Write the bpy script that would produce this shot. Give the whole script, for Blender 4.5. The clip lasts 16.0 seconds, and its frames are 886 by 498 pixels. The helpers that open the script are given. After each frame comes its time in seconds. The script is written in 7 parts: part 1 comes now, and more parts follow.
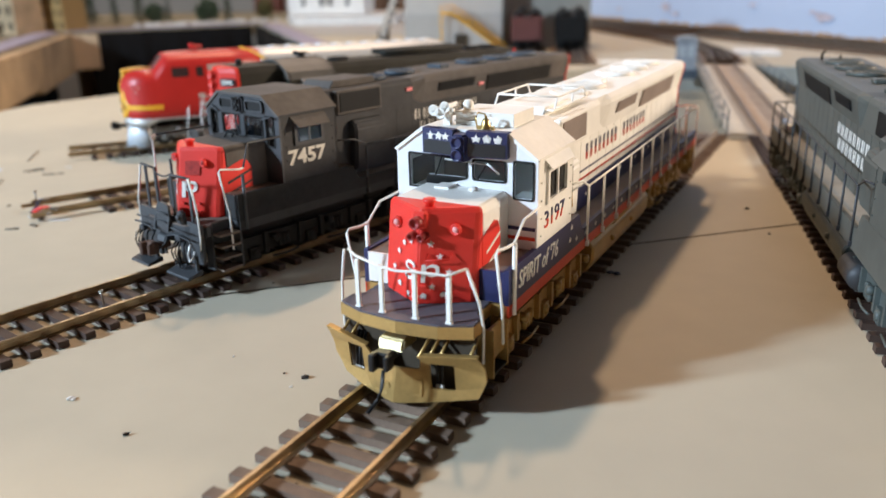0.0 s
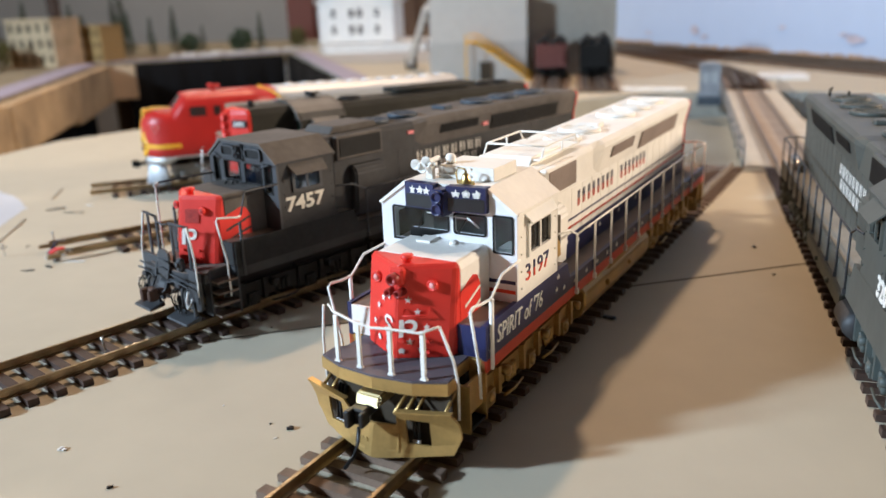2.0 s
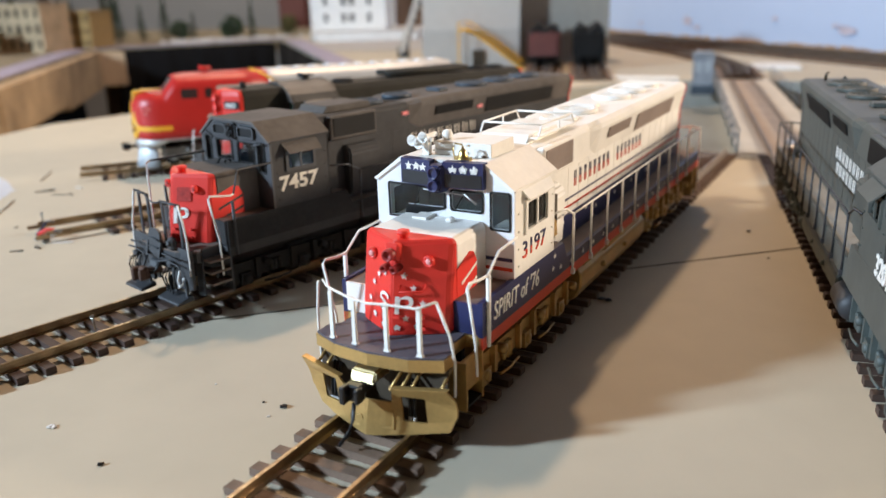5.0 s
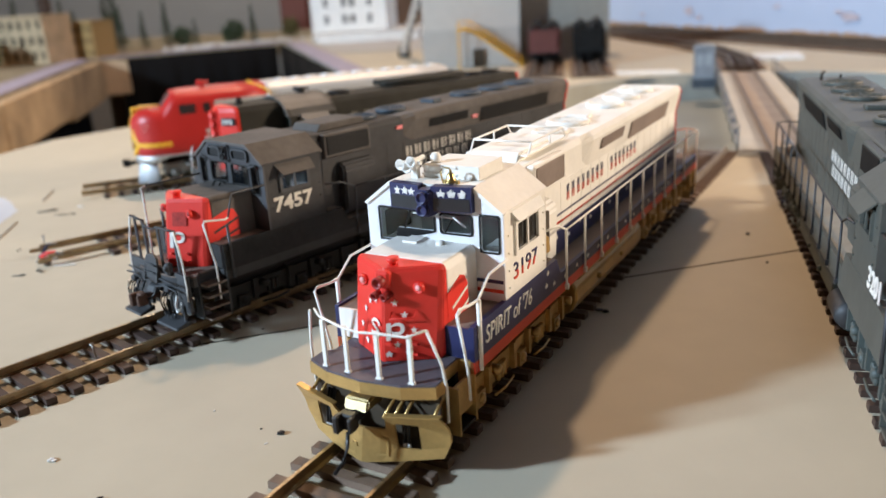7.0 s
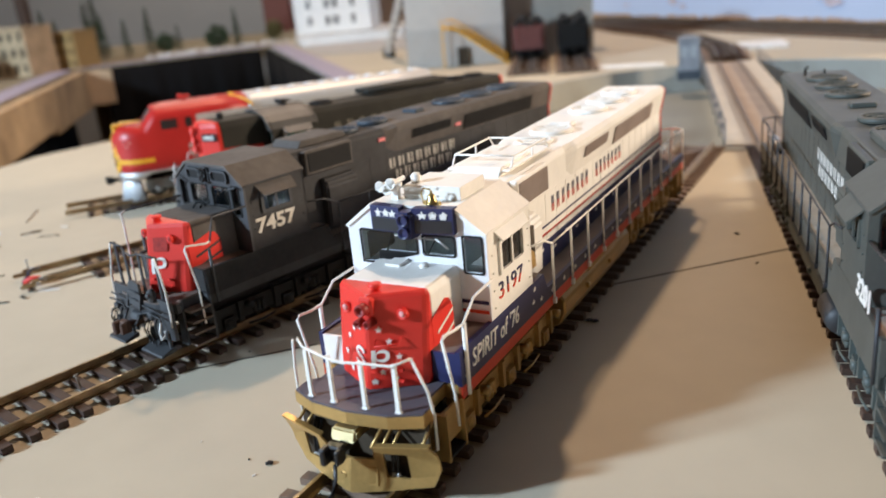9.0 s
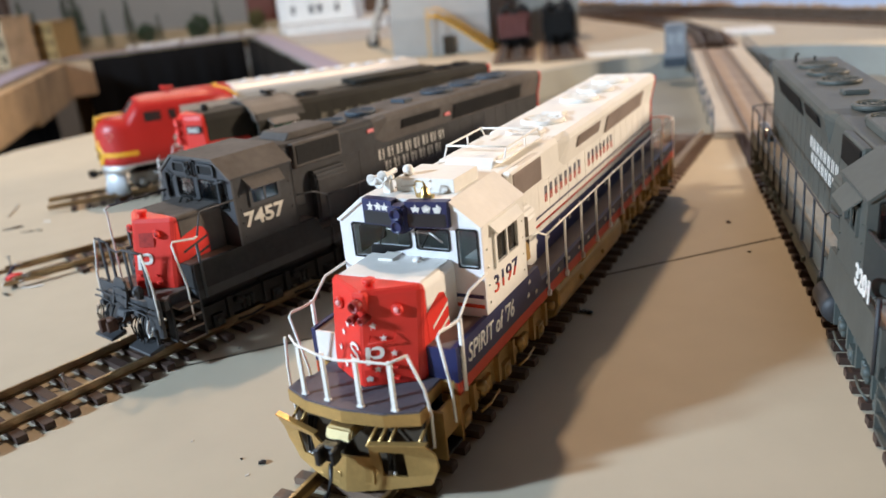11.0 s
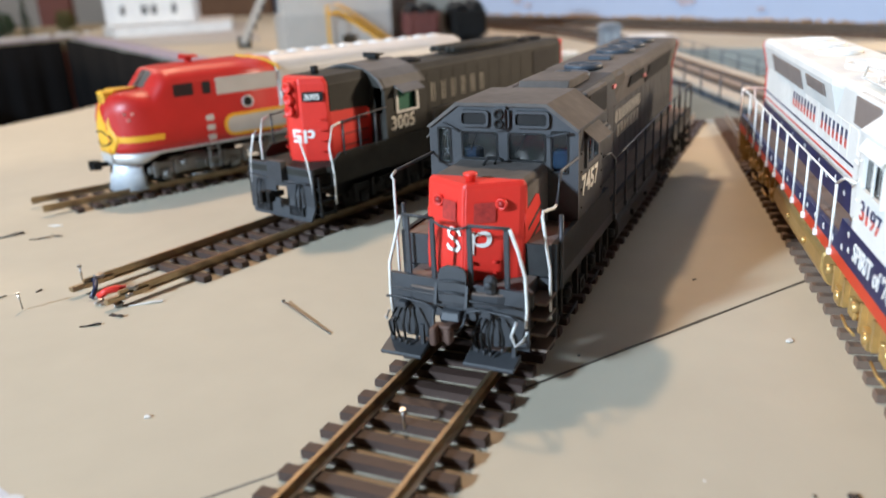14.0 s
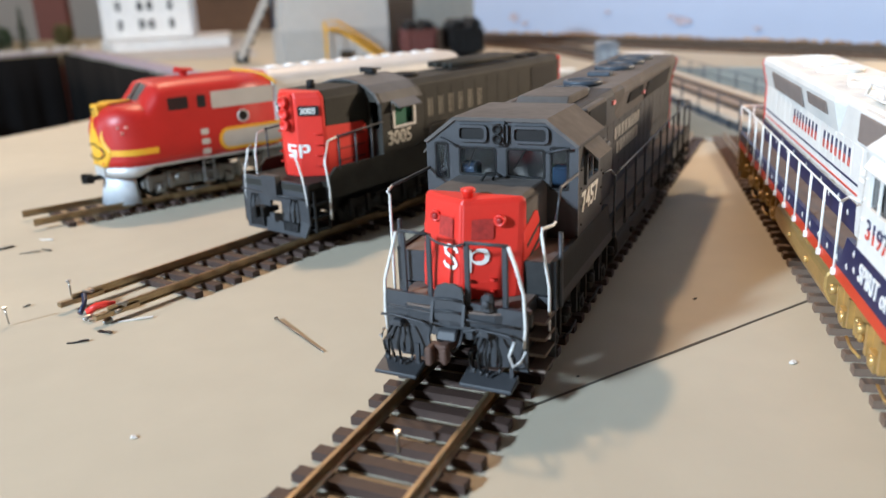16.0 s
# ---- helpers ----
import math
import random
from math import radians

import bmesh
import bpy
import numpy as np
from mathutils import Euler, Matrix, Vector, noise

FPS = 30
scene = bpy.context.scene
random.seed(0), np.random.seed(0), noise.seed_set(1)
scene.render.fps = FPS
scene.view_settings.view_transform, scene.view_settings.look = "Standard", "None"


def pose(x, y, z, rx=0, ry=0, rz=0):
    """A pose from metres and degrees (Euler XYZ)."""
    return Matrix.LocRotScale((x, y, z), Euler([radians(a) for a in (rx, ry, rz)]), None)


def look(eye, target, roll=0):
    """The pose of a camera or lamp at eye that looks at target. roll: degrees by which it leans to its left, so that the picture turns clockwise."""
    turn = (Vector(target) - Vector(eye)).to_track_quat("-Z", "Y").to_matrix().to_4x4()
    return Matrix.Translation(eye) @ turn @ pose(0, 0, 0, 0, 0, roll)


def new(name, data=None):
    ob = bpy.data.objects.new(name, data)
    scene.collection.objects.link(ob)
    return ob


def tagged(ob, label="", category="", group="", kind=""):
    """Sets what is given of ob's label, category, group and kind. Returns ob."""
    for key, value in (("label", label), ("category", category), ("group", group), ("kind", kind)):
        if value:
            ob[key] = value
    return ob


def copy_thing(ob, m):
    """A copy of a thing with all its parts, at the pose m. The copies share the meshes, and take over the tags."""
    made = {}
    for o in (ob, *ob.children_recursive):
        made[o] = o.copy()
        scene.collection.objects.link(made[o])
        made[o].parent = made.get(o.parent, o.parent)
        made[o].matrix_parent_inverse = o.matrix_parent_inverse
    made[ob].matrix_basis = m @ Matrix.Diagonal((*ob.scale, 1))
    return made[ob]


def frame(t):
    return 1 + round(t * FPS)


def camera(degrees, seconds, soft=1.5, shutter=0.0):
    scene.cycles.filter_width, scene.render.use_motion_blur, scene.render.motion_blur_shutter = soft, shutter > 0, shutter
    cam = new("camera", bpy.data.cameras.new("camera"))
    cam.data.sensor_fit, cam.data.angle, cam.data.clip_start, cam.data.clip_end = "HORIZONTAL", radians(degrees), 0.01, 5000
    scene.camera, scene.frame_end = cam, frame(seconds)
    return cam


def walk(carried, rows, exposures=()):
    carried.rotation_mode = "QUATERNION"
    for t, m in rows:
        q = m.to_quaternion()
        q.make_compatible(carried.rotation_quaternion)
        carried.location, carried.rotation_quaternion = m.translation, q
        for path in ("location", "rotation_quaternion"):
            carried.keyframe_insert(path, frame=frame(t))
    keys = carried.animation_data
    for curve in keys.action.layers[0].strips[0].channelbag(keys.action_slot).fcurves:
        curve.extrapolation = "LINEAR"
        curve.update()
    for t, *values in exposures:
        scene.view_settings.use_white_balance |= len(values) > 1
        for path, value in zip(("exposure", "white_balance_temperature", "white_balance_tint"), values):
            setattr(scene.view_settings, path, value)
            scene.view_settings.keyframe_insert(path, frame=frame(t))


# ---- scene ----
cam = camera(57.80, 16.0, 1.5, 0.6)
cam.data.dof.use_dof = True
cam.data.dof.focus_distance = 0.19
cam.data.dof.aperture_fstop = 16.0
PATH = [
    (0, (0.00022, -0.02202, 0.08525), (0.01161, 0.45132, -0.07542), -1.01),
    (0.5, (0.00414, -0.01696, 0.08691), (0.01217, 0.45640, -0.07392), -1.69),
    (1, (0.00690, -0.02083, 0.08871), (0.00602, 0.45534, -0.06383), -1.18),
    (1.5, (0.00950, -0.02207, 0.09026), (-0.00028, 0.45553, -0.05740), -1.52),
    (2, (0.01251, -0.02156, 0.09234), (0.00183, 0.45595, -0.05552), -2.04),
    (2.5, (0.01329, -0.02155, 0.09256), (0.00143, 0.45554, -0.05657), -2.22),
    (3, (0.01295, -0.02105, 0.09185), (0.00179, 0.45625, -0.05667), -1.93),
    (3.5, (0.01314, -0.02104, 0.09229), (0.00157, 0.45555, -0.05848), -2.06),
    (4, (0.01215, -0.02123, 0.09063), (-0.00035, 0.45465, -0.06228), -1.82),
    (4.5, (0.01193, -0.02010, 0.08932), (0.00123, 0.45497, -0.06620), -1.59),
    (4.7, (0.01111, -0.02073, 0.08874), (0.00484, 0.45526, -0.06423), -1.34),
    (6.8, (0.01421, -0.01878, 0.09314), (0.00326, 0.45586, -0.06369), -2.97),
    (7, (0.01559, -0.01905, 0.09465), (0.00444, 0.45589, -0.06124), -3.47),
    (7.5, (0.01422, -0.01774, 0.09097), (0.00782, 0.45680, -0.06642), -2.35),
    (8, (0.01198, -0.01620, 0.08539), (0.01330, 0.45771, -0.07403), -0.79),
    (8.5, (0.01466, -0.01415, 0.08949), (0.02033, 0.46021, -0.06846), -2.06),
    (9, (0.01823, -0.01460, 0.09909), (0.01079, 0.45939, -0.05991), -5.46),
    (9.2, (0.01923, -0.01287, 0.09992), (0.01421, 0.46113, -0.05913), -5.64),
    (11.3, (0.01501, -0.01129, 0.09910), (0.01857, 0.46008, -0.06762), -5.81),
    (11.5, (0.00647, -0.01469, 0.10304), (0.02264, 0.45643, -0.06364), -5.31),
    (12, (-0.04599, -0.02159, 0.12041), (-0.01016, 0.44384, -0.05874), -5.30),
    (12.5, (-0.09480, -0.01539, 0.11390), (-0.01808, 0.44714, -0.05984), -1.98),
    (13, (-0.11636, -0.00489, 0.10251), (-0.00894, 0.45521, -0.06110), -2.57),
    (13.5, (-0.12296, 0.03666, 0.08334), (0.00091, 0.49022, -0.08677), -2.30),
    (14, (-0.11643, 0.05758, 0.08103), (0.01541, 0.51143, -0.08219), -2.93),
    (14.5, (-0.11551, 0.06118, 0.08023), (0.01692, 0.51785, -0.07440), -2.45),
    (15, (-0.11515, 0.06136, 0.08032), (0.01961, 0.51766, -0.07340), -2.63),
    (15.5, (-0.11504, 0.06158, 0.08015), (0.02163, 0.51718, -0.07397), -2.56),
    (16, (-0.11555, 0.06113, 0.07993), (0.02011, 0.51720, -0.07367), -2.43),
]
walk(cam, [(t, look(eye, target, roll)) for t, eye, target, roll in PATH], exposures=[(0, -0.03), (9.2, -0.03), (12.2, -0.1), (13.0, -0.12), (13.6, -0.06), (14.2, 0.04), (16, 0.04)])

# ---- light ----
world = bpy.data.worlds.new("room_air")
scene.world = world
world.use_nodes = True
world.node_tree.nodes["Background"].inputs[0].default_value = (1.0, 0.8, 0.6, 1)
world.node_tree.nodes["Background"].inputs[1].default_value = 0.002


def area_lamp(name, at, target, size, watts, colour):
    data = bpy.data.lights.new(name, "AREA")
    data.shape, data.size, data.energy, data.color = "DISK", size, watts, colour
    ob = new(name, data)
    ob.matrix_world = look(at, target)
    return ob


area_lamp("window_lamp", (-1.50, -0.30, 0.66), (0.0, 0.25, 0.02), 0.14, 52, (0.62, 0.80, 1.0))
area_lamp("overhead_lamp", (-0.02, 1.13, 1.40), (-0.03, 0.22, 0), 0.10, 14.5, (1.0, 0.70, 0.47))
area_lamp("side_lamp", (1.25, 0.32, 0.40), (0.05, 0.22, 0.03), 0.14, 18.5, (1.0, 0.81, 0.62))
# fill lamp added to brighten the far bench, its trees and the panelled wall
area_lamp("overhead_lamp", (-0.9, 2.5, 1.30), (-0.75, 2.2, 0), 0.5, 11, (1.0, 0.86, 0.72))
scene.view_settings.exposure = 0.0

# ---- materials ----


def paint(name, colour, rough=0.5, metal=0.0, vary=0.12, scale=120.0, bump=0.05, spec=0.5):
    """A painted or bare surface with two scales of variation and a fine relief."""
    mat = bpy.data.materials.new(name)
    mat.use_nodes = True
    tree = mat.node_tree
    n, l = tree.nodes, tree.links
    p = n["Principled BSDF"]
    p.inputs["Roughness"].default_value = rough
    p.inputs["Metallic"].default_value = metal
    p.inputs["Specular IOR Level"].default_value = spec
    tc = n.new("ShaderNodeTexCoord")
    a, b = n.new("ShaderNodeTexNoise"), n.new("ShaderNodeTexNoise")
    a.inputs["Scale"].default_value, b.inputs["Scale"].default_value = scale, scale * 9
    a.inputs["Detail"].default_value = b.inputs["Detail"].default_value = 4
    l.new(tc.outputs["Object"], a.inputs["Vector"])
    l.new(tc.outputs["Object"], b.inputs["Vector"])
    mix = n.new("ShaderNodeMath")
    mix.operation = "MULTIPLY_ADD"
    mix.inputs[1].default_value = 0.4
    l.new(b.outputs["Fac"], mix.inputs[0])
    l.new(a.outputs["Fac"], mix.inputs[2])
    ramp = n.new("ShaderNodeValToRGB")
    lo = [max(0, c * (1 - vary)) for c in colour]
    hi = [min(1, c * (1 + vary)) for c in colour]
    ramp.color_ramp.elements[0].position, ramp.color_ramp.elements[0].color = 0.45, (*lo, 1)
    ramp.color_ramp.elements[1].position, ramp.color_ramp.elements[1].color = 0.95, (*hi, 1)
    l.new(mix.outputs[0], ramp.inputs[0])
    l.new(ramp.outputs[0], p.inputs["Base Color"])
    if bump:
        bm_ = n.new("ShaderNodeBump")
        bm_.inputs["Strength"].default_value = bump
        bm_.inputs["Distance"].default_value = 0.0005
        l.new(b.outputs["Fac"], bm_.inputs["Height"])
        l.new(bm_.outputs[0], p.inputs["Normal"])
    return mat


M = {
    "table": paint("table_grey_green", (0.530, 0.472, 0.362), 0.7, vary=0.07, scale=9, spec=0.2),
    "tie": paint("tie_brown", (0.058, 0.034, 0.026), 0.6, vary=0.25, scale=300),
    "tie_far": paint("pale_tie_brown", (0.10, 0.068, 0.05), 0.8, vary=0.25, scale=200),
    "tie_grey": paint("tie_weathered", (0.175, 0.118, 0.084), 0.8, vary=0.25, scale=300),
    "rail": paint("rail_brass", (0.40, 0.30, 0.18), 0.34, 0.8, vary=0.25, scale=200),
    "white": paint("white_paint", (0.87, 0.845, 0.79), 0.45, vary=0.07, scale=70),
    "red": paint("red_paint", (0.73, 0.033, 0.021), 0.45, vary=0.06),
    "orange": paint("orange_red", (0.66, 0.055, 0.02), 0.45, vary=0.06),
    "navy": paint("navy_paint", (0.018, 0.022, 0.085), 0.4, vary=0.1),
    "grey": paint("lark_grey", (0.042, 0.0415, 0.0425), 0.62, vary=0.3, scale=60, spec=0.25),
    "sill_grey": paint("dark_sill_grey", (0.027, 0.0275, 0.0275), 0.68, vary=0.35, scale=70, spec=0.2),
    "blue_grey": paint("blue_grey", (0.041, 0.043, 0.047), 0.55, vary=0.25, scale=80),
    "green_grey": paint("green_grey", (0.082, 0.087, 0.077), 0.5, vary=0.18, scale=60, spec=0.4),
    "dark": paint("dark_underframe", (0.011, 0.0105, 0.010), 0.65, vary=0.3, spec=0.3),
    "gold": paint("gold_paint", (0.54, 0.345, 0.125), 0.34, 0.5, vary=0.16),
    "brass_pale": paint("pale_brass", (0.62, 0.50, 0.27), 0.32, 0.9, vary=0.08),
    "brass": paint("brass", (0.6, 0.42, 0.16), 0.28, 0.9, vary=0.1),
    "black": paint("black_plastic", (0.012, 0.012, 0.014), 0.4),
    "yellow": paint("yellow_paint", (0.8, 0.42, 0.03), 0.45, vary=0.06),
    "silver": paint("silver_paint", (0.60, 0.59, 0.57), 0.48, 0.35, vary=0.06),
    "deck": paint("deck_brown", (0.17, 0.125, 0.10), 0.75, vary=0.15),
    "card": paint("grey_card", (0.56, 0.515, 0.46), 0.7, vary=0.04),
    "cloth": paint("black_cloth", (0.0075, 0.007, 0.007), 0.95, spec=0.15),
    "wood": paint("pine_board", (0.44, 0.30, 0.165), 0.7, vary=0.35, scale=16),
    "wood_pale": paint("paler_pine", (0.66, 0.47, 0.29), 0.7, vary=0.15, scale=20),
    "red_deep": paint("deep_red_paint", (0.50, 0.020, 0.016), 0.42, vary=0.06),
    "sky": paint("blue_wall_paint", (0.52, 0.62, 0.80), 0.8, vary=0.04, scale=3),
    # dark brown so that the unseen walls and ceiling bounce little light
    "wall": paint("dark_unseen_wall", (0.08, 0.05, 0.03), 0.85, vary=0.05, scale=3),
    "pit": paint("pit_grey", (0.27, 0.27, 0.235), 0.7, vary=0.1, scale=20),
    "plank": paint("deck_plank", (0.44, 0.395, 0.33), 0.7, vary=0.12, scale=40),
    "maroon": paint("mineral_red", (0.17, 0.055, 0.045), 0.6),
    "coal": paint("coal", (0.012, 0.012, 0.012), 0.7),
    "deck_violet": paint("deck_violet_grey", (0.10, 0.088, 0.105), 0.7, vary=0.15),
    # white for the cab front, the cool lamp's tint put into it
    "white_cool_lit": paint("cool_lit_white", (0.80, 0.80, 0.82), 0.4, vary=0.04),
    "inside": paint("cab_interior", (0.20, 0.17, 0.155), 0.8),
    "inside_pale": paint("pale_cab_interior", (0.42, 0.43, 0.42), 0.8),
    "seat_blue": paint("blue_cab_seat", (0.012, 0.026, 0.05), 0.8, spec=0.2),
    # lighter grey for the tops: dust, with the overhead lamp's light put into the colour
    "grey_dust_lit": paint("dusty_lit_lark_grey", (0.112, 0.101, 0.093), 0.75, vary=0.32, scale=45, spec=0.2),
    "red_mesh": paint("dark_red_mesh", (0.40, 0.030, 0.022), 0.75, vary=0.3, scale=900),
    "seam_faint": paint("faint_joint", (0.24, 0.22, 0.19), 0.9),
    "flake": paint("flaking_plaster", (0.60, 0.60, 0.60), 0.8, vary=0.1, scale=40),
    "solder": paint("dull_solder", (0.42, 0.40, 0.37), 0.42, 0.8, vary=0.35, scale=500),
    "red_dark": paint("dark_red_ring", (0.30, 0.015, 0.012), 0.5),
    "grille_warm": paint("warm_grey_grille", (0.30, 0.24, 0.21), 0.7),
    "fan_blue": paint("fan_blue_grey", (0.05, 0.066, 0.085), 0.5, vary=0.2),
    "rail_white": paint("chipped_white_wire", (0.72, 0.70, 0.66), 0.45, vary=0.15, scale=400),
    "dark_rail": paint("dark_wire", (0.035, 0.036, 0.04), 0.5),
    "rust": paint("rusty_coupler", (0.10, 0.055, 0.04), 0.7, vary=0.25, scale=300),
    "walk_grey": paint("light_walkway", (0.30, 0.28, 0.24), 0.7),
    "green_dark": paint("dark_green_grey", (0.07, 0.085, 0.08), 0.55),
    "cream": paint("cream_lettering", (0.62, 0.59, 0.52), 0.5),
    "cream_dim": paint("darker_cream_lettering", (0.30, 0.28, 0.23), 0.6),
    "bed_pale": paint("pale_brown_deck", (0.36, 0.29, 0.235), 0.8, vary=0.15, scale=40),
    "olive_grey": paint("olive_grey", (0.031, 0.030, 0.025), 0.65, vary=0.25, spec=0.25),
    "cork": paint("tan_cork", (0.42, 0.29, 0.18), 0.9, vary=0.3, scale=60),
    "pink": paint("pink_lens", (0.85, 0.25, 0.25), 0.3),
    "silver_grey": paint("dull_grey_roof", (0.105, 0.10, 0.094), 0.5, 0.15, vary=0.2),
    "silver_blue": paint("bright_silver", (0.66, 0.70, 0.74), 0.45, 0.2),
    "silver_white": paint("frosted_silver", (0.75, 0.75, 0.74), 0.45, 0.2),
    "silver_dark": paint("dull_silver", (0.26, 0.26, 0.25), 0.5, 0.5, vary=0.25),
    "dark_glass": paint("dark_pane", (0.03, 0.03, 0.03), 0.12, vary=0.05, bump=0),
    "green_cloth": paint("green_blind", (0.01, 0.12, 0.07), 0.7),
    "red_pale": paint("pale_red", (0.75, 0.32, 0.30), 0.5),
    "rail_dark": paint("dull_rail", (0.20, 0.15, 0.11), 0.4, 0.6),
    "bed_brown": paint("brown_roadbed", (0.16, 0.105, 0.07), 0.85, vary=0.25, scale=60),
    "cabin_blue": paint("cabin_blue_grey", (0.23, 0.255, 0.285), 0.6, vary=0.2),
    "cabin_glass": paint("clouded_cabin_pane", (0.36, 0.39, 0.42), 0.3),
    "screen_glass": paint("pale_windscreen", (0.13, 0.12, 0.105), 0.2, vary=0.3),
    "pit_rim": paint("pit_rim_grey", (0.34, 0.335, 0.295), 0.6, vary=0.1, scale=30),
    "panelling": paint("grey_panelling", (0.50, 0.47, 0.43), 0.85, vary=0.05, scale=3),
    "smudge": paint("orange_smudge", (0.60, 0.53, 0.58), 0.9, vary=0.2, scale=80),
    "scenic": paint("scenic_ground", (0.26, 0.21, 0.13), 0.95, vary=0.4, scale=25),
    "lavender": paint("lavender_grey", (0.36, 0.32, 0.40), 0.8),
    "wood_dim": paint("old_timber", (0.30, 0.19, 0.10), 0.8, vary=0.2, scale=14),
    "wood_dark": paint("brown_cabinet_wood", (0.25, 0.12, 0.055), 0.5, vary=0.2, scale=8),
    "post_red": paint("red_brown_paint", (0.26, 0.075, 0.045), 0.6),
    "ply_light": paint("pale_plywood", (0.72, 0.60, 0.44), 0.6, vary=0.1, scale=10),
    "card_base": paint("card_base_grey", (0.46, 0.43, 0.39), 0.7, vary=0.05),
    "card_warm": paint("darker_grey_card", (0.36, 0.33, 0.28), 0.7, vary=0.05),
    "dark_brown": paint("dark_brown_door", (0.05, 0.035, 0.02), 0.6),
    "bark": paint("bark", (0.08, 0.05, 0.035), 0.9, vary=0.3),
    "foliage_dry": paint("olive_foliage", (0.11, 0.10, 0.03), 0.9, vary=0.4, scale=90),
    "orange_flower": paint("orange_foliage", (0.55, 0.13, 0.03), 0.9, vary=0.3),
    "tan": paint("tan_plaster", (0.58, 0.43, 0.26), 0.8, vary=0.25, scale=40),
    "ochre": paint("ochre_plaster", (0.42, 0.27, 0.10), 0.8),
    "brick": paint("brick_red", (0.30, 0.10, 0.06), 0.8),
    "plaster": paint("plaster", (0.72, 0.70, 0.66), 0.8, vary=0.08),
    "plaster_white": paint("blue_white_plaster", (0.56, 0.575, 0.61), 0.6, vary=0.05, scale=20),
    "seam": paint("dark_joint", (0.09, 0.075, 0.055), 0.9),
    "pencil": paint("pencil_mark", (0.17, 0.16, 0.15), 0.7, vary=0.4, scale=300),
    "steel": paint("bright_steel", (0.45, 0.43, 0.40), 0.3, 0.95),
    "wire_blue": paint("dark_blue_wire", (0.02, 0.03, 0.07), 0.4),
    "foliage": paint("foliage", (0.035, 0.06, 0.025), 0.8, vary=0.4, scale=90),
}


def clear_glass():
    mat = bpy.data.materials.new("window_glass")
    mat.use_nodes = True
    p = mat.node_tree.nodes["Principled BSDF"]
    p.inputs["Base Color"].default_value = (0.75, 0.82, 0.82, 1)
    p.inputs["Roughness"].default_value = 0.06
    p.inputs["Transmission Weight"].default_value = 1.0
    p.inputs["IOR"].default_value = 1.3
    return mat


M["glass"] = clear_glass()

# ---- mesh helpers; thing meshes are drawn in millimetres ----
MM = 0.001


def part(name, bm, material, parent, label="", kind=""):
    """Link a bmesh as one mesh object under a thing or a part."""
    me = bpy.data.meshes.new(name)
    bm.to_mesh(me)
    bm.free()
    me.materials.append(M[material])
    ob = new(name, me)
    ob.parent = parent
    ob.visible_shadow = material != "glass"
    return tagged(ob, label=label, kind=kind)


def thing(name, m, label, category, group="", kind=""):
    ob = new(name)
    ob.empty_display_size = 0.01
    ob.matrix_world = m
    return tagged(ob, label, category, group, kind)


def put_mesh(name, bm, material, m=None, label="", category="", group="", kind=""):
    ob = part(name, bm, material, None)
    if m is not None:
        ob.matrix_world = m
    return tagged(ob, label, category, group, kind)


def box(bm, x0, x1, y0, y1, z0, z1, s=MM):
    v = [bm.verts.new((x * s, y * s, z * s)) for z in (z0, z1) for y in (y0, y1) for x in (x0, x1)]
    for f in ((0, 2, 3, 1), (4, 5, 7, 6), (0, 1, 5, 4), (2, 6, 7, 3), (0, 4, 6, 2), (1, 3, 7, 5)):
        bm.faces.new([v[i] for i in f])
    return v


def solid(bm, low, high, s=MM):
    """A solid between two closed outlines of the same number of points."""
    a = [bm.verts.new([c * s for c in p]) for p in low]
    b = [bm.verts.new([c * s for c in p]) for p in high]
    n = len(a)
    faces = [bm.faces.new(a[::-1]), bm.faces.new(b)]
    for i in range(n):
        faces.append(bm.faces.new((a[i], a[(i + 1) % n], b[(i + 1) % n], b[i])))
    return faces


def along_y(bm, outline, y0, y1, s=MM):
    """Push an outline in x, z from y0 to y1."""
    return solid(bm, [(x, y0, z) for x, z in outline], [(x, y1, z) for x, z in outline], s)


def along_x(bm, outline, x0, x1, s=MM):
    return solid(bm, [(x0, y, z) for y, z in outline], [(x1, y, z) for y, z in outline], s)


def along_z(bm, outline, z0, z1, s=MM):
    return solid(bm, [(x, y, z0) for x, y in outline], [(x, y, z1) for x, y in outline], s)


def rod(bm, points, r, sides=6, s=MM):
    """A round wire through points."""
    pts = [Vector(p) * s for p in points]
    rings = []
    for i, p in enumerate(pts):
        d = (pts[min(i + 1, len(pts) - 1)] - pts[max(i - 1, 0)]).normalized()
        u = d.cross(Vector((0, 0, 1)) if abs(d.z) < 0.9 else Vector((1, 0, 0))).normalized()
        w = d.cross(u)
        rings.append([bm.verts.new(p + (u * math.cos(a) + w * math.sin(a)) * r * s) for a in (math.tau * k / sides for k in range(sides))])
    for a, b in zip(rings, rings[1:]):
        for k in range(sides):
            f = bm.faces.new((a[k], a[(k + 1) % sides], b[(k + 1) % sides], b[k]))
            f.smooth = sides > 4
    bm.faces.new(rings[0][::-1])
    bm.faces.new(rings[-1])


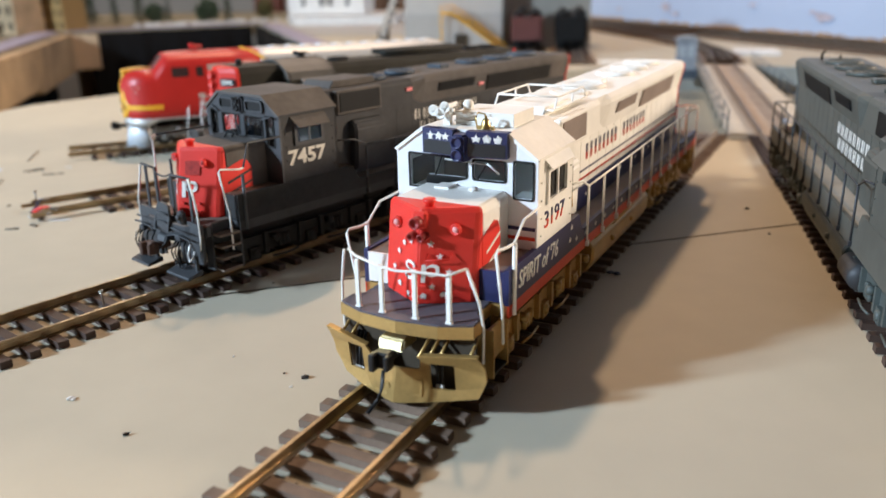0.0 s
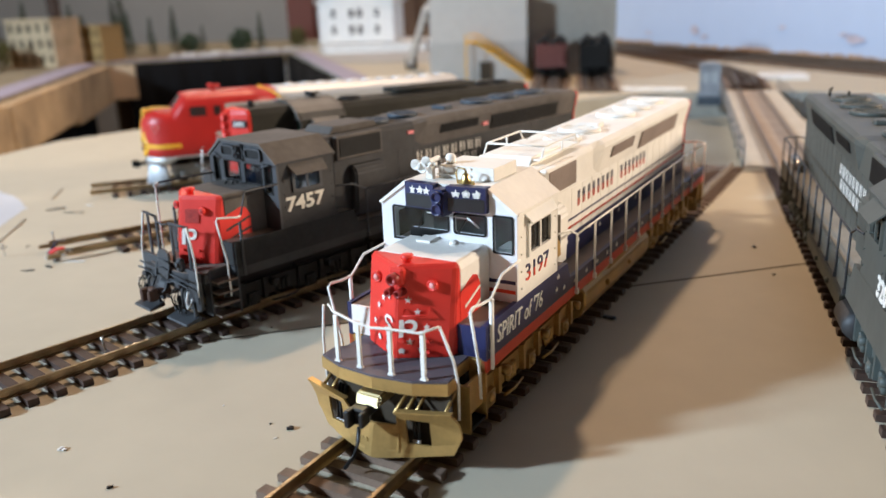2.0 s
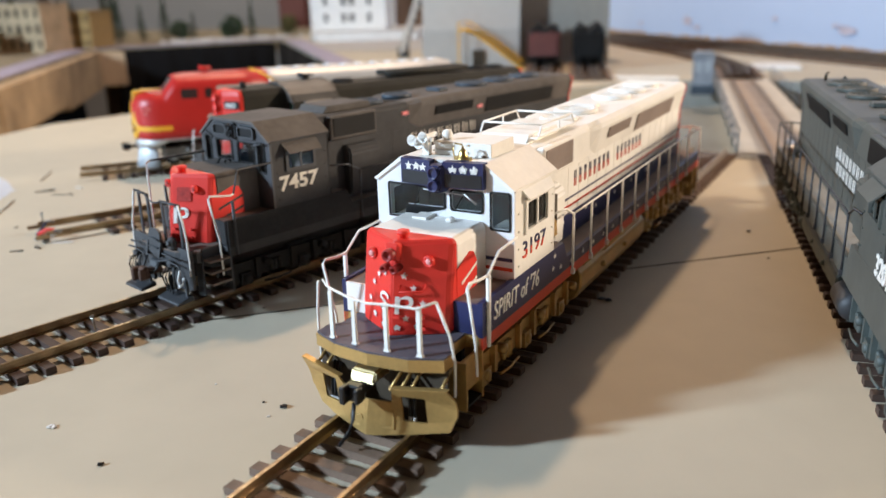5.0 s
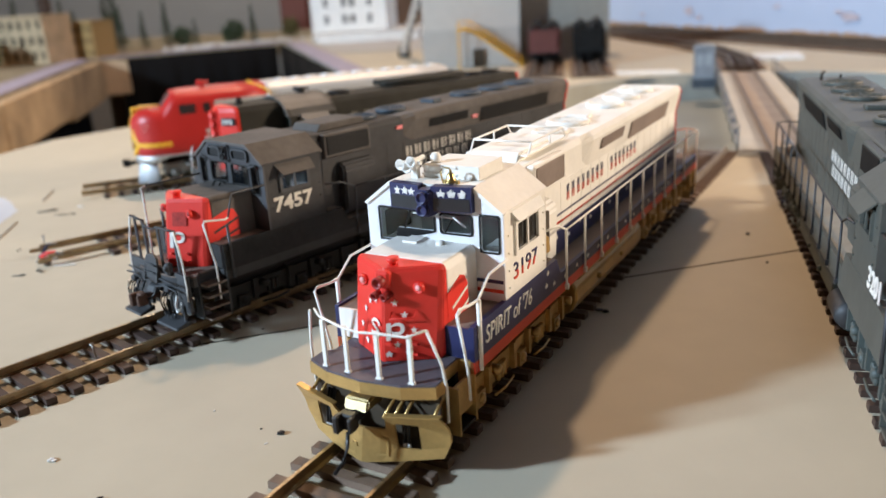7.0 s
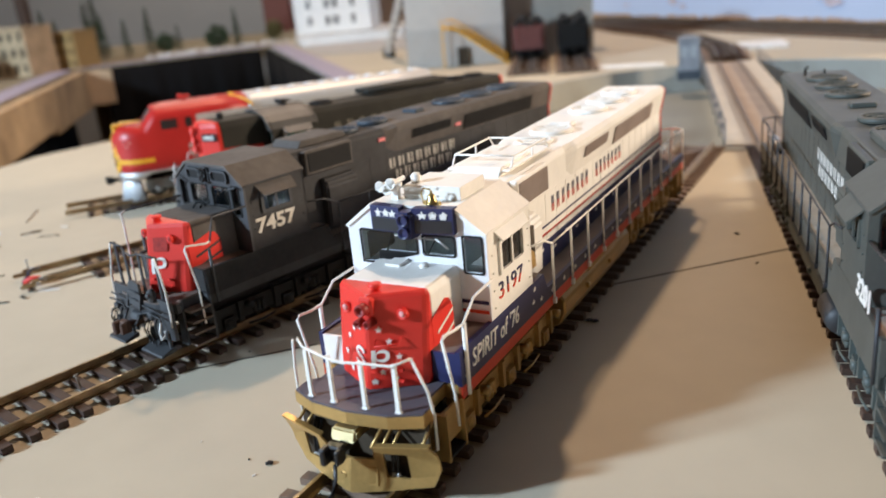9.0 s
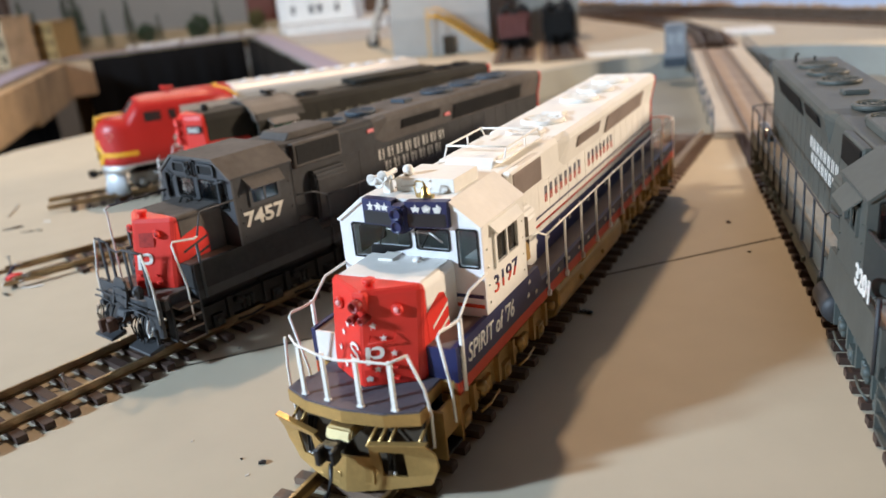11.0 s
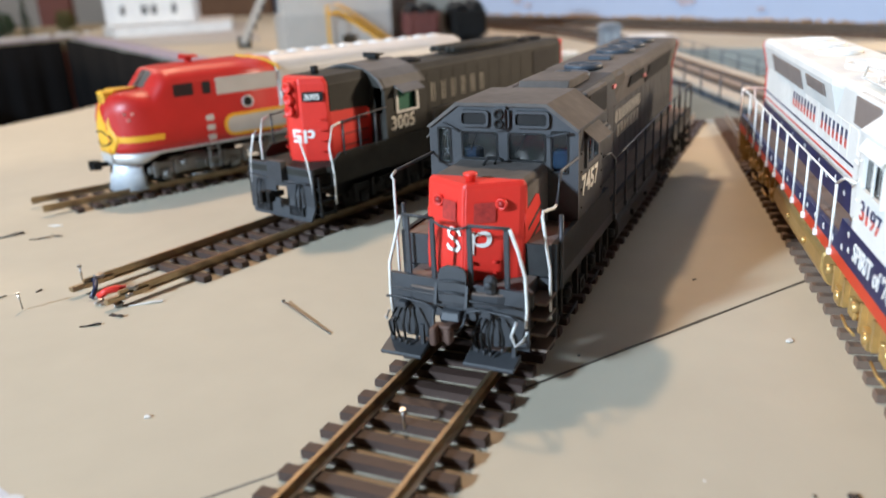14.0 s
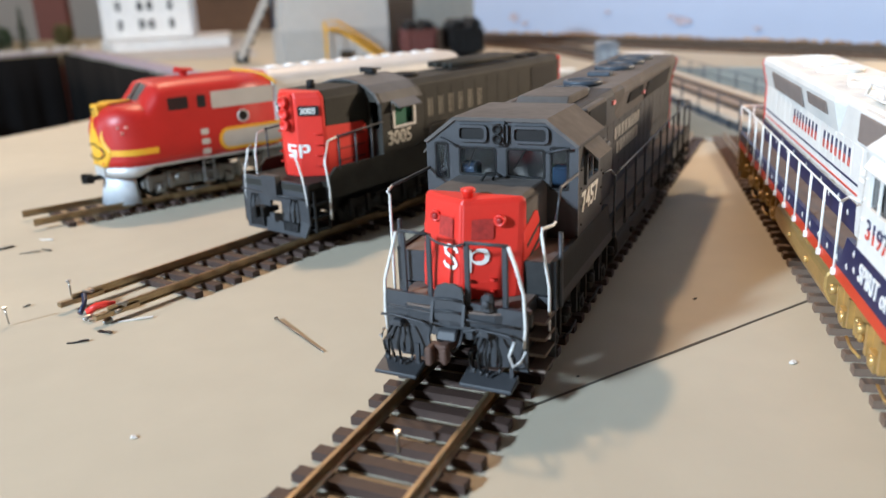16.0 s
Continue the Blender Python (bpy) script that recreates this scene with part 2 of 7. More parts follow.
def lathe(bm, at, profile, axis="Z", sides=16, s=MM):
    """Turn a profile of (radius, along) round an axis through at."""
    rings = []
    for r, h in profile:
        ring = []
        for k in range(sides):
            a = math.tau * k / sides
            c, d = r * math.cos(a), r * math.sin(a)
            p = {"Z": (c, d, h), "Y": (c, h, d), "X": (h, c, d)}[axis]
            ring.append(bm.verts.new([(at[i] + p[i]) * s for i in range(3)]))
        rings.append(ring)
    for a, b in zip(rings, rings[1:]):
        for k in range(sides):
            bm.faces.new((a[k], a[(k + 1) % sides], b[(k + 1) % sides], b[k])).smooth = True
    bm.faces.new(rings[0][::-1])
    bm.faces.new(rings[-1])


def soften(bm, width, s=MM, segments=1):
    bmesh.ops.recalc_face_normals(bm, faces=bm.faces)
    edges = [e for e in bm.edges if len(e.link_faces) == 2 and e.calc_face_angle(0) > 0.5]
    bmesh.ops.bevel(bm, geom=edges, offset=width * s, segments=segments, affect="EDGES", clamp_overlap=True)


def B():
    return bmesh.new()


# ---- the layout's plan ----
CENTRE = Vector((0.240, 0.575))
PIT_R = 0.185
RAIL_TOP = 0.0043
# where each engine's front end sill stands, and its track's yaw
LINE = {"plain": (0.11069, 0.10888, -15.4), "stars": (-0.00532, 0.1261, -29.0), "grey": (-0.07345, 0.2014, -41.0), "high": (-0.09458, 0.32218, -54.0), "cab_unit": (-0.15827, 0.4021, -67.9)}


def on_track(key, along=0.0, z=RAIL_TOP):
    """The pose of a thing on an engine track, so many metres behind (towards the turntable) the engine's front."""
    x, y, yaw = LINE[key]
    return pose(x - math.sin(radians(yaw)) * along, y + math.cos(radians(yaw)) * along, z, 0, 0, yaw)


def to_pit(key):
    """How far the pit's rim is from the engine's front."""
    x, y, yaw = LINE[key]
    d = Vector((-math.sin(radians(yaw)), math.cos(radians(yaw))))
    v = CENTRE - Vector((x, y))
    side = v.dot(Vector((d.y, -d.x)))
    return v.dot(d) - math.sqrt(PIT_R**2 - side**2)


# ---- setting ----
def table():
    """The plywood top with its round pit."""
    bm = B()
    outline = [(-0.36, 0.30), (-0.305, 0.53), (-0.29, 0.585), (-0.205, 0.68), (-0.085, 0.86), (-0.322, 1.672), (-0.3, 2.2), (0.62, 2.2), (0.63, 0.61), (0.9, 0.55), (0.9, -0.7), (-0.5, -0.7)]
    n = 64
    outer = [bm.verts.new((x, y, 0)) for x, y in outline]
    ring = [bm.verts.new((CENTRE.x + PIT_R * math.cos(math.tau * k / n), CENTRE.y + PIT_R * math.sin(math.tau * k / n), 0)) for k in range(n)]
    e = [bm.edges.new((a, b)) for a, b in zip(outer, outer[1:] + outer[:1])] + [bm.edges.new((a, b)) for a, b in zip(ring, ring[1:] + ring[:1])]
    bmesh.ops.triangle_fill(bm, use_beauty=True, edges=e)
    for f in list(bm.faces):
        c = f.calc_center_median()
        if (Vector((c.x, c.y)) - CENTRE).length < PIT_R * 0.9 and all(v in ring for v in f.verts):
            bm.faces.remove(f)
    top = list(bm.faces)
    out = bmesh.ops.extrude_face_region(bm, geom=top)
    for v in out["geom"]:
        if isinstance(v, bmesh.types.BMVert):
            v.co.z -= 0.018
    bmesh.ops.recalc_face_normals(bm, faces=bm.faces)
    put_mesh("ground", bm, "table", label="grey-green painted plywood layout table top", category="table top", kind="structure")


table()
bm = B()
lathe(bm, (CENTRE.x, CENTRE.y, 0), [(PIT_R + 0.004, -0.03), (PIT_R + 0.004, -0.024)], sides=64, s=1)
put_mesh("floor_pit", bm, "pit", label="grey-green painted turntable pit floor", category="pit floor", kind="structure")


def track(key, ahead, tie_mat, label, bare=6.0):
    """Flex track on the table: two rails and its ties."""
    root = thing("track", on_track(key, -ahead, 0), label, "track", "engine tracks")
    length = (ahead + to_pit(key)) / MM
    for side in (-1, 1):
        bm = B()
        x = side * 8.75
        head = [(x - 1.05, 1.8), (x + 1.05, 1.8), (x + 1.05, 2.05), (x + 0.25, 2.3), (x + 0.25, 3.45), (x + 0.48, 3.6), (x + 0.48, 4.2), (x + 0.38, 4.3), (x - 0.38, 4.3), (x - 0.48, 4.2), (x - 0.48, 3.6), (x - 0.25, 3.45), (x - 0.25, 2.3), (x - 1.05, 2.05)]
        along_y(bm, head, 0, length)
        part("rail", bm, "rail", root)
    bm = B()
    along_y(bm, [(-15, 0), (15, 0), (15, 1.55), (14.8, 1.8), (-14.8, 1.8), (-15, 1.55)], -1.35, 1.35)
    tie = part("tie", bm, tie_mat, root)
    y = bare + 2.0
    tie.location = (0, y * MM, 0)
    while y < length - 8:
        y += 6.9
        t = tie.copy()
        scene.collection.objects.link(t)
        t.location = (random.uniform(-0.2, 0.2) * MM, y * MM, 0)
        t.rotation_euler = (0, 0, radians(random.uniform(-0.8, 0.8)))
    return root


track("plain", 0.16, "tie", "dark brown flex track with brass-coloured rails")
track("stars", 0.07, "tie_grey", "weathered grey-brown flex track with brass-coloured rails")
track("grey", 0.073, "tie", "dark brown flex track ending in soldered wires", 16)
track("high", 0.068, "tie", "dark brown flex track ending in soldered wires", 22)
track("cab_unit", 0.026, "tie", "dark brown flex track with bare rail ends", 10)


# ---- more shaping ----
def rrect(x0, x1, z0, z1, r, n=3):
    """A rectangle with round corners, anticlockwise."""
    pts = []
    for cx, cz, a0 in ((x1 - r, z0 + r, -90), (x1 - r, z1 - r, 0), (x0 + r, z1 - r, 90), (x0 + r, z0 + r, 180)):
        for k in range(n + 1):
            a = radians(a0 + 90 * k / n)
            pts.append((cx + r * math.cos(a), cz + r * math.sin(a)))
    return pts


def plate(bm, outline, holes, put, thick, s=MM):
    """A flat plate with holes. put(u, v, w) gives the place of a point w deep in the plate."""
    front = B()
    edges = []
    for loop in (outline, *holes):
        vs = [front.verts.new((u, v, 0)) for u, v in loop]
        edges += [front.edges.new((a, b)) for a, b in zip(vs, vs[1:] + vs[:1])]
    bmesh.ops.triangle_fill(front, use_beauty=True, edges=edges)
    front.verts.index_update()
    vs = [(v.co.x, v.co.y) for v in front.verts]
    tris = [[v.index for v in f.verts] for f in front.faces]
    rim = [[v.index for v in e.verts] for e in front.edges if len(e.link_faces) == 1]
    front.free()
    a = [bm.verts.new([c * s for c in put(u, v, 0)]) for u, v in vs]
    b = [bm.verts.new([c * s for c in put(u, v, thick)]) for u, v in vs]
    for t in tris:
        bm.faces.new([a[i] for i in t])
        bm.faces.new([b[i] for i in t[::-1]])
    for i, j in rim:
        bm.faces.new((a[i], a[j], b[j], b[i]))
    bmesh.ops.recalc_face_normals(bm, faces=bm.faces)


def ring_frame(bm, outer, inner, put, thick):
    plate(bm, outer, [inner], put, thick)


def star_points(cx, cz, r):
    return [(cx + (r if k % 2 == 0 else r * 0.4) * math.sin(math.tau * k / 10), cz + (r if k % 2 == 0 else r * 0.4) * math.cos(math.tau * k / 10)) for k in range(10)]


def flat_shape(bm, pts, put, thick=0.12, s=MM):
    """A thin raised mark from a closed outline."""
    a = [bm.verts.new([c * s for c in put(u, v, 0)]) for u, v in pts]
    b = [bm.verts.new([c * s for c in put(u, v, -thick)]) for u, v in pts]
    fa, fb = bm.faces.new(a), bm.faces.new(b)
    n = len(pts)
    for i in range(n):
        bm.faces.new((a[i], a[(i + 1) % n], b[(i + 1) % n], b[i]))
    bmesh.ops.triangulate(bm, faces=[fa, fb])
    bmesh.ops.recalc_face_normals(bm, faces=bm.faces)


def letters(text, size, put, bold=0.012, width=1.0, slant=0.0):
    """Characters of the built-in font as a thin mesh; put(u, v, w) lays them on a surface."""
    cu = bpy.data.curves.new("letters", "FONT")
    cu.body, cu.size, cu.extrude, cu.offset, cu.resolution_u = text, 1.0, 0.0, bold, 3
    ob = bpy.data.objects.new("letters", cu)
    me = bpy.data.meshes.new_from_object(ob)
    bpy.data.objects.remove(ob)
    bm = B()
    vs = [bm.verts.new([c * MM for c in put((v.co.x * width + v.co.y * slant) * size, v.co.y * size, -0.12)]) for v in me.vertices]
    for p in me.polygons:
        try:
            bm.faces.new([vs[i] for i in p.vertices])
        except ValueError:
            pass
    out = bmesh.ops.extrude_face_region(bm, geom=list(bm.faces))
    back = Vector([c * MM for c in put(0, 0, 0.1)]) - Vector([c * MM for c in put(0, 0, -0.12)])
    bmesh.ops.translate(bm, verts=[g for g in out["geom"] if isinstance(g, bmesh.types.BMVert)], vec=back)
    bmesh.ops.recalc_face_normals(bm, faces=bm.faces)
    bpy.data.meshes.remove(me)
    return bm


def split_at(bm, height, s=MM):
    """Two halves of a mesh, below and above a height."""
    low, high = bm.copy(), bm
    bmesh.ops.bisect_plane(low, geom=low.verts[:] + low.edges[:] + low.faces[:], plane_co=(0, 0, height * s), plane_no=(0, 0, 1), clear_outer=True)
    bmesh.ops.bisect_plane(high, geom=high.verts[:] + high.edges[:] + high.faces[:], plane_co=(0, 0, height * s), plane_no=(0, 0, 1), clear_inner=True)
    return low, high


def word_bars(widths, height, put, gap=0.45):
    """A word that is not lettered: plain upright bars, a broad and a thin one for each character."""
    bm = B()
    u = 0.0
    for w in widths:
        if w > 0:
            for a, b in ((0.12, 0.34), (0.66, 0.80)):
                flat_shape(bm, [(u + w * a, 0), (u + w * b, 0), (u + w * b, height), (u + w * a, height)], put)
        u += abs(w) + gap
    return bm


def ribbon(points, width):
    """The outline of a broad stroke along points."""
    pts = [Vector(p) for p in points]
    left, right = [], []
    for i, p in enumerate(pts):
        d = (pts[min(i + 1, len(pts) - 1)] - pts[max(i - 1, 0)]).normalized()
        n_ = Vector((-d.y, d.x)) * width / 2
        left.append(tuple(p + n_))
        right.append(tuple(p - n_))
    return left + right[::-1]


def coupler(parent, y, way, material):
    """A knuckle coupler on its shank; way is -1 at the front."""
    bm = B()
    box(bm, -1.1, 1.1, min(y, y + way * 5), max(y, y + way * 5), 8.9, 10.7)
    box(bm, -2.0, 1.6, min(y + way * 4.4, y + way * 6.6), max(y + way * 4.4, y + way * 6.6), 8.0, 11.6)
    box(bm, -2.2, -0.8, min(y + way * 6, y + way * 8.4), max(y + way * 6, y + way * 8.4), 7.9, 11.7)
    box(bm, 0.9, 2.0, min(y + way * 5.6, y + way * 7.8), max(y + way * 5.6, y + way * 7.8), 8.2, 11.4)
    soften(bm, 0.3)
    part("coupler", bm, material, parent, "knuckle coupler")


def truck(parent, y, material, axles=3, base=22.0):
    """A truck: a bolster with two side frames, springs, journal boxes, brake rods and wheels."""
    half = base * (axles - 1) / 2 + 6.5
    bm = B()
    box(bm, -12.5, 12.5, y - 4.0, y + 4.0, 6.2, 10.4)
    root = part("truck", bm, material, parent)
    for sx in (-1, 1):
        bm = B()
        lo, hi = sorted((sx * 12.6, sx * 14.4))
        prof = [(y - half, 7.6), (y - half + 2.5, 9.4), (y + half - 2.5, 9.4), (y + half, 7.6), (y + half, 5.4), (y + half - 4, 4.2), (y - half + 4, 4.2), (y - half, 5.4)]
        along_x(bm, prof, lo, hi)
        lo, hi = sorted((sx * 14.4, sx * 15.6))
        for k in range(axles):
            ay = y + (k - (axles - 1) / 2) * base
            box(bm, lo, hi, ay - 1.9, ay + 1.9, 2.7, 6.4)
            box(bm, lo, hi, ay - 5.0, ay - 3.6, 3.8, 10.2)
            box(bm, lo, hi, ay + 3.6, ay + 5.0, 3.8, 10.2)
            lathe(bm, (sx * 14.6, ay, 4.6), [(0.3, -0.2 * sx), (1.3, 0.0), (1.3, 1.4 * sx), (0.5, 1.6 * sx)], "X", 10)
            lathe(bm, (sx * 14.5, ay + 7.5, 8.0), [(1.2, 0.0), (1.2, 2.0 * sx), (0.4, 2.3 * sx)], "X", 10)
        for k in range(axles - 1):
            ay = y + (k + 0.5 - (axles - 1) / 2) * base
            for q in (-1.6, 0, 1.6):
                lathe(bm, (sx * 15.0, ay + q, 4.4), [(0.6, 0.0), (0.75, 1.0), (0.6, 2.0), (0.75, 3.0), (0.6, 3.8)], "Z", 8)
            rod(bm, [(sx * 15.8, ay - 5, 2.4), (sx * 16.0, ay, 2.0), (sx * 15.8, ay + 5, 2.4)], 0.35)
        bmesh.ops.recalc_face_normals(bm, faces=bm.faces)
        part("side_frame", bm, material, root)
    for k in range(axles):
        ay = y + (k - (axles - 1) / 2) * base
        bm = B()
        for sx in (-1, 1):
            lathe(bm, (sx * 8.75, ay, 5.3), [(1.0, -1.6 * sx), (5.3, -1.3 * sx), (5.3, 1.1 * sx), (4.0, 1.3 * sx), (1.0, 1.5 * sx)], "X", 20)
        rod(bm, [(-9, ay, 5.3), (9, ay, 5.3)], 1.0)
        part("wheel", bm, "dark", root)
    return root


def fan(parent, y, r, z, material, x=0.0):
    """A round roof fan with a raised ring, spokes and a mesh grille."""
    bm = B()
    lathe(bm, (x, y, z), [(r, 0.0), (r, 1.0), (r - 0.3, 1.4), (r - 1.1, 1.4), (r - 1.2, 0.7), (0.9, 0.7), (0.9, 1.2), (0.2, 1.3)], "Z", 28)
    ring = part("roof_fan", bm, material, parent)
    bm = B()
    for k in range(8):
        a = math.tau * k / 8
        rod(bm, [(x + 0.8 * math.cos(a), y + 0.8 * math.sin(a), z + 1.15), (x + (r - 0.9) * math.cos(a), y + (r - 0.9) * math.sin(a), z + 1.25)], 0.16, 4)
    for q in (0.35, 0.6, 0.82):
        n = 24
        rod(bm, [(x + r * q * math.cos(math.tau * k / n), y + r * q * math.sin(math.tau * k / n), z + 1.2) for k in range(n + 1)], 0.12, 4)
    part("fan_grille", bm, material, ring, "", "stuff")


def handrail(parent, posts, top, foot, material, r=0.27, ends=True, post_r=0.33):
    """A wire rail on posts: posts are (x, y), with the heights of their feet and of the rail."""
    bm = B()
    rod(bm, [(x, y, top) for x, y in posts], r)
    for x, y in posts:
        rod(bm, [(x, y, foot), (x, y, top + 0.1)], post_r)
        box(bm, x - 0.55, x + 0.55, y - 0.55, y + 0.55, foot, foot + 1.4)
    part("handrail", bm, material, parent)


def grille(parent, put, u0, u1, v0, v1, material, n=7, name="grille"):
    """A recessed louvred panel."""
    bm = B()
    flat_shape(bm, [(u0, v0), (u1, v0), (u1, v1), (u0, v1)], put, 0.1)
    step = (v1 - v0) / n
    for k in range(n):
        flat_shape(bm, [(u0 + 0.3, v0 + step * k + step * 0.15), (u1 - 0.3, v0 + step * k + step * 0.15), (u1 - 0.3, v0 + step * k + step * 0.65), (u0 + 0.3, v0 + step * k + step * 0.65)], put, 0.35)
    part(name, bm, material, parent)


# ---- hood engines ----
def hood_engine(key, name, label, c):
    """A six-axle road engine with a low angled nose. c: its colours and fittings, x to the viewer's right, y towards the tail."""
    aside, along = c["offset"]
    root = thing(name, on_track(key, along) @ pose(aside, 0, 0), label, "locomotive", "model locomotives")
    L = c["length"]
    rear = L - 15.0
    fr = c["front"]
    sill, body, under = c["sill"], c["body"], c["under"]

    # frame, platforms and the raised battery boxes beside the nose
    bm = B()
    along_z(bm, [(-15.5, 2.2 + fr), (-9, -0.6 + fr), (0, -1.6 + fr), (9, -0.6 + fr), (15.5, 2.2 + fr), (15.5, 6.5), (13.5, 8.5), (13.5, 15), (17.2, 15), (17.2, L - 8), (13, L - 4), (13, L), (-13, L), (-13, L - 4), (-17.2, L - 8), (-17.2, 15), (-13.5, 15), (-13.5, 8.5), (-15.5, 6.5)], 13.6, 16.2)
    part("frame", bm, c["frame"], root)
    bm = B()
    along_z(bm, [(-15.3, 2.4 + fr), (-9, -0.4 + fr), (0, -1.4 + fr), (9, -0.4 + fr), (15.3, 2.4 + fr), (15.3, 6.4), (13.3, 8.5), (13.3, 14.9), (-13.3, 14.9), (-13.3, 8.5), (-15.3, 6.4)], 16.2, 16.6)
    part("front_deck", bm, c["deck"], root)
    for sx in (-1, 1):
        lo, hi = sorted((sx * 16.4, sx * 17.5))
        bm = B()
        along_x(bm, [(15, 16.1), (L - 7, 16.1), (L - 7, 19.3), (63, 19.3), (60.5, 23.9), (15, 23.9)], lo, hi)
        part("side_sill", bm, sill, root)
        bm = B()
        along_x(bm, [(15, 13.4), (L - 7, 13.4), (L - 7, 16.1), (15, 16.1)], lo, hi)
        part("sill_stripe", bm, c["stripe"], root)
        bm = B()
        lo, hi = sorted((sx * 9.8, sx * 16.4))
        box(bm, lo, hi, 63, L - 7, 18.2, 19.0)
        box(bm, lo, hi, 15.6, 62, 22.6, 23.4)
        part("walkway", bm, c["walk"], root)
        bm = B()
        box(bm, lo, hi, 15.0, 15.6, 16.6, 23.4)
        part("riser", bm, c["riser"] if sx == -1 else sill, root)
        # steps at the four corners
        for y0, way in ((8.2, 1), (L - 8.2, -1)):
            bm = B()
            lo3, hi3 = sorted((sx * 13.4, sx * 17.4))
            for q in (y0 - 0.6 * way, y0 + 6.6 * way) if c["stars"] or way == -1 else (y0 + 6.6 * way,):
                ya, yb = sorted((q, q + 0.6 * way))
                box(bm, *(sorted((sx * 10.4, sx * 17.4)) if c["stars"] and q == y0 - 0.6 * way else (lo3, hi3)), ya, yb, 2.8, 13.5)
            if not c["stars"] and way == 1:
                box(bm, *sorted((sx * 10.6, sx * 13.9)), y0 - 0.6, y0, 2.8, 13.5)
            if c["stars"]:
                ya, yb = sorted((y0, y0 + 6.6 * way))
                box(bm, *sorted((sx * 15.9, sx * 16.5)), ya, yb, 6.4, 13.6)
            well = part("step_well", bm, c["steps"], root)
            for z in (3.2, 7.0, 10.8) if c["stars"] else (2.8, 6.2, 9.6, 13.0):
                bm = B()
                ya, yb = sorted((y0, y0 + 6.6 * way))
                box(bm, *sorted((sx * 13.6, sx * (15.8 if c["stars"] and z > 4 else 17.3))), ya, yb, z, z + 0.6)
                part("step", bm, c["tread"], well)
    # rear end plate
    bm = B()
    box(bm, -16.5, 16.5, L - 1.2, L, 4.5, 16.4)
    soften(bm, 0.3)
    part("rear_pilot", bm, c["frame"], root)

    # nose: two facets that meet at a ridge, leaning back
    def nose_ring(z, lean, w):
        return [(-w, 13.6 + lean, z), (-w + 0.9, 12.6 + lean, z), (-0.25, 7.1 + lean, z), (0.25, 7.1 + lean, z), (w - 0.9, 12.6 + lean, z), (w, 13.6 + lean, z)]

    bm = B()
    rings = [(16.6, 0, 10.7), (20.0, 0.2, 10.8), (30.0, 1.7, 10.8), (35.4, 2.6, 10.8), (36.35, 3.0, 10.3)]
    red_to = c["red_depth"]
    loops = []
    for z, lean, w in rings:
        ring = nose_ring(z, lean, w) + [(w, 17.1, z), (-w, 17.1, z)]
        loops.append([bm.verts.new([q * MM for q in p]) for p in ring])
    for a, b in zip(loops, loops[1:]):
        for k in range(8):
            bm.faces.new((a[k], a[(k + 1) % 8], b[(k + 1) % 8], b[k]))
    bm.faces.new(loops[0][::-1])
    bm.faces.new(loops[-1])
    soften(bm, 0.35, segments=2)
    nose = part("nose", bm, c["nose"], root)
    bm = B()
    along_y(bm, [(-10.7, 16.6), (10.7, 16.6), (10.7, 34.9), (9.8, 36.3), (-9.8, 36.3), (-10.7, 34.9)], 17.15, c["cab"][0] - 0.1)
    soften(bm, 0.3)
    part("nose_hood", bm, c["nose_top"], root)
    for sx in (-1, 1):
        bm = B()
        wing = [(red_to - 0.4, 18.5), (24.2, 18.5), (25.6, 21), (25.8, 29), (24.4, 31.4), (22.6, 32.0), (red_to - 0.4, 29.6)]
        flat_shape(bm, wing, lambda u, v, w: (sx * (10.74 - w), u, v), 0.14)
        part("nose_wing", bm, c["nose"], nose)
        if c["wing_stripe"]:
            bm = B()
            for k in (0, 1):
                flat_shape(bm, [(red_to + 1.5, 25.6 - 3.2 * k), (25.5, 28.2 - 3.2 * k), (25.5, 28.9 - 3.2 * k), (red_to + 1.5, 26.3 - 3.2 * k)], lambda u, v, w: (sx * (10.9 - w), u, v), 0.1)
            part("wing_stripe", bm, c["wing_stripe"], nose)
        # nose lamp with its ring
        bm = B()
        lathe(bm, (sx * 6.9, 12.0, 32.3), [(1.2, 0.6), (1.2, -0.15), (1.0, -0.25), (0.8, 0.0), (0.2, -0.05)], "Y", 16)
        part("nose_lamp", bm, c["nose"], nose)
        bm = B()
        lathe(bm, (sx * 6.9, 12.0, 32.3), [(0.72, 0.0), (0.62, -0.25), (0.25, -0.4)], "Y", 12)
        part("lens", bm, c["lens"], nose)
    # facet placing: along the nose's right and left facet
    def facet(sx):
        return lambda u, v, w: (sx * (0.25 + u * 0.866), 7.03 + u * 0.5 + max(0, v - 20) * 0.14 + w, v)

    if c["stars"]:
        for sx, some in ((1, ((2.6, 29.3), (4.6, 26.7), (6.6, 23.4), (3.2, 20.4), (5.6, 18.6), (1.4, 18.4))), (-1, ((2.0, 29.6), (4.6, 28.6), (6.6, 26.4), (8.2, 22.6), (6.0, 19.6), (2.6, 18.3)))):
            for u, v in some:
                bm = B()
                flat_shape(bm, star_points(u, v, 0.8), facet(sx), 0.16)
                part("star", bm, "white", nose)
    # the railway's initials as plain shapes
    bm = B()
    r, q = facet(1), facet(-1)
    h, wide = c["mark_size"]
    z0 = c["mark"]
    k = h / 5.0
    mark_right, mark_left = r, q

    def r(u, v, w):
        return mark_right(u * wide, z0 + (v - z0) * k, w)

    def q(u, v, w):
        return mark_left(u * wide, z0 + (v - z0) * k, w)

    h = 5.0
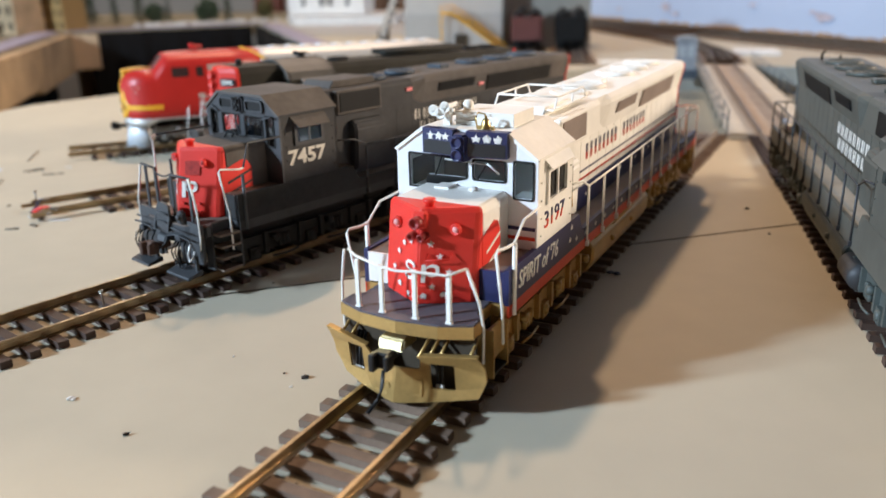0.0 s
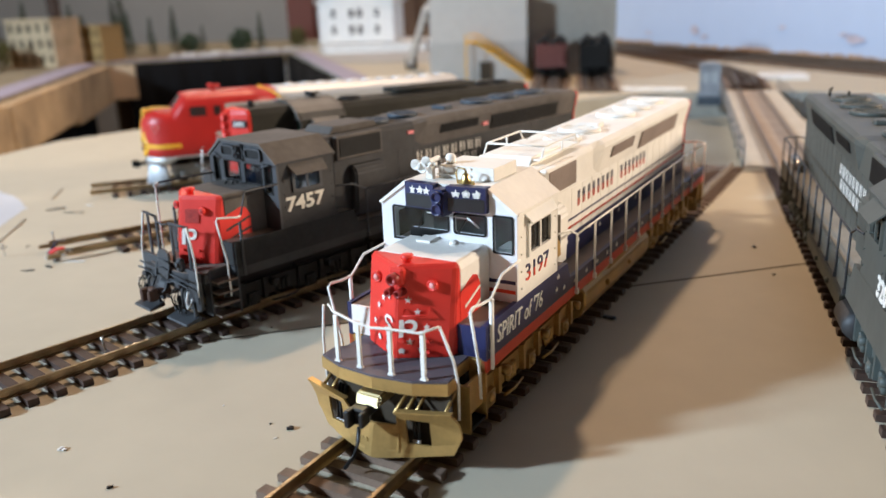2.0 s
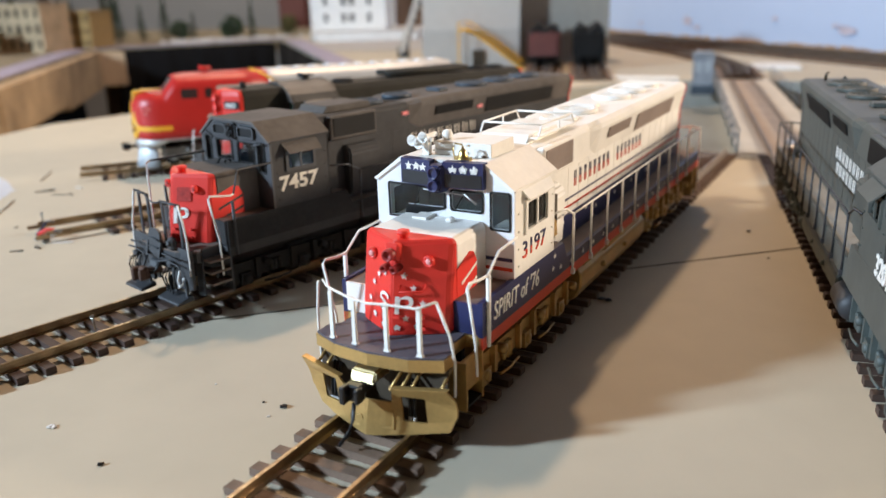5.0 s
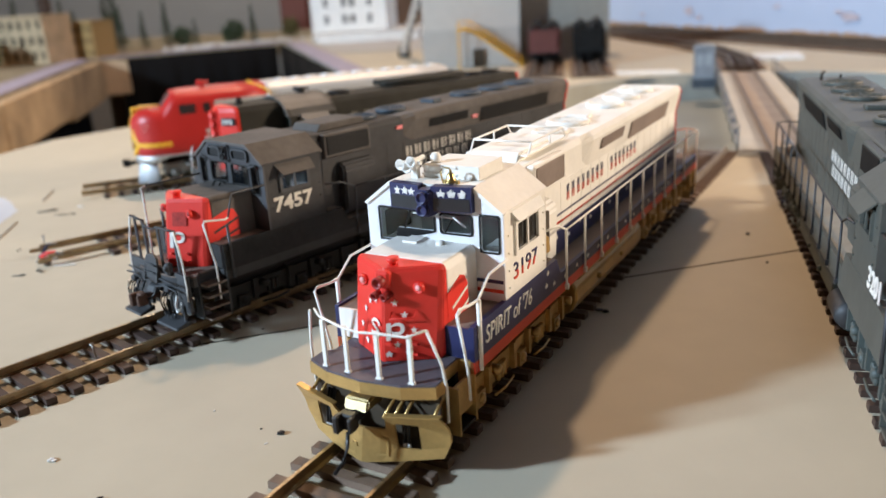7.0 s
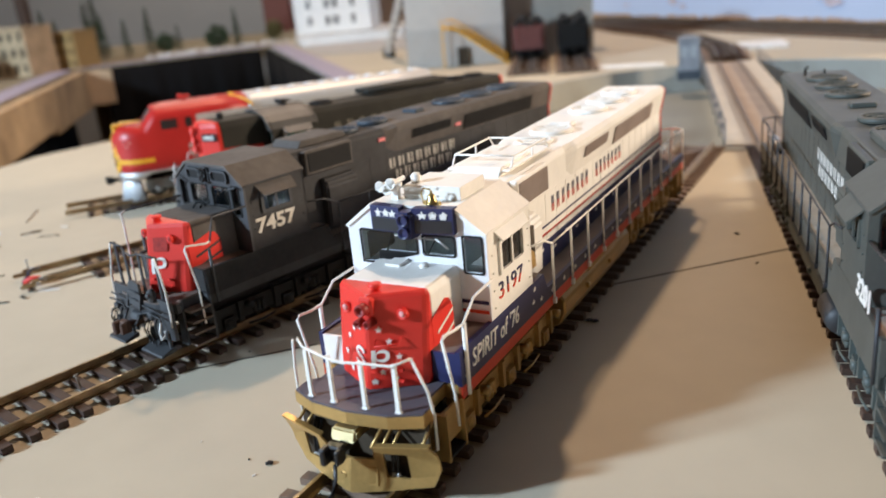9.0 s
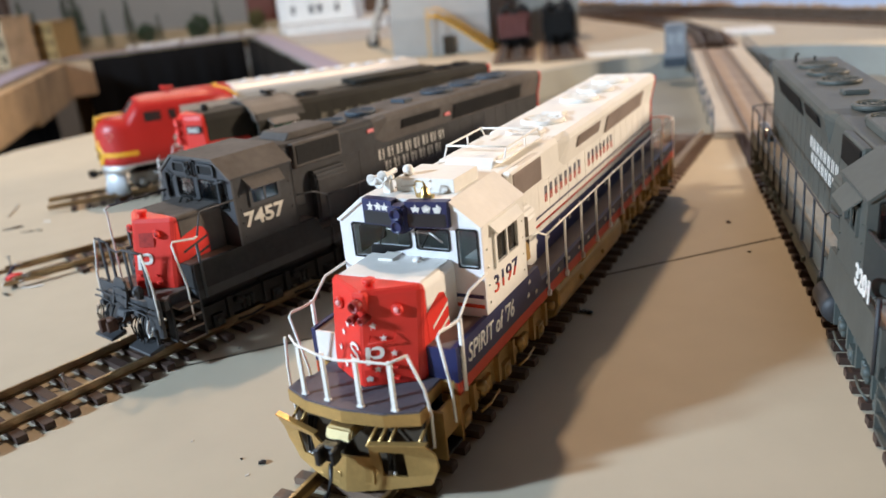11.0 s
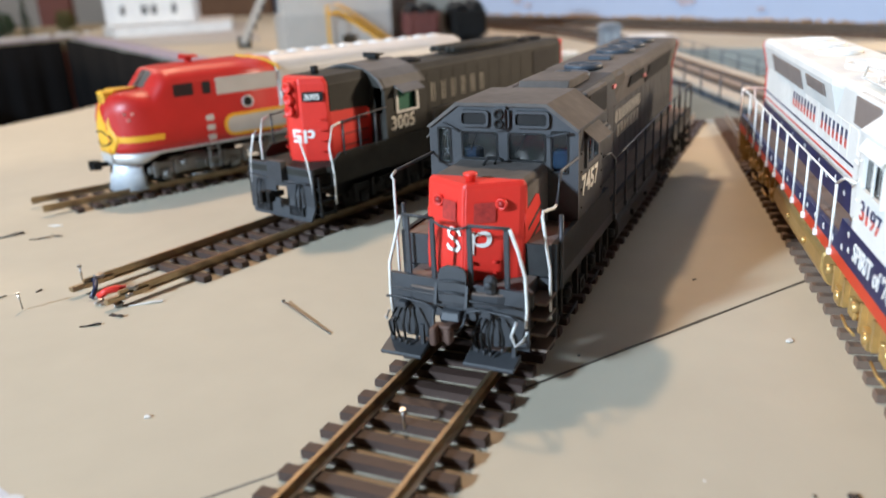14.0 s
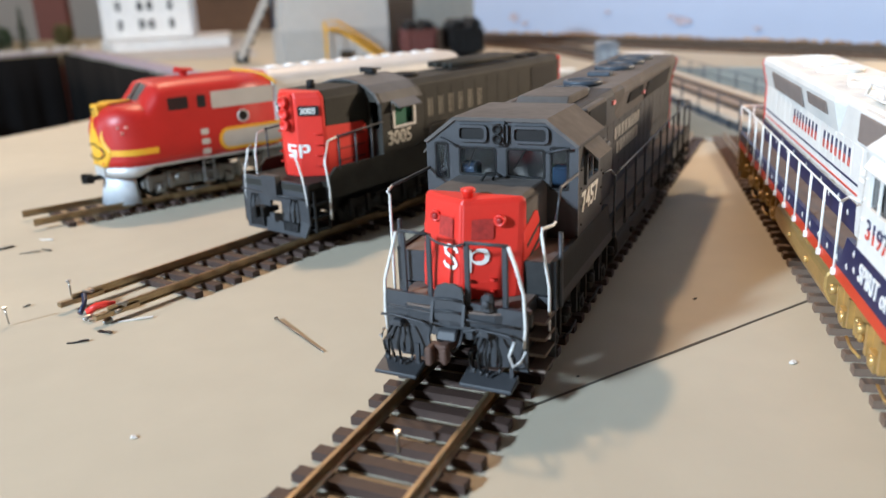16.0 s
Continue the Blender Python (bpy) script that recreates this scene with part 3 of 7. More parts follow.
    flat_shape(bm, [(1.1, z0), (2.2, z0), (2.2, z0 + h), (1.1, z0 + h)], r, 0.16)
    plate(bm, rrect(2.2, 5.8, z0 + 1.5, z0 + h, 1.5), [rrect(2.3, 4.8, z0 + 2.35, z0 + h - 0.85, 0.8)], lambda u, v, w: r(u, v, w - 0.16), 0.15)
    bend = ((4.1, 3.7), (3.8, 4.4), (2.9, 4.75), (1.7, 4.6), (1.05, 3.9), (1.3, 3.05), (2.4, 2.6), (3.5, 2.15), (4.0, 1.4), (3.5, 0.6), (2.4, 0.3), (1.3, 0.5), (0.8, 1.2))
    edge = ribbon([(0.4 + (4.1 - u) * 1.3, z0 + 0.3 + v * 1.05) for u, v in bend], 0.85)
    for i in range(len(bend) - 1):
        flat_shape(bm, [edge[i], edge[i + 1], edge[-2 - i], edge[-1 - i]], q, 0.16)
    part("emblem", bm, "white", nose)
    if c["gyralite"]:
        bm = B()
        box(bm, -1.7, 1.7, 9.0, 12.5, 32.2, 36.0)
        soften(bm, 0.5)
        part("signal_light_housing", bm, c["nose"], nose)
        for x, z, rr in ((-0.1, 33.9, 1.25), (-1.15, 31.0, 0.85), (1.2, 31.0, 0.85)):
            bm = B()
            lathe(bm, (x, 8.2, z), [(rr, 2.0), (rr, -0.9), (rr - 0.25, -1.0), (rr - 0.35, -0.2), (0.1, -0.1)], "Y", 16)
            part("signal_light", bm, c["lamp_ring"], nose)
        bm = B()
        lathe(bm, (0.5, 13.0, 36.0), [(0.8, 0), (0.8, 1.0), (1.35, 1.2), (1.35, 1.9), (0.8, 2.1)], "Z", 14)
        part("cap", bm, c["nose"], nose)
    else:
        bm = B()
        lathe(bm, (0, 13.2, 36.0), [(1.0, 0), (1.0, 1.3), (1.5, 1.6), (1.5, 2.1), (0.9, 2.3)], "Z", 14)
        part("cap", bm, c["nose"], nose)
        for sx in (-1, 1):
            bm = B()
            f = facet(sx)
            flat_shape(bm, rrect(2.0, 6.4, 28.7, 32.7, 0.3), f, 0.05)
            for k in range(8):
                flat_shape(bm, [(2.3, 28.95 + k * 0.46), (6.1, 28.95 + k * 0.46), (6.1, 29.18 + k * 0.46), (2.3, 29.18 + k * 0.46)], lambda u, v, w: f(u, v, w - 0.05), 0.06)
            part("louvre", bm, "red_mesh", nose, "fine mesh louvre panel")
    # grab irons and hinges on the nose
    bm = B()
    f = facet(1)
    if c["stars"]:
        rod(bm, [f(2.0, 27.4, 0), f(2.0, 26.2, -0.9), f(7.0, 26.2, -0.9), f(7.0, 27.4, 0)], 0.2)
    for u, v in ((6.8, 20.6), (6.8, 18.2), (1.5, 20.8)):
        p = f(u, v, -0.2)
        box(bm, p[0] - 0.7, p[0] + 0.7, p[1] - 0.3, p[1] + 0.3, v - 0.3, v + 0.3)
    part("grab_iron", bm, c["nose"], nose)

    # cab
    z_floor = 23.4
    y0, y1 = c["cab"]
    wa, wb, wz0, wz1 = c["side_window"]
    front = [(-17.4, z_floor), (17.4, z_floor), (17.4, 43.9), (10.4, 49.0), (-10.4, 49.0), (-17.4, 43.9)]
    wins = c["windows"]
    bm = B()
    plate(bm, front, [rrect(*w) if len(w) == 5 else w for w in wins], lambda u, v, w: (u, y0 + w, v), 0.7)
    cab = part("cab", bm, c["cab_front"], root)
    side_win = rrect(wa + 0.8, wb - 0.8, wz0 + 0.8, wz1 - 0.8, 0.4)
    for sx in (-1, 1):
        bm = B()
        plate(bm, [(y0 + 0.7, z_floor), (y1, z_floor), (y1, 43.9), (y0 + 0.7, 43.9)], [side_win], lambda u, v, w: (sx * (17.4 - w), u, v), 0.7)
        part("side_wall", bm, body, cab)
        bm = B()
        ring_frame(bm, rrect(wa, wb, wz0, wz1, 0.5), rrect(wa + 1.0, wb - 1.0, wz0 + 1.0, wz1 - 1.0, 0.4), lambda u, v, w: (sx * (18.0 - w), u, v), 0.7)
        box(bm, *sorted((sx * 17.5, sx * 17.9)), (wa + wb) / 2 - 0.35, (wa + wb) / 2 + 0.35, wz0 + 1.0, wz1 - 1.0)
        part("window_frame", bm, c["frame_trim"], cab)
        # on the starred engine an opaque dark pane stands for the shaded cab inside
        bm = B()
        plate(bm, rrect(wa + 0.8 if c["stars"] else (wa + wb) / 2, wb - 0.8, wz0 + 0.8, wz1 - 0.8, 0.3), [], lambda u, v, w: (sx * (17.2 - w), u, v), 0.2)
        part("pane", bm, "dark_glass" if c["stars"] else "glass", cab)
        out_x, low_z = (18.9, 40.6) if c["stars"] else (20.4, 39.8)
        bm = B()  # sun visor
        solid(bm, [(sx * 17.5, wa - 1.2, 42.6), (sx * 17.5, wb + 1.0, 42.6), (sx * out_x, wb + 0.4, low_z), (sx * out_x, wa - 0.4, low_z)], [(sx * 17.5, wa - 1.2, 43.0), (sx * 17.5, wb + 1.0, 43.0), (sx * (out_x + 0.2), wb + 0.4, low_z + 0.3), (sx * (out_x + 0.2), wa - 0.4, low_z + 0.3)])
        bmesh.ops.recalc_face_normals(bm, faces=bm.faces)
        part("sun_visor", bm, c["visor"], cab)
        bm = B()
        box(bm, *sorted((sx * 17.3, sx * 17.75)), y0 + 0.3, y1, 43.3, 43.9)
        for yy in (y0 + 2, y1 - 2):
            for zz in (26, 30, 34, 38):
                box(bm, *sorted((sx * 17.4, sx * 17.7)), yy, yy + 0.4, zz, zz + 0.4)
        part("rivet_strip", bm, body, cab)
    bm = B()
    along_y(bm, [(-17.8, 43.7), (-10.5, 49.2), (10.5, 49.2), (17.8, 43.7), (17.2, 43.3), (10.2, 48.4), (-10.2, 48.4), (-17.2, 43.3)], y0 - 0.5, y1 + 0.4)
    bmesh.ops.recalc_face_normals(bm, faces=bm.faces)
    part("roof", bm, c["roof"], cab)
    bm = B()
    plate(bm, front, [], lambda u, v, w: (u, y1 - 0.7 + w, v), 0.7)
    part("rear_wall", bm, body, cab)
    bm = B()
    box(bm, -17, 17, y0 + 0.8, y1 - 0.8, z_floor - 0.1, z_floor + 0.5)
    box(bm, -12, -6, y0 + 14, y0 + 20, z_floor, 31)
    box(bm, 6, 12, y0 + 14, y0 + 20, z_floor, 31)
    box(bm, -14, -3, y0 + 4, y0 + 9, z_floor, 33)
    part("cab_floor", bm, c["inside"], cab)
    bm = B()
    box(bm, -16.5, 16.5, y1 - 1.4, y1 - 0.8, z_floor + 0.6, 43.4)
    part("bulkhead", bm, c["inside"], cab)
    if not c["stars"]:
        for x in (-10.5, 11.5):
            bm = B()
            box(bm, x - 2.2, x + 2.2, y0 + 7, y0 + 11, 24, 37.4)
            soften(bm, 0.6)
            part("seat", bm, "seat_blue", cab, "blue cab seat")
    for w in wins:
        pts = rrect(*w) if len(w) == 5 else w
        bm = B()
        plate(bm, pts, [], lambda u, v, d: (u, y0 + 0.45 + d, v), 0.15)
        pane = part("pane", bm, "glass", cab)
        bm = B()
        cx, cz = sum(p[0] for p in pts) / len(pts), sum(p[1] for p in pts) / len(pts)
        grow = [(u + math.copysign(0.38, u - cx), v + math.copysign(0.38, v - cz)) for u, v in pts]
        ring_frame(bm, grow, pts, lambda u, v, d: (u, y0 - 0.22 + d, v), 0.3)
        part("gasket", bm, c["gasket"], pane)
    # windscreen wipers
    bm = B()
    for x, q in ((-5.5, 1.6), (6.0, 2.6)):
        rod(bm, [(x, y0 - 0.5, 42.6), (x - q, y0 - 0.5, 38.4)], 0.16, 5)
    part("wiper", bm, "dark", cab)
    if c["stars"]:
        bm = B()
        rod(bm, [(-4.6, y0 - 0.7, 42.3), (5.8, y0 - 0.9, 41.9)], 0.2, 5)
        rod(bm, [(5.8, y0 - 0.9, 42.2), (8.6, y0 - 0.6, 40.0)], 0.24, 5)
        part("wiper", bm, "silver", cab)
    c["boards"](root, y0)

    # long hood with its flared radiators and doors
    bm = B()
    along_y(bm, [(-10.5, 19.0), (10.5, 19.0), (10.5, 46.0), (9.5, 47.4), (-9.5, 47.4), (-10.5, 46.0)], y1 + 0.2, rear)
    soften(bm, 0.3)
    hood = part("hood", bm, body, root)
    bm = B()
    flare = [(10.4, 37.4), (12.3, 45.6), (12.1, 47.0), (10.8, 48.0), (-10.8, 48.0), (-12.1, 47.0), (-12.3, 45.6), (-10.4, 37.4)]
    inner = [(10.4, 40.0), (10.5, 45.0), (10.5, 46.0), (9.5, 47.4), (-9.5, 47.4), (-10.5, 46.0), (-10.5, 45.0), (-10.4, 40.0)]
    solid(bm, [(x, 98.0, z) for x, z in inner], [(x, 103.0, z) for x, z in flare])
    along_y(bm, flare, 103.0, rear + 0.2)
    bmesh.ops.recalc_face_normals(bm, faces=bm.faces)
    part("radiator_flare", bm, c["roof"], hood)
    for sx in (-1, 1):
        # louvres on the flare
        for ya, yb, za, zb in ((110.8, 132.6, 41.4, 44.7), (140.8, 187.0, 38.8, 44.5)):
            grille(hood, lambda u, v, w: (sx * (10.55 + (v - 37.4) * 0.2436 - w), u, v), ya, yb, za, zb, c["grille"], 7, "radiator_grille")
        # filter panel behind the cab
        grille(hood, lambda u, v, w: (sx * (12.25 - w), u, v), 61.0, 79.6, 40.4, 46.4, c["grille"], 15, "intake_grille")
        bm = B()
        box(bm, *sorted((sx * 10.0, sx * 12.2)), 60.0, 80.6, 39.4, 47.2)
        soften(bm, 0.4)
        part("intake_box", bm, c["roof"], hood)
        for k in range(15):
            bm = B()
            box(bm, *sorted((sx * 10.4, sx * 10.58)), 81.4 + k * 8, 88.8 + k * 8, 20, 38.2)
            part("hood_door", bm, body, hood)
        if c["lower"]:
            bm = B()
            box(bm, *sorted((sx * 10.5, sx * 10.95)), 60.5, rear - 0.5, 19.0, 25.4)
            part("lower_band", bm, c["lower"], hood)
            spots = [(68 + k * 9, 22.4 + (k % 2) * 1.6, 10.97) for k in range(15)] + [(66 + k * 8.6, 17.7, 17.52) for k in range(16)]
            spots += [(u, v, 17.52) for u, v in ((17.2, 21.5), (17.2, 18.0), (53.5, 19.2), (54.5, 22.2), (58.5, 18.2))]
            for u0, v0, x0 in spots:
                bm = B()
                flat_shape(bm, star_points(u0, v0, 0.78), lambda u, v, w: (sx * (x0 - w), u, v), 0.12)
                part("star", bm, "white", hood)
            for z, mm in ((29.3, "navy"), (27.1, "orange")):
                bm = B()
                box(bm, *sorted((sx * 10.5, sx * 10.72)), 76, rear - 0.6, z, z + 0.5)
                part("pinstripe", bm, mm, hood)
                bm = B()
                box(bm, *sorted((sx * 10.4, sx * 17.0)), y0 - 0.15, y0 + 0.1, z - 1.6, z - 0.8)
                part("pinstripe", bm, mm, hood)
        # blower bulge and the engine's side box
        bm = B()
        along_y(bm, [(sx * 10.4, 20.6), (sx * 13.6, 21.0), (sx * 14.2, 34.6), (sx * 13.0, 36.6), (sx * 10.4, 37.3)], *((57.0, 70.4) if c["stars"] else (66.0, 80.4)))
        bmesh.ops.recalc_face_normals(bm, faces=bm.faces)
        soften(bm, 0.7, segments=2)
        part("blower_housing", bm, body, hood)
    if c["stars"]:
        # raised panel, not a hole: the gap's shade is its dark colour
        bm = B()
        box(bm, 13.4, 14.5, 58.2, 63.4, 24.8, 35.4)
        gap = part("gap_panel", bm, "dark_brown", hood, "dark panel painted for the shade where the hood side is broken away")
        bm = B()
        along_x(bm, [(58.8, 25.0), (62.8, 25.0), (62.0, 29.0), (59.6, 30.6)], 14.5, 15.0)
        soften(bm, 0.2)
        part("bare_motor", bm, "gold", gap)
    # roof: hatch, railings, fans
    bm = B()
    along_x(bm, [(62, 47.3), (84, 47.3), (82.5, 49.6), (64.0, 49.6)], -6.6, 6.6)
    soften(bm, 0.3)
    part("roof_hatch", bm, c["roof"], hood)
    for y in c["fans"]:
        fan(hood, y, 6.6 if y > 110 else 5.6, 47.9 if y > 102 else 47.3, c["fan"])
    bm = B()
    box(bm, -3.6, 3.6, 122.5, 127.5, 47.8, 49.4)
    soften(bm, 0.4)
    part("exhaust", bm, c["fan"], hood)
    bm = B()
    along_y(bm, [(-10.75, 19.2), (10.75, 19.2), (10.75, 37.4), (12.55, 45.4), (12.3, 46.9), (10.7, 47.8), (-10.7, 47.8), (-12.3, 46.9), (-12.55, 45.4), (-10.75, 37.4)], rear + 0.25, rear + 1.2)
    soften(bm, 0.2)
    part("hood_end", bm, c["hood_end"], hood)

    # rails
    white, post = c["rail"], c["post"]
    fx = (-10.2, -4.2, 3.5, 10.7) if c["stars"] else (-10.6, -4.8, 3.2, 10.6)
    tops = (27.0,) * 4 if c["stars"] else (31.4, 31.2, 30.2, 30.1)
    bm = B()
    if not c["stars"]:
        rod(bm, [(-11.2, 0.4 + fr, 31.4), (-4.8, fr, 31.2)], 0.36)
        rod(bm, [(3.2, fr, 30.2), (11.6, 0.4 + fr, 30.1)], 0.36)
        rod(bm, [(-4.8, fr, 31.0), (-2.6, fr - 0.2, 29.8), (0.2, fr - 0.3, 29.3), (2.0, fr - 0.2, 29.6), (3.2, fr, 30.0)], 0.26)
    else:
        rod(bm, [(-13.6, 3.4, 28.0), (-10.2, 0.6, 28.0), (-4.2, -0.2, 26.8), (0, -0.6, 26.6), (3.5, -0.2, 26.8), (10.7, 0.6, 26.8), (14.0, 2.2, 28.2)], 0.27)
    part("front_rail", bm, c["front_rail"], root)
    for x, zt in zip(fx, tops):
        bm = B()
        box(bm, x - 0.58, x + 0.58, fr - 0.1 + abs(x) * 0.1, fr + 0.5 + abs(x) * 0.1, 15.2, zt)
        box(bm, x - 0.8, x + 0.8, fr - 0.3 + abs(x) * 0.1, fr + 0.7 + abs(x) * 0.1, 14.8, 17.0)
        soften(bm, 0.2)
        part("front_post", bm, c["front_rail"], root)
    for sx in (-1, 1):
        bm = B()
        if c["stars"]:
            rod(bm, [(sx * 14.0, 2.4, 28.1), (sx * 16.0, 4.0, 20.5), (sx * 16.6, 4.6, 15.0), (sx * 16.4, 4.8, 7.5), (sx * 15.2, 4.9, 6.6)], 0.3)
        else:
            rod(bm, [(sx * 11.6, 0.4 + fr, 30.5 - sx * 0.5), (sx * 13.2, 0.4 + fr, 25.6), (sx * 14.6, 0.2 + fr, 20.8), (sx * 14.9, 0.2 + fr, 14.0), (sx * 14.6, 0.2 + fr, 10.0)], 0.36)
        part("step_rail", bm, white, root)
        bm = B()
        if c["stars"]:
            bend = [(17.3, 12.7, 8.6), (17.4, 12.0, 16.0), (17.4, 8.6, 29.4), (17.4, 9.6, 30.0), (17.5, 13.6, 29.4), (17.6, 17.3, 29.2), (17.6, 22.7, 32.9), (17.5, 32.0, 33.2)]
        else:
            bend = [(16.9, 12.4, 8.4), (16.9, 12.3, 19.2), (16.4, 11.6, 24.0), (15.8, 10.8, 30.8), (15.8, 11.4, 31.6), (16.2, 17.6, 30.6), (16.3, 18.8, 31.0)] if sx == 1 else [(16.6, 11.2, 12.0), (16.6, 11.3, 24.0), (16.6, 11.4, 36.2), (16.8, 11.0, 37.0), (16.6, 12.6, 37.8)]
        rod(bm, [(sx * x, y, z) for x, y, z in bend], 0.31)
        part("nose_rail", bm, white, root)
        if not c["stars"]:
            bm = B()
            rod(bm, [(16.3, 18.8, 31.0), (16.8, 20.6, 37.6), (17.2, y0 + 0.2, 37.8)] if sx == 1 else [(-16.6, 12.6, 37.8), (-16.8, y0 + 0.2, 37.6)], 0.34)
            part("upper_rail", bm, post, root)
        bm = B()
        rod(bm, [(sx * 17.8, 17.2, 13.6), (sx * 17.8, 17.2, 29.4)], 0.5)
        part("rail_post", bm, post, root)
        posts = [(sx * 17.8, y) for y in (66.5, 80.3, 94.1, 107.9, 121.7, 135.5, 149.3, 163.1, 176.9, 191)]
        handrail(root, posts, 29.9, 13.8, post)
        bm = B()
        rod(bm, [(sx * 17.8, 191, 29.9), (sx * 17.4, L - 6, 28.8), (sx * 12.0, L - 0.6, 28.4), (sx * 4.0, L + 0.2, 27.0)], 0.34)
        rod(bm, [(sx * 17.4, L - 6, 28.4), (sx * 17.4, L - 6, 6.5)], 0.36)
        rod(bm, [(sx * 12.0, L - 0.6, 28.4), (sx * 12.0, L - 0.6, 15)], 0.36)
        part("rear_rail", bm, post, root)
        bm = B()
        rod(bm, [(sx * 17.8, 66.5, 29.9), (sx * 17.8, 61.0, 32.4), (sx * 17.4, y1 + 0.4, 33.0)], 0.3)
        part("rail_end", bm, post, root)

    # underframe
    bm = B()
    along_y(bm, [(-15.0, 2.6), (-12.2, 1.2), (12.2, 1.2), (15.0, 2.6), (16.6, 6.0), (16.6, 9.6), (15.0, 11.4), (-15.0, 11.4), (-16.6, 9.6), (-16.6, 6.0)], 77.0, 139.0)
    soften(bm, 0.5)
    tank = part("fuel_tank", bm, under, root)
    bm = B()
    for sx in (-1, 1):
        lathe(bm, (sx * 16.4, 95, 7.6), [(0.9, 0.0), (0.9, 1.0 * sx), (0.3, 1.2 * sx)], "X", 10)
        lathe(bm, (sx * 16.4, 116, 7.6), [(0.7, 0.0), (0.7, 0.8 * sx), (0.3, 1.0 * sx)], "X", 10)
        lathe(bm, (sx * 15.0, 98, 11.6), [(0.4, 0.0), (1.5, 0.5), (1.5, 36.0), (0.4, 36.5)], "Y", 14)
        rod(bm, [(sx * 16.2, 79, 12.2), (sx * 16.4, 90, 12.4), (sx * 16.2, 97, 12.2)], 0.5)
        lathe(bm, (sx * 12.5, 70, 11.2), [(0.5, 0.0), (1.8, 0.6), (1.8, 9.0), (0.5, 9.6)], "Y", 14)
    part("filler_cap", bm, under, tank)
    truck(root, 43.0, under)
    truck(root, 171.0, under)
    # beam widened to block light and view between sill and trucks
    bm = B()
    box(bm, -11.8, 11.8, 16, L - 16, 7.0, 13.5)
    part("centre_beam", bm, "dark", root)
    coupler(root, fr - 0.5, -1, c["coupler"])
    coupler(root, L + 0.5, 1, c["coupler"])
    c["pilot"](root)
    return root


def plow_pilot(root):
    """A gold snow plow: two dished wings swept back from the middle, flared at the top, with hose openings."""
    def put(u, v, w):
        up, low = max(0.0, v - 4.5), max(0.0, 4.5 - v)
        return (u, -2.4 + abs(u) * 0.23 - 0.05 * up * up - 0.035 * low * low + w, v)

    blade = [(-17.2, 11.8), (-12.5, 10.9), (-7.0, 9.6), (-5.4, 6.6), (5.2, 6.6), (6.0, 10.0), (12.0, 10.6), (17.4, 11.0), (18.4, 8.6), (18.5, 5.0), (17.0, 1.4), (9.0, 0.0), (1.5, -1.0), (-1.5, -1.0), (-9.0, 0.0), (-13.8, 1.4), (-16.8, 5.0), (-17.2, 9.0)]
    bm = B()
    rim = []
    for p, q in zip(blade, blade[1:] + blade[:1]):
        n = max(1, round(math.hypot(q[0] - p[0], q[1] - p[1]) / 1.2))
        rim += [(p[0] + (q[0] - p[0]) * k / n, p[1] + (q[1] - p[1]) * k / n) for k in range(n)]
    holes = [rrect(-12.4, -8.4, 3.0, 8.8, 0.3), rrect(7.4, 12.4, 2.6, 8.4, 0.3)]
    plate(bm, rim, holes, put, 0.5)
    plow = part("plow", bm, "gold", root, "satin gold dished plow blade")
    for x0, x1, za, zb in ((-17.0, -7.0, 11.7, 9.6), (6.0, 17.4, 10.0, 11.0)):
        bm = B()
        a, b, c, d = put(x0, za, 0), put(x1, zb, 0), put(x1, zb, 1.4), put(x0, za, 1.4)
        solid(bm, [(p[0], p[1], p[2]) for p in (a, b, c, d)], [(p[0], p[1], p[2] + 0.3) for p in (a, b, c, d)])
        bmesh.ops.recalc_face_normals(bm, faces=bm.faces)
        part("top_flange", bm, "gold", plow)
    spots = (-11.4, -10.5, -9.6, 8.2, 9.2)
    for x in spots:
        bm = B()
        y = 0.4 + abs(x) * 0.16
        rod(bm, [(x - 0.5, y + 1.2, 10.2), (x - 0.2, y - 0.6, 7.4), (x, y - 1.0, 5.2), (x + 0.1, y - 1.2, 3.2)], 0.33)
        hose = part("hose", bm, "black", plow, "black rubber air hose")
        bm = B()
        rod(bm, [(x + 0.1, y - 1.2, 3.2), (x + 0.2, y - 1.4, 1.9)], 0.4)
        part("hose_end", bm, "silver", hose)
    bm = B()
    along_x(bm, [(-3.6, 10.6), (-2.6, 12.9), (2.6, 13.4), (2.6, 10.6)], -3.2, 2.6)
    soften(bm, 0.4, segments=2)
    part("draft_gear", bm, "brass_pale", plow, "polished pale brass draft gear box")
    bm = B()
    for x in (-14.5, -12.0, 5.4, 7.4, 9.4, 15.2):
        p = put(x, 9.6, 0.4)
        rod(bm, [(x, 6, 13.2), p], 0.36)
    part("brace", bm, "gold", plow)
    # dark plate added for the shade behind the blade; it also stops light leaking through
    bm = B()
    box(bm, -15.4, 15.4, 3.4, 4.2, 0.4, 13.4)
    part("shade_backing", bm, "dark_brown", plow)
    for xa, xb, za, zb in ((-5.2, -1.6, 0.2, 4.4), (3.0, 5.8, 0.8, 4.8)):
        bm = B()
        plate(bm, [(xa, za), (xb, za), (xb, zb), (xa, zb)], [rrect(xa + 0.4, xb - 0.4, za + 0.4, zb - 0.4, 0.1)], lambda u, v, w: put(u, v, w - 0.35), 0.35)
        part("hatch_frame", bm, "gold", plow)
    bm = B()
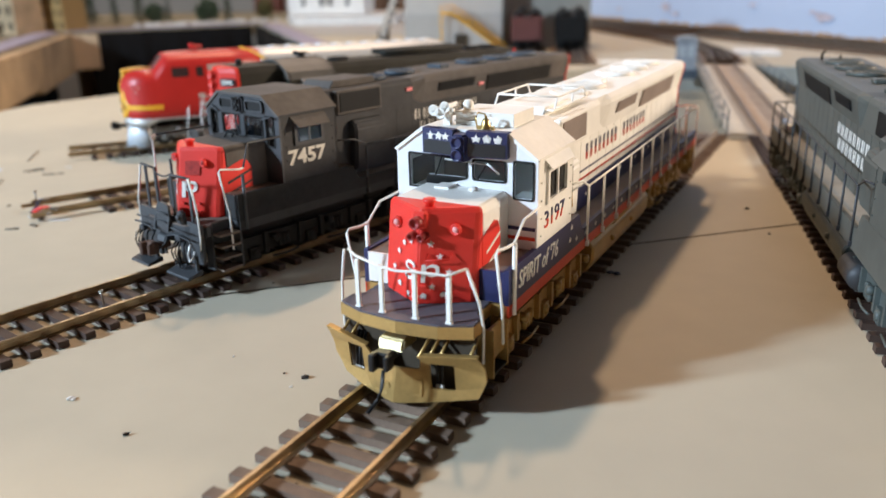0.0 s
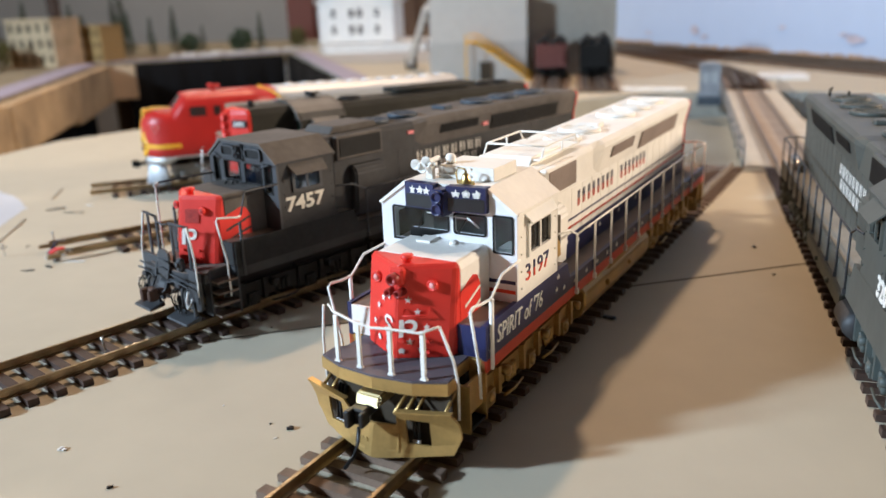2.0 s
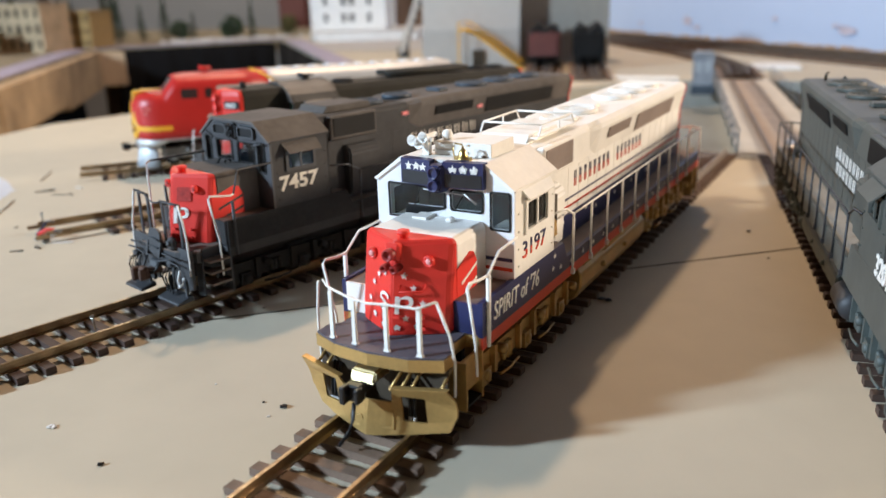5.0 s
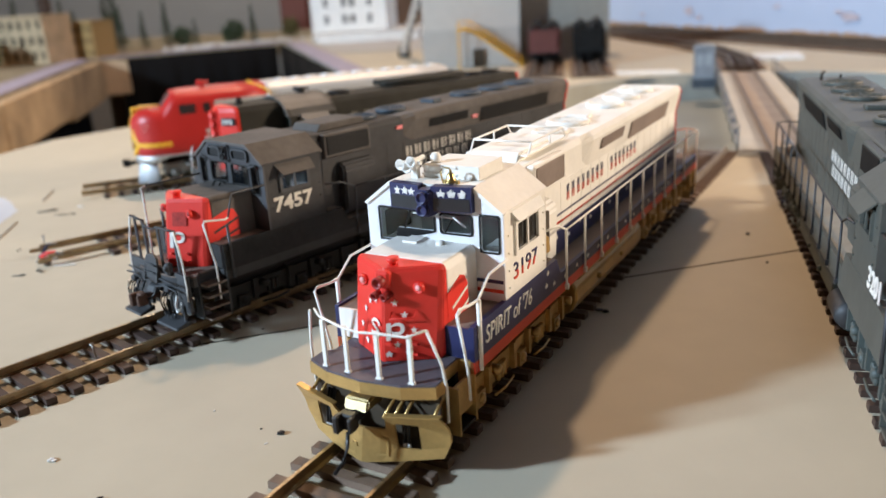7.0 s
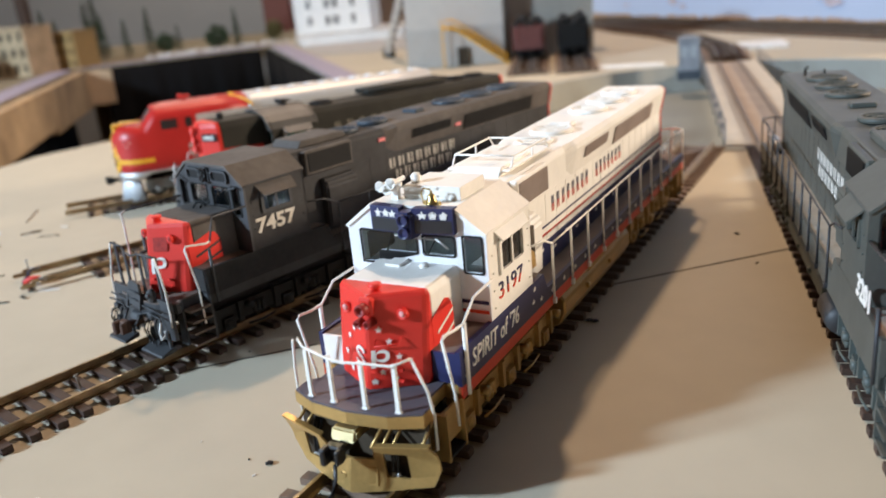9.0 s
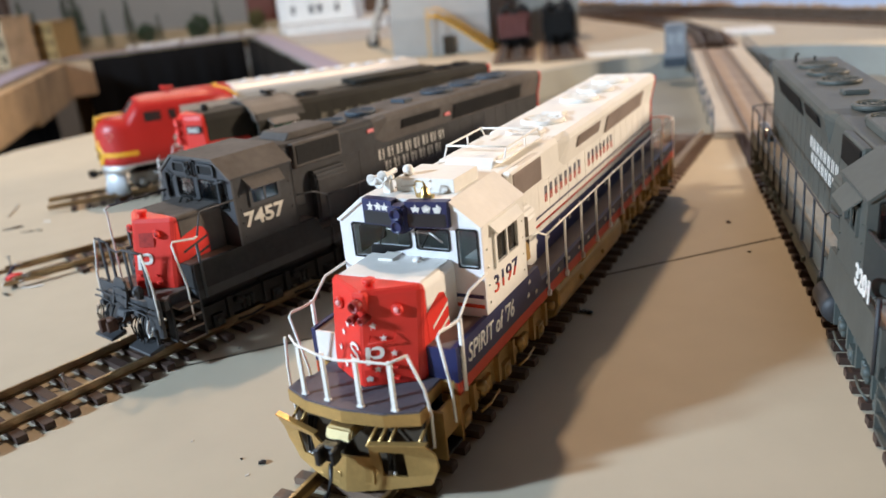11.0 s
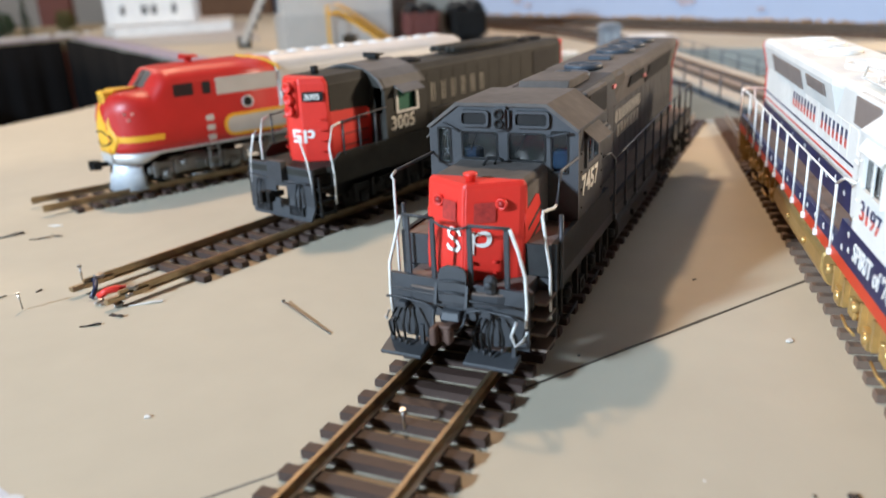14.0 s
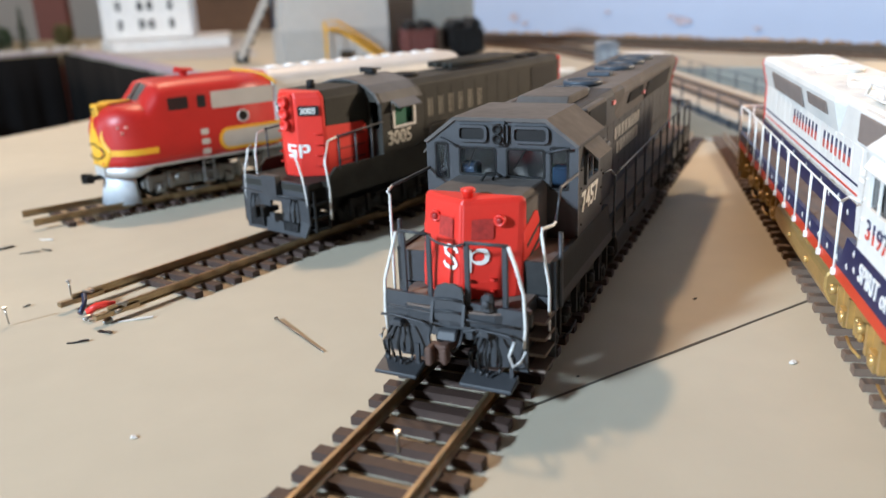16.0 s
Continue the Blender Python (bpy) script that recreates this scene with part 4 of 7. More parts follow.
    rod(bm, [put(-2.6, 2.4, -0.5), put(-2.2, 3.0, -0.6), put(-1.2, 2.8, -0.6), put(-1.0, 2.0, -0.5)], 0.18)
    part("latch", bm, "gold", plow)
    bm = B()
    rod(bm, [(0.6, -7.6, 8.2), (0.5, -8.2, 5.0), (-0.2, -8.8, 2.0), (-2.2, -9.6, -0.8)], 0.42, 8)
    part("trip_pin", bm, "black", root)


def board_pilot(root):
    """A steel pilot with footboards, hoses, a drop step and lift bars."""
    bm = B()
    plate(bm, [(-15.0, 6.0), (-5.2, 5.0), (-5.2, 10.5), (5.2, 10.5), (5.2, 5.0), (15.2, 6.0), (15.2, 17.4), (-14.6, 18.8)], [], lambda u, v, w: (u, -0.6 + abs(u) * 0.05 + w, v), 1.0)
    pilot = part("pilot", bm, "blue_grey", root)
    pilot.location.y = 3.2 * MM
    for xa, xb in ((-16.0, -6.6), (2.6, 13.4)):
        bm = B()
        solid(bm, [(xa, -4.2, 2.0), (xb, -4.2, 1.8), (xb, 0.8, 2.4), (xa, 0.8, 2.6)], [(xa, -4.2, 2.8), (xb, -4.2, 2.6), (xb, 0.8, 4.0), (xa, 0.8, 4.2)])
        soften(bm, 0.2)
        board = part("footboard", bm, "blue_grey", pilot)
        for x in (xa + 0.8, xb - 1.6):
            bm = B()
            along_x(bm, [(-0.6, 3.4), (0.2, 3.4), (0.2, 8.4), (-0.6, 8.0)], x, x + 0.8)
            part("hanger", bm, "blue_grey", board)
        mid = xa + 4.6
        bm = B()
        along_y(bm, [(mid - 1.4, 12.0), (mid + 1.2, 12.0), (mid + 1.0, 13.2), (mid - 0.9, 13.4)], -2.2, -0.4)
        soften(bm, 0.2)
        part("valve", bm, "blue_grey", pilot)
        for x, lean, low in ((mid - 1.1, -1.6, 5.6), (mid, -1.1, 5.2), (mid + 0.9, -0.3, 5.0), (mid + 2.6, 1.2, 6.2)):
            bm = B()
            rod(bm, [(x, -1.4, 12.2), (x + lean * 0.3, -2.4, 11.0), (x + lean, -2.9, 8.8), (x + lean * 0.9, -2.6, 7.0), (x + lean * 0.6, -2.3, low)], 0.26)
            hose = part("hose", bm, "dark", pilot, "dark rubber air hose")
            bm = B()
            rod(bm, [(x + lean * 0.6, -2.3, low), (x + lean * 0.5, -2.3, low - 1.0)], 0.32)
            part("hose_fitting", bm, "blue_grey", hose)
    # arched drop step with two ribs, and the bail below it
    bm = B()
    arch = [(-3.0, 14.6), (2.8, 14.6), (3.0, 20.0), (2.5, 21.3), (1.2, 21.9), (-1.2, 21.9), (-2.6, 21.3), (-3.1, 20.0)]
    plate(bm, arch, [], lambda u, v, w: (u, -2.0 + (v - 14) * 0.10 + w, v), 0.7)
    step = part("drop_step", bm, "blue_grey", pilot)
    for z in (16.4, 18.8):
        bm = B()
        rod(bm, [(-2.8, -2.1 + (z - 14) * 0.1, z), (0, -2.2 + (z - 14) * 0.1, z + 0.25), (2.6, -2.1 + (z - 14) * 0.1, z)], 0.3)
        part("rib", bm, "blue_grey", step)
    for x in (-3.5, 3.1):
        bm = B()
        along_x(bm, [(-2.6, 14.0), (-0.8, 14.0), (-0.8, 17.6), (-1.6, 18.2)], x - 0.3, x + 0.3)
        part("hinge", bm, "blue_grey", step)
    bm = B()
    rod(bm, [(-3.4, -2.4, 13.6), (-3.6, -3.6, 11.4), (-3.0, -4.6, 9.9), (2.2, -4.6, 9.7), (3.0, -3.6, 11.0), (3.2, -2.4, 13.4)], 0.32)
    part("bail", bm, "blue_grey", step)
    bm = B()
    solid(bm, [(-2.4, -1.2, 10.6), (1.8, -1.2, 10.6), (1.8, -3.2, 10.8), (-2.4, -3.2, 10.8)], [(-2.4, -1.2, 13.0), (1.8, -1.2, 13.0), (1.6, -2.4, 12.6), (-2.2, -2.4, 12.6)])
    soften(bm, 0.25)
    part("draft_cover", bm, "blue_grey", pilot)
    bm = B()
    box(bm, 6.4, 8.8, -1.4, 0.8, 16.6, 20.4)
    soften(bm, 0.6)
    stand = part("cable_stand", bm, "blue_grey", pilot)
    bm = B()
    lathe(bm, (7.6, -1.3, 18.8), [(0.8, 0.2), (0.8, -0.5), (0.3, -0.6)], "Y", 12)
    part("socket", bm, "blue_grey", stand)
    for pts in ([(-14.8, -1.8, 14.2), (-12, -1.8, 14.4), (-6.0, -2.2, 13.8), (-3.6, -3.0, 13.4)], [(3.4, -3.0, 13.2), (6, -1.8, 13.6), (12.2, -1.8, 13.0), (13.6, -2.4, 12.4)], [(-13.4, -1.6, 16.2), (-3.4, -1.6, 15.6), (3.0, -1.6, 15.2), (13.0, -1.6, 14.8)]):
        bm = B()
        rod(bm, pts, 0.28)
        part("lift_bar", bm, "blue_grey", pilot)
    bm = B()
    rod(bm, [(13.6, -2.4, 12.4), (12.6, -2.8, 9.4), (13.4, -3.0, 7.4), (15.0, -3.0, 8.6), (15.8, -2.8, 10.8)], 0.34)
    part("bare_lift_bar_end", bm, "silver", pilot)
    bm = B()
    rod(bm, [(-15.4, -1.8, 9.6), (-14.8, -2.4, 9.4), (-14.2, -2.2, 11.4)], 0.34)
    part("bare_lift_bar_end", bm, "silver", pilot)


def plain_boards(root, y0, front="blue_grey"):
    """Two number boards with round ends beside the headlight, above the windscreen."""
    for xa, xb in ((-9.6, -2.6), (3.0, 11.2)):
        bm = B()
        ring_frame(bm, rrect(xa, xb, 43.9, 47.6, 1.0), rrect(xa + 0.6, xb - 0.6, 44.5, 47.0, 0.7), lambda u, v, w: (u, y0 - 0.9 + w, v), 1.0)
        b = part("number_board", bm, front, root)
        bm = B()
        plate(bm, rrect(xa + 0.5, xb - 0.5, 44.4, 47.1, 0.7), [], lambda u, v, w: (u, y0 - 0.3 + w, v), 0.3)
        part("board_face", bm, "dark", b)
    bm = B()
    box(bm, -1.9, 2.2, y0 - 1.6, y0, 43.2, 48.6)
    soften(bm, 0.7, segments=2)
    h = part("headlight", bm, front, root)
    for z in (44.9, 47.0):
        bm = B()
        lathe(bm, (0.15, y0 - 1.6, z), [(1.1, 0.5), (1.1, -0.5), (0.85, -0.6), (0.7, -0.1), (0.1, 0.0)], "Y", 14)
        part("lens", bm, "dark", h)
    bm = B()
    rod(bm, [(-13.6, y0 - 0.6, 44.6), (-9.4, y0 - 1.2, 42.8)], 0.28)
    rod(bm, [(10.6, y0 - 0.6, 42.2), (15.8, y0 - 1.4, 43.4)], 0.3)
    part("grab_iron", bm, front, root)
    bm = B()
    rod(bm, [(-2.6, 27.0, 36.3), (-1.6, 27.6, 38.0), (0.2, 28.6, 37.8), (-0.4, 28.0, 36.4)], 0.34)
    rod(bm, [(0.2, 28.6, 37.8), (1.4, 29.0, 37.0)], 0.34)
    part("hook", bm, "dark", root)


def star_boards(root, y0):
    """Navy number boards with stars, twin headlights, bell, horn and roof boxes."""
    for sx, xa, xb in ((-1, -9.6, -1.6), (1, 1.6, 10.8)):
        def put(u, v, w, sx=sx):
            return (u, y0 - 3.0 + abs(u - 0.2) * 0.13 + w, v)

        bm = B()
        plate(bm, [(xa, 43.6), (xb, 43.6), (xb, 49.3), (xa, 49.3)], [], put, 2.4)
        b = part("number_board", bm, "navy", root)
        bm = B()
        plate(bm, rrect(xa + 0.4, xb - 0.3, 43.8, 46.7, 0.2), [], lambda u, v, w: put(u, v, w - 0.12), 0.1)
        part("board_face", bm, "black", b, "glossy black number board face")
        for k in range(3):
            w = (xb - xa - 2.0) / 3
            bm = B()
            flat_shape(bm, star_points(xa + 1.2 + w * (k + 0.5), 47.75, 1.05), put, 0.14)
            part("star", bm, "white", b)
    bm = B()
    along_z(bm, [(-1.9, y0 - 2.2), (-1.2, y0 - 4.4), (1.6, y0 - 4.4), (2.3, y0 - 2.2), (2.3, y0), (-1.9, y0)], 42.6, 48.6)
    soften(bm, 0.5, segments=2)
    h = part("headlight", bm, "navy", root)
    for z in (44.2, 47.0):
        bm = B()
        lathe(bm, (0.2, y0 - 4.4, z), [(1.35, 0.4), (1.35, -0.5), (1.1, -0.6), (0.9, 0.2), (0.1, 0.3)], "Y", 16)
        part("lens", bm, "navy", h)
    bm = B()
    lathe(bm, (4.6, y0 + 1.2, 49.3), [(1.55, 0.2), (1.4, 0.45), (0.98, 1.0), (0.85, 1.7), (0.6, 2.2), (0.3, 2.4), (0.3, 2.9)], "Z", 18)
    bell = part("bell", bm, "brass", root, "small turned brass bell")
    bm = B()
    rod(bm, [(2.6, y0 + 1.2, 49.2), (2.2, y0 + 1.0, 51.6), (2.8, y0 + 1.0, 52.8), (4.4, y0 + 1.1, 52.6), (4.7, y0 + 1.2, 51.8)], 0.2)
    box(bm, 2.8, 3.4, y0 + 0.8, y0 + 1.6, 49.0, 50.0)
    box(bm, 6.0, 6.6, y0 + 0.8, y0 + 1.6, 49.0, 50.0)
    part("bell_yoke", bm, "brass", bell)
    bm = B()
    for x, z, dx in ((-7.8, 52.8, -0.8), (-6.2, 52.2, -0.3), (-5.0, 53.6, 0.2)):
        n0 = len(bm.verts)
        lathe(bm, (x, y0 + 1.0, z), [(0.6, 5.0), (0.5, 2.0), (0.7, 0.6), (1.3, -0.6), (1.15, -0.7), (0.4, 0.6)], "Y", 14)
    box(bm, -6.8, -5.2, y0 + 3.2, y0 + 4.6, 49.2, 53.0)
    box(bm, -8.0, -4.4, y0 + 3.6, y0 + 4.4, 52.2, 53.0)
    lathe(bm, (-2.6, y0 + 7.5, 53.2), [(0.2, -1.2), (1.1, -0.8), (1.3, 0.4), (0.8, 1.2), (0.2, 1.3)], "Z", 14)
    part("horn", bm, "white", root, "white multi-trumpet air horn")
    bm = B()
    box(bm, -4.6, 9.6, y0 + 5.0, y0 + 17.0, 49.2, 52.2)
    box(bm, -3.8, -3.2, y0 + 4.8, y0 + 5.0, 49.6, 51.8)
    soften(bm, 0.25)
    part("roof_box", bm, "white", root)
    bm = B()
    for z in (49.9, 51.6):
        box(bm, -4.8, 4.0, y0 + 4.6, y0 + 5.1, z, z + 0.35)
    part("box_trim", bm, "white", root)
    bm = B()
    box(bm, -8.6, 8.6, 64, 92, 48.6, 49.0)
    for x in (-8.2, 8.2):
        rod(bm, [(x, 66, 49.0), (x, 68, 51.6), (x, 89, 51.6), (x, 91, 49.0)], 0.28)
        rod(bm, [(x, 80, 49.0), (x, 80, 51.6)], 0.25)
    for y in (68, 89):
        rod(bm, [(-8.2, y, 51.6), (8.2, y, 51.6)], 0.28)
    part("roof_walk", bm, "white", root)
    bm = B()
    lathe(bm, (3.4, 28.0, 36.3), [(1.1, 0), (1.1, 0.5), (0.8, 0.8), (0.2, 0.9)], "Z", 12)
    box(bm, -5.6, -2.0, 26.5, 31.5, 36.3, 36.8)
    part("nose_vent", bm, "white", root)


WIN_L = [(-13.9, 35.4), (-9.6, 35.4), (-9.2, 38.3), (0.0, 38.3), (0.4, 38.7), (0.4, 42.0), (0.0, 42.4), (-13.5, 42.8), (-14.0, 42.4)]
STARS = dict(tread="dark", mark_size=(3.7, 0.80), front=0.0, offset=(0.0, 0.0), cab=(30.8, 54.2), side_window=(36.0, 49.5, 32.6, 40.8), length=220, sill="navy", stripe="orange", body="white", under="gold", frame="gold", deck="deck_violet", walk="deck", riser="white", steps="gold", nose="red", nose_top="white", red_depth=17.0, wing_stripe="white", lens="red_pale", stars=True, mark=21.4, gyralite=True, lamp_ring="red_dark", windows=[WIN_L, (2.2, 9.8, 38.2, 42.4, 0.7), (12.0, 16.3, 34.8, 42.8, 0.6)], cab_front="white_cool_lit", roof="white", visor="white", inside="inside_pale", frame_trim="white", gasket="dark", boards=star_boards, grille="grille_warm", lower="navy", fans=(101, 115, 150, 168, 186), fan="white", hood_end="red", rail="white", post="white", front_rail="white", coupler="black", pilot=plow_pilot)
GREY_WINDOWS = [(-15.0, -12.4, 35.6, 43.2, 0.5), (-9.2, -1.2, 36.8, 42.4, 0.7), (1.8, 9.8, 36.6, 42.4, 0.7), (11.6, 14.9, 34.4, 43.0, 0.5)]
GREY = dict(STARS, tread="deck", mark_size=(4.7, 1.0), front=3.2, offset=(0.0013, -0.0038), cab=(31.8, 54.2), side_window=(37.0, 48.4, 34.2, 41.0), sill="sill_grey", stripe="grey", body="grey", under="dark", frame="blue_grey", deck="deck", walk="deck", riser="blue_grey", steps="blue_grey", nose="red", nose_top="grey_dust_lit", red_depth=15.5, wing_stripe="grey", lens="red_dark", stars=False, mark=22.3, gyralite=False, windows=GREY_WINDOWS, cab_front="blue_grey", roof="grey_dust_lit", visor="grey_dust_lit", inside="inside", frame_trim="blue_grey", gasket="dark", boards=plain_boards, grille="dark", lower="", fans=(88, 103, 146, 164, 182), fan="fan_blue", hood_end="red", rail="rail_white", post="dark_rail", front_rail="blue_grey", coupler="rust", pilot=board_pilot, length=216)
PLAIN = dict(GREY, tread="green_grey", front=0.0, hood_end="green_grey", offset=(0.0, -0.008), sill="green_grey", stripe="green_grey", body="green_grey", frame="green_grey", walk="walk_grey", riser="green_grey", steps="green_grey", nose="red", nose_top="green_grey", cab_front="green_grey", roof="green_grey", visor="green_grey", frame_trim="green_grey", boards=lambda r, y: plain_boards(r, y, "green_grey"), fan="green_grey", post="dark_rail", front_rail="green_grey", length=220, under="green_dark")


def mirror_put(sx, x):
    """Lay writing on an engine's flank so that it reads from outside; sx = 1: the viewer's right side."""
    return lambda u0, z0: (lambda u, v, w: (sx * (x - w), u0 + sx * u, z0 + v))


def name_on_flank(root, y0, y1, z, h, material, gap=5.0, two_lines=False):
    """The railway's long name as plain bars on both flanks."""
    for sx in (1, -1):
        a, b = (y0, y1) if sx == 1 else (y1, y0)
        put = mirror_put(sx, 10.62)
        if two_lines:
            n = abs(y1 - y0) / 8
            bm = word_bars([n * 0.8] * 8, h, put(a, z), n * 0.2)
            part("lettering", bm, material, root)
            bm = word_bars([n * 0.78] * 7, h, put(a + sx * n * 0.6, z - h - 1.0), n * 0.2)
            part("lettering", bm, material, root)
        else:
            n = abs(y1 - y0) / 17
            bm = word_bars([n * 0.55] * 8 + [-n * 0.9] + [n * 0.55] * 7, h, put(a, z), n * 0.45)
            low, high = split_at(bm, z + h * 0.5)
            part("lettering", low, "orange", root)
            part("lettering", high, "navy", root)


stars = hood_engine("stars", "locomotive", "white red and navy diesel model locomotive with stars and gold plow", STARS)
for sx in (1, -1):
    put = mirror_put(sx, 17.48)
    a = 34.8 if sx == 1 else 49.6
    low, high = split_at(letters("3197", 5.5, put(a, 27.3), 0.0, 1.24), 29.2)
    part("road_number", low, "orange", stars, "red and navy road number")
    part("road_number", high, "navy", stars)
    put = mirror_put(sx, 17.58)
    part("slogan", letters("SPIRIT of '76", 5.6, put(19.8 if sx == 1 else 50.5, 18.3), 0.0, 0.84, 0.16), "white", stars, "white slanted slogan lettering")
name_on_flank(stars, 85.5, 155, 32.2, 4.3, "navy")
grey = hood_engine("grey", "locomotive", "weathered grey diesel model locomotive with red nose", GREY)
for sx in (1, -1):
    part("road_number", letters("7457", 6.0, mirror_put(sx, 17.48)(34.2 if sx == 1 else 50.6, 28.8), 0.03, 1.22), "cream", grey, "cream road number")
    for x, y, z in ((11.0, 94.5, 43.2), (11.9, 135.5, 41.0)):
        bm = B()
        box(bm, *sorted((sx * 10.4, sx * x)), y, y + 3.0, z, z + 1.1)
        part("marker_lamp", bm, "pink", grey, "small pink class lamp")
name_on_flank(grey, 98.4, 136.6, 32.7, 3.5, "cream", two_lines=True)
plain = hood_engine("plain", "locomotive", "green-grey diesel model locomotive with white lettering", PLAIN)
for sx in (1, -1):
    part("road_number", letters("3201", 6.6, mirror_put(sx, 17.48)(20.5 if sx == 1 else 37.0, 24.6), 0.02, 0.95), "white", plain, "white road number")
bm = B()
lathe(bm, (-13.4, 192, 21.2), [(0.5, 0.0), (1.7, 0.4), (1.7, 18.0), (0.5, 18.4)], "Y", 18)
part("air_reservoir", bm, "steel", plain, "bright bare metal air reservoir")
bm = B()
rod(bm, [(-5, 196, 47.8), (-5, 196, 50.4), (-4.4, 195, 51.2)], 0.5)
rod(bm, [(2, 198, 47.8), (2, 198, 49.6)], 0.5)
part("lifting_hook", bm, "dark", plain)
for sx in (-1, 1):
    bm = B()
    lathe(bm, (sx * 14.6, 62, 6.4), [(1.0, 0.0), (3.4, 0.6), (3.6, 2.0), (3.6, 12.0), (1.0, 12.6)], "Y", 20)
    part("air_reservoir", bm, "blue_grey", plain)
name_on_flank(plain, 88, 129, 31.9, 3.4, "white", two_lines=True)


# ---- high-hood switcher-style engine ----
def high_hood_engine():
    root = thing("locomotive", on_track("high"), "grey high-hood diesel model locomotive with bright red front", "locomotive", "model locomotives")
    L = 186.0
    bm = B()
    along_z(bm, [(-14, 0), (14, 0), (14, 8), (17, 8), (17, L - 8), (14, L - 8), (14, L), (-14, L), (-14, L - 8), (-17, L - 8), (-17, 8), (-14, 8)], 16.4, 18.4)
    part("deck", bm, "olive_grey", root)
    for sx in (-1, 1):
        bm = B()
        along_x(bm, [(9, 12.6), (L - 9, 12.6), (L - 9, 18.4), (70, 18.4), (68, 22.4), (12, 22.4), (9, 20.0)], *sorted((sx * 16.2, sx * 17.2)))
        part("side_sill", bm, "olive_grey", root)
        for y0 in (1.5, L - 8):
            bm = B()
            for z in (3.4, 7.6, 11.8):
                box(bm, *sorted((sx * 13.0, sx * 17.0)), y0, y0 + 6, z, z + 0.7)
            box(bm, *sorted((sx * 16.6, sx * 17.1)), y0 - 0.4, y0 + 0.4, 2.8, 16.4)
            box(bm, *sorted((sx * 16.6, sx * 17.1)), y0 + 5.8, y0 + 6.4, 2.8, 16.4)
            part("step", bm, "dark", root)
    bm = B()
    plate(bm, [(-13.6, 1.8), (13.8, 1.4), (15.4, 6.0), (15.2, 18.8), (-15.2, 19.6), (-15.4, 6.0)], [rrect(-2.6, 2.6, 7.6, 12.0, 0.6)], lambda u, v, w: (u, 0.2 - 0.02 * max(0, 9 - v) ** 2 + w, v), 1.0)
    pilot = part("pilot", bm, "blue_grey", root)
    bm = B()
    for k in range(6):
        for x0 in (-11.5, 4.5):
            box(bm, x0 + k * 1.2, x0 + k * 1.2 + 0.5, -1.6, -0.6, 3.0, 6.0)
    box(bm, -3.4, 3.4, -2.2, 0.2, 14.2, 20.8)
    rod(bm, [(-14.6, -1.2, 15.2), (-4, -1.6, 14.6), (4, -1.6, 14.4), (14.4, -1.2, 14.4)], 0.35)
    for x in (-10.5, -8.8, 8.4, 10.2):
        rod(bm, [(x, -0.4, 13.5), (x, -2.0, 10.5), (x + 0.3, -1.8, 6.6)], 0.4)
    part("pilot_fitting", bm, "blue_grey", pilot)
    coupler(root, 0.5, -1, "dark")
    coupler(root, L - 0.5, 1, "dark")
    # short high hood, red at the end
    prof = [(-10.2, 18.4), (10.2, 18.4), (10.2, 43.6), (8.4, 46.2), (-8.4, 46.2), (-10.2, 43.6)]
    plan = [(-3.4, 9.4), (3.4, 9.4), (10.2, 14.6), (10.2, 16.0), (-10.2, 16.0), (-10.2, 14.6)]
    bm = B()
    solid(bm, [(x, y, 18.4) for x, y in plan], [(x, y, 44.2) for x, y in plan])
    solid(bm, [(x, y, 44.2) for x, y in plan], [(x * 0.84, 11.0 + (y - 11.0) * 0.9 if y < 15 else y, 46.2) for x, y in plan])
    bmesh.ops.remove_doubles(bm, verts=bm.verts, dist=1e-6)
    bmesh.ops.recalc_face_normals(bm, faces=bm.faces)
    soften(bm, 0.3)
    nose = part("front_hood", bm, "red", root, "bright red front hood end with bevelled corners")

    def bevel(sx):
        """Lay marks on a bevelled corner, u from the middle outwards."""
        return lambda u, v, w: (sx * (3.4 + u * 0.794) - sx * 0.607 * w, 9.4 + u * 0.607 + 0.794 * w, v)

    bm = B()
    along_y(bm, prof, 16.0, 36.0)
    soften(bm, 0.25)
    part("short_hood", bm, "olive_grey", root)
    for sx in (-1, 1):
        bm = B()
        flat_shape(bm, [(15.6, 18.6), (35.6, 18.6), (35.6, 31.6), (33.6, 34.0), (15.6, 34.8)], lambda u, v, w: (sx * (10.24 - w), u, v), 0.14)
        part("hood_wing", bm, "red", nose)
        bm = B()
        for k in range(3):
            flat_shape(bm, [(20, 22 + k * 4), (34, 22 + k * 4), (34, 22.6 + k * 4), (20, 22.6 + k * 4)], lambda u, v, w: (sx * (10.4 - w), u, v), 0.1)
        part("door_line", bm, "red_dark", nose)
        # number board on the bevelled corner
        bm = B()
        f = bevel(sx)
        plate(bm, rrect(0.8, 7.6, 38.6, 41.7, 0.5), [], lambda u, v, w: f(u, v, w - 0.7), 0.8)
        board = part("number_board", bm, "black", nose)
        g = (lambda u, v, w: f(1.4 + u, 39.2 + v, w - 0.75)) if sx == 1 else (lambda u, v, w: f(7.1 - u, 39.2 + v, w - 0.75))
        part("board_number", letters("3005", 2.7, g, 0.02, 0.98), "white", board)
        # grab irons
        bm = B()
        for z in (22, 25.5, 29, 32.5):
            rod(bm, [f(5.6, z, 0.1), f(5.6, z, -0.9), f(7.6, z, -0.9), f(7.6, z, 0.1)], 0.2, 5)
        part("grab_iron", bm, "red", nose)
    bm = B()
    f = bevel(1)
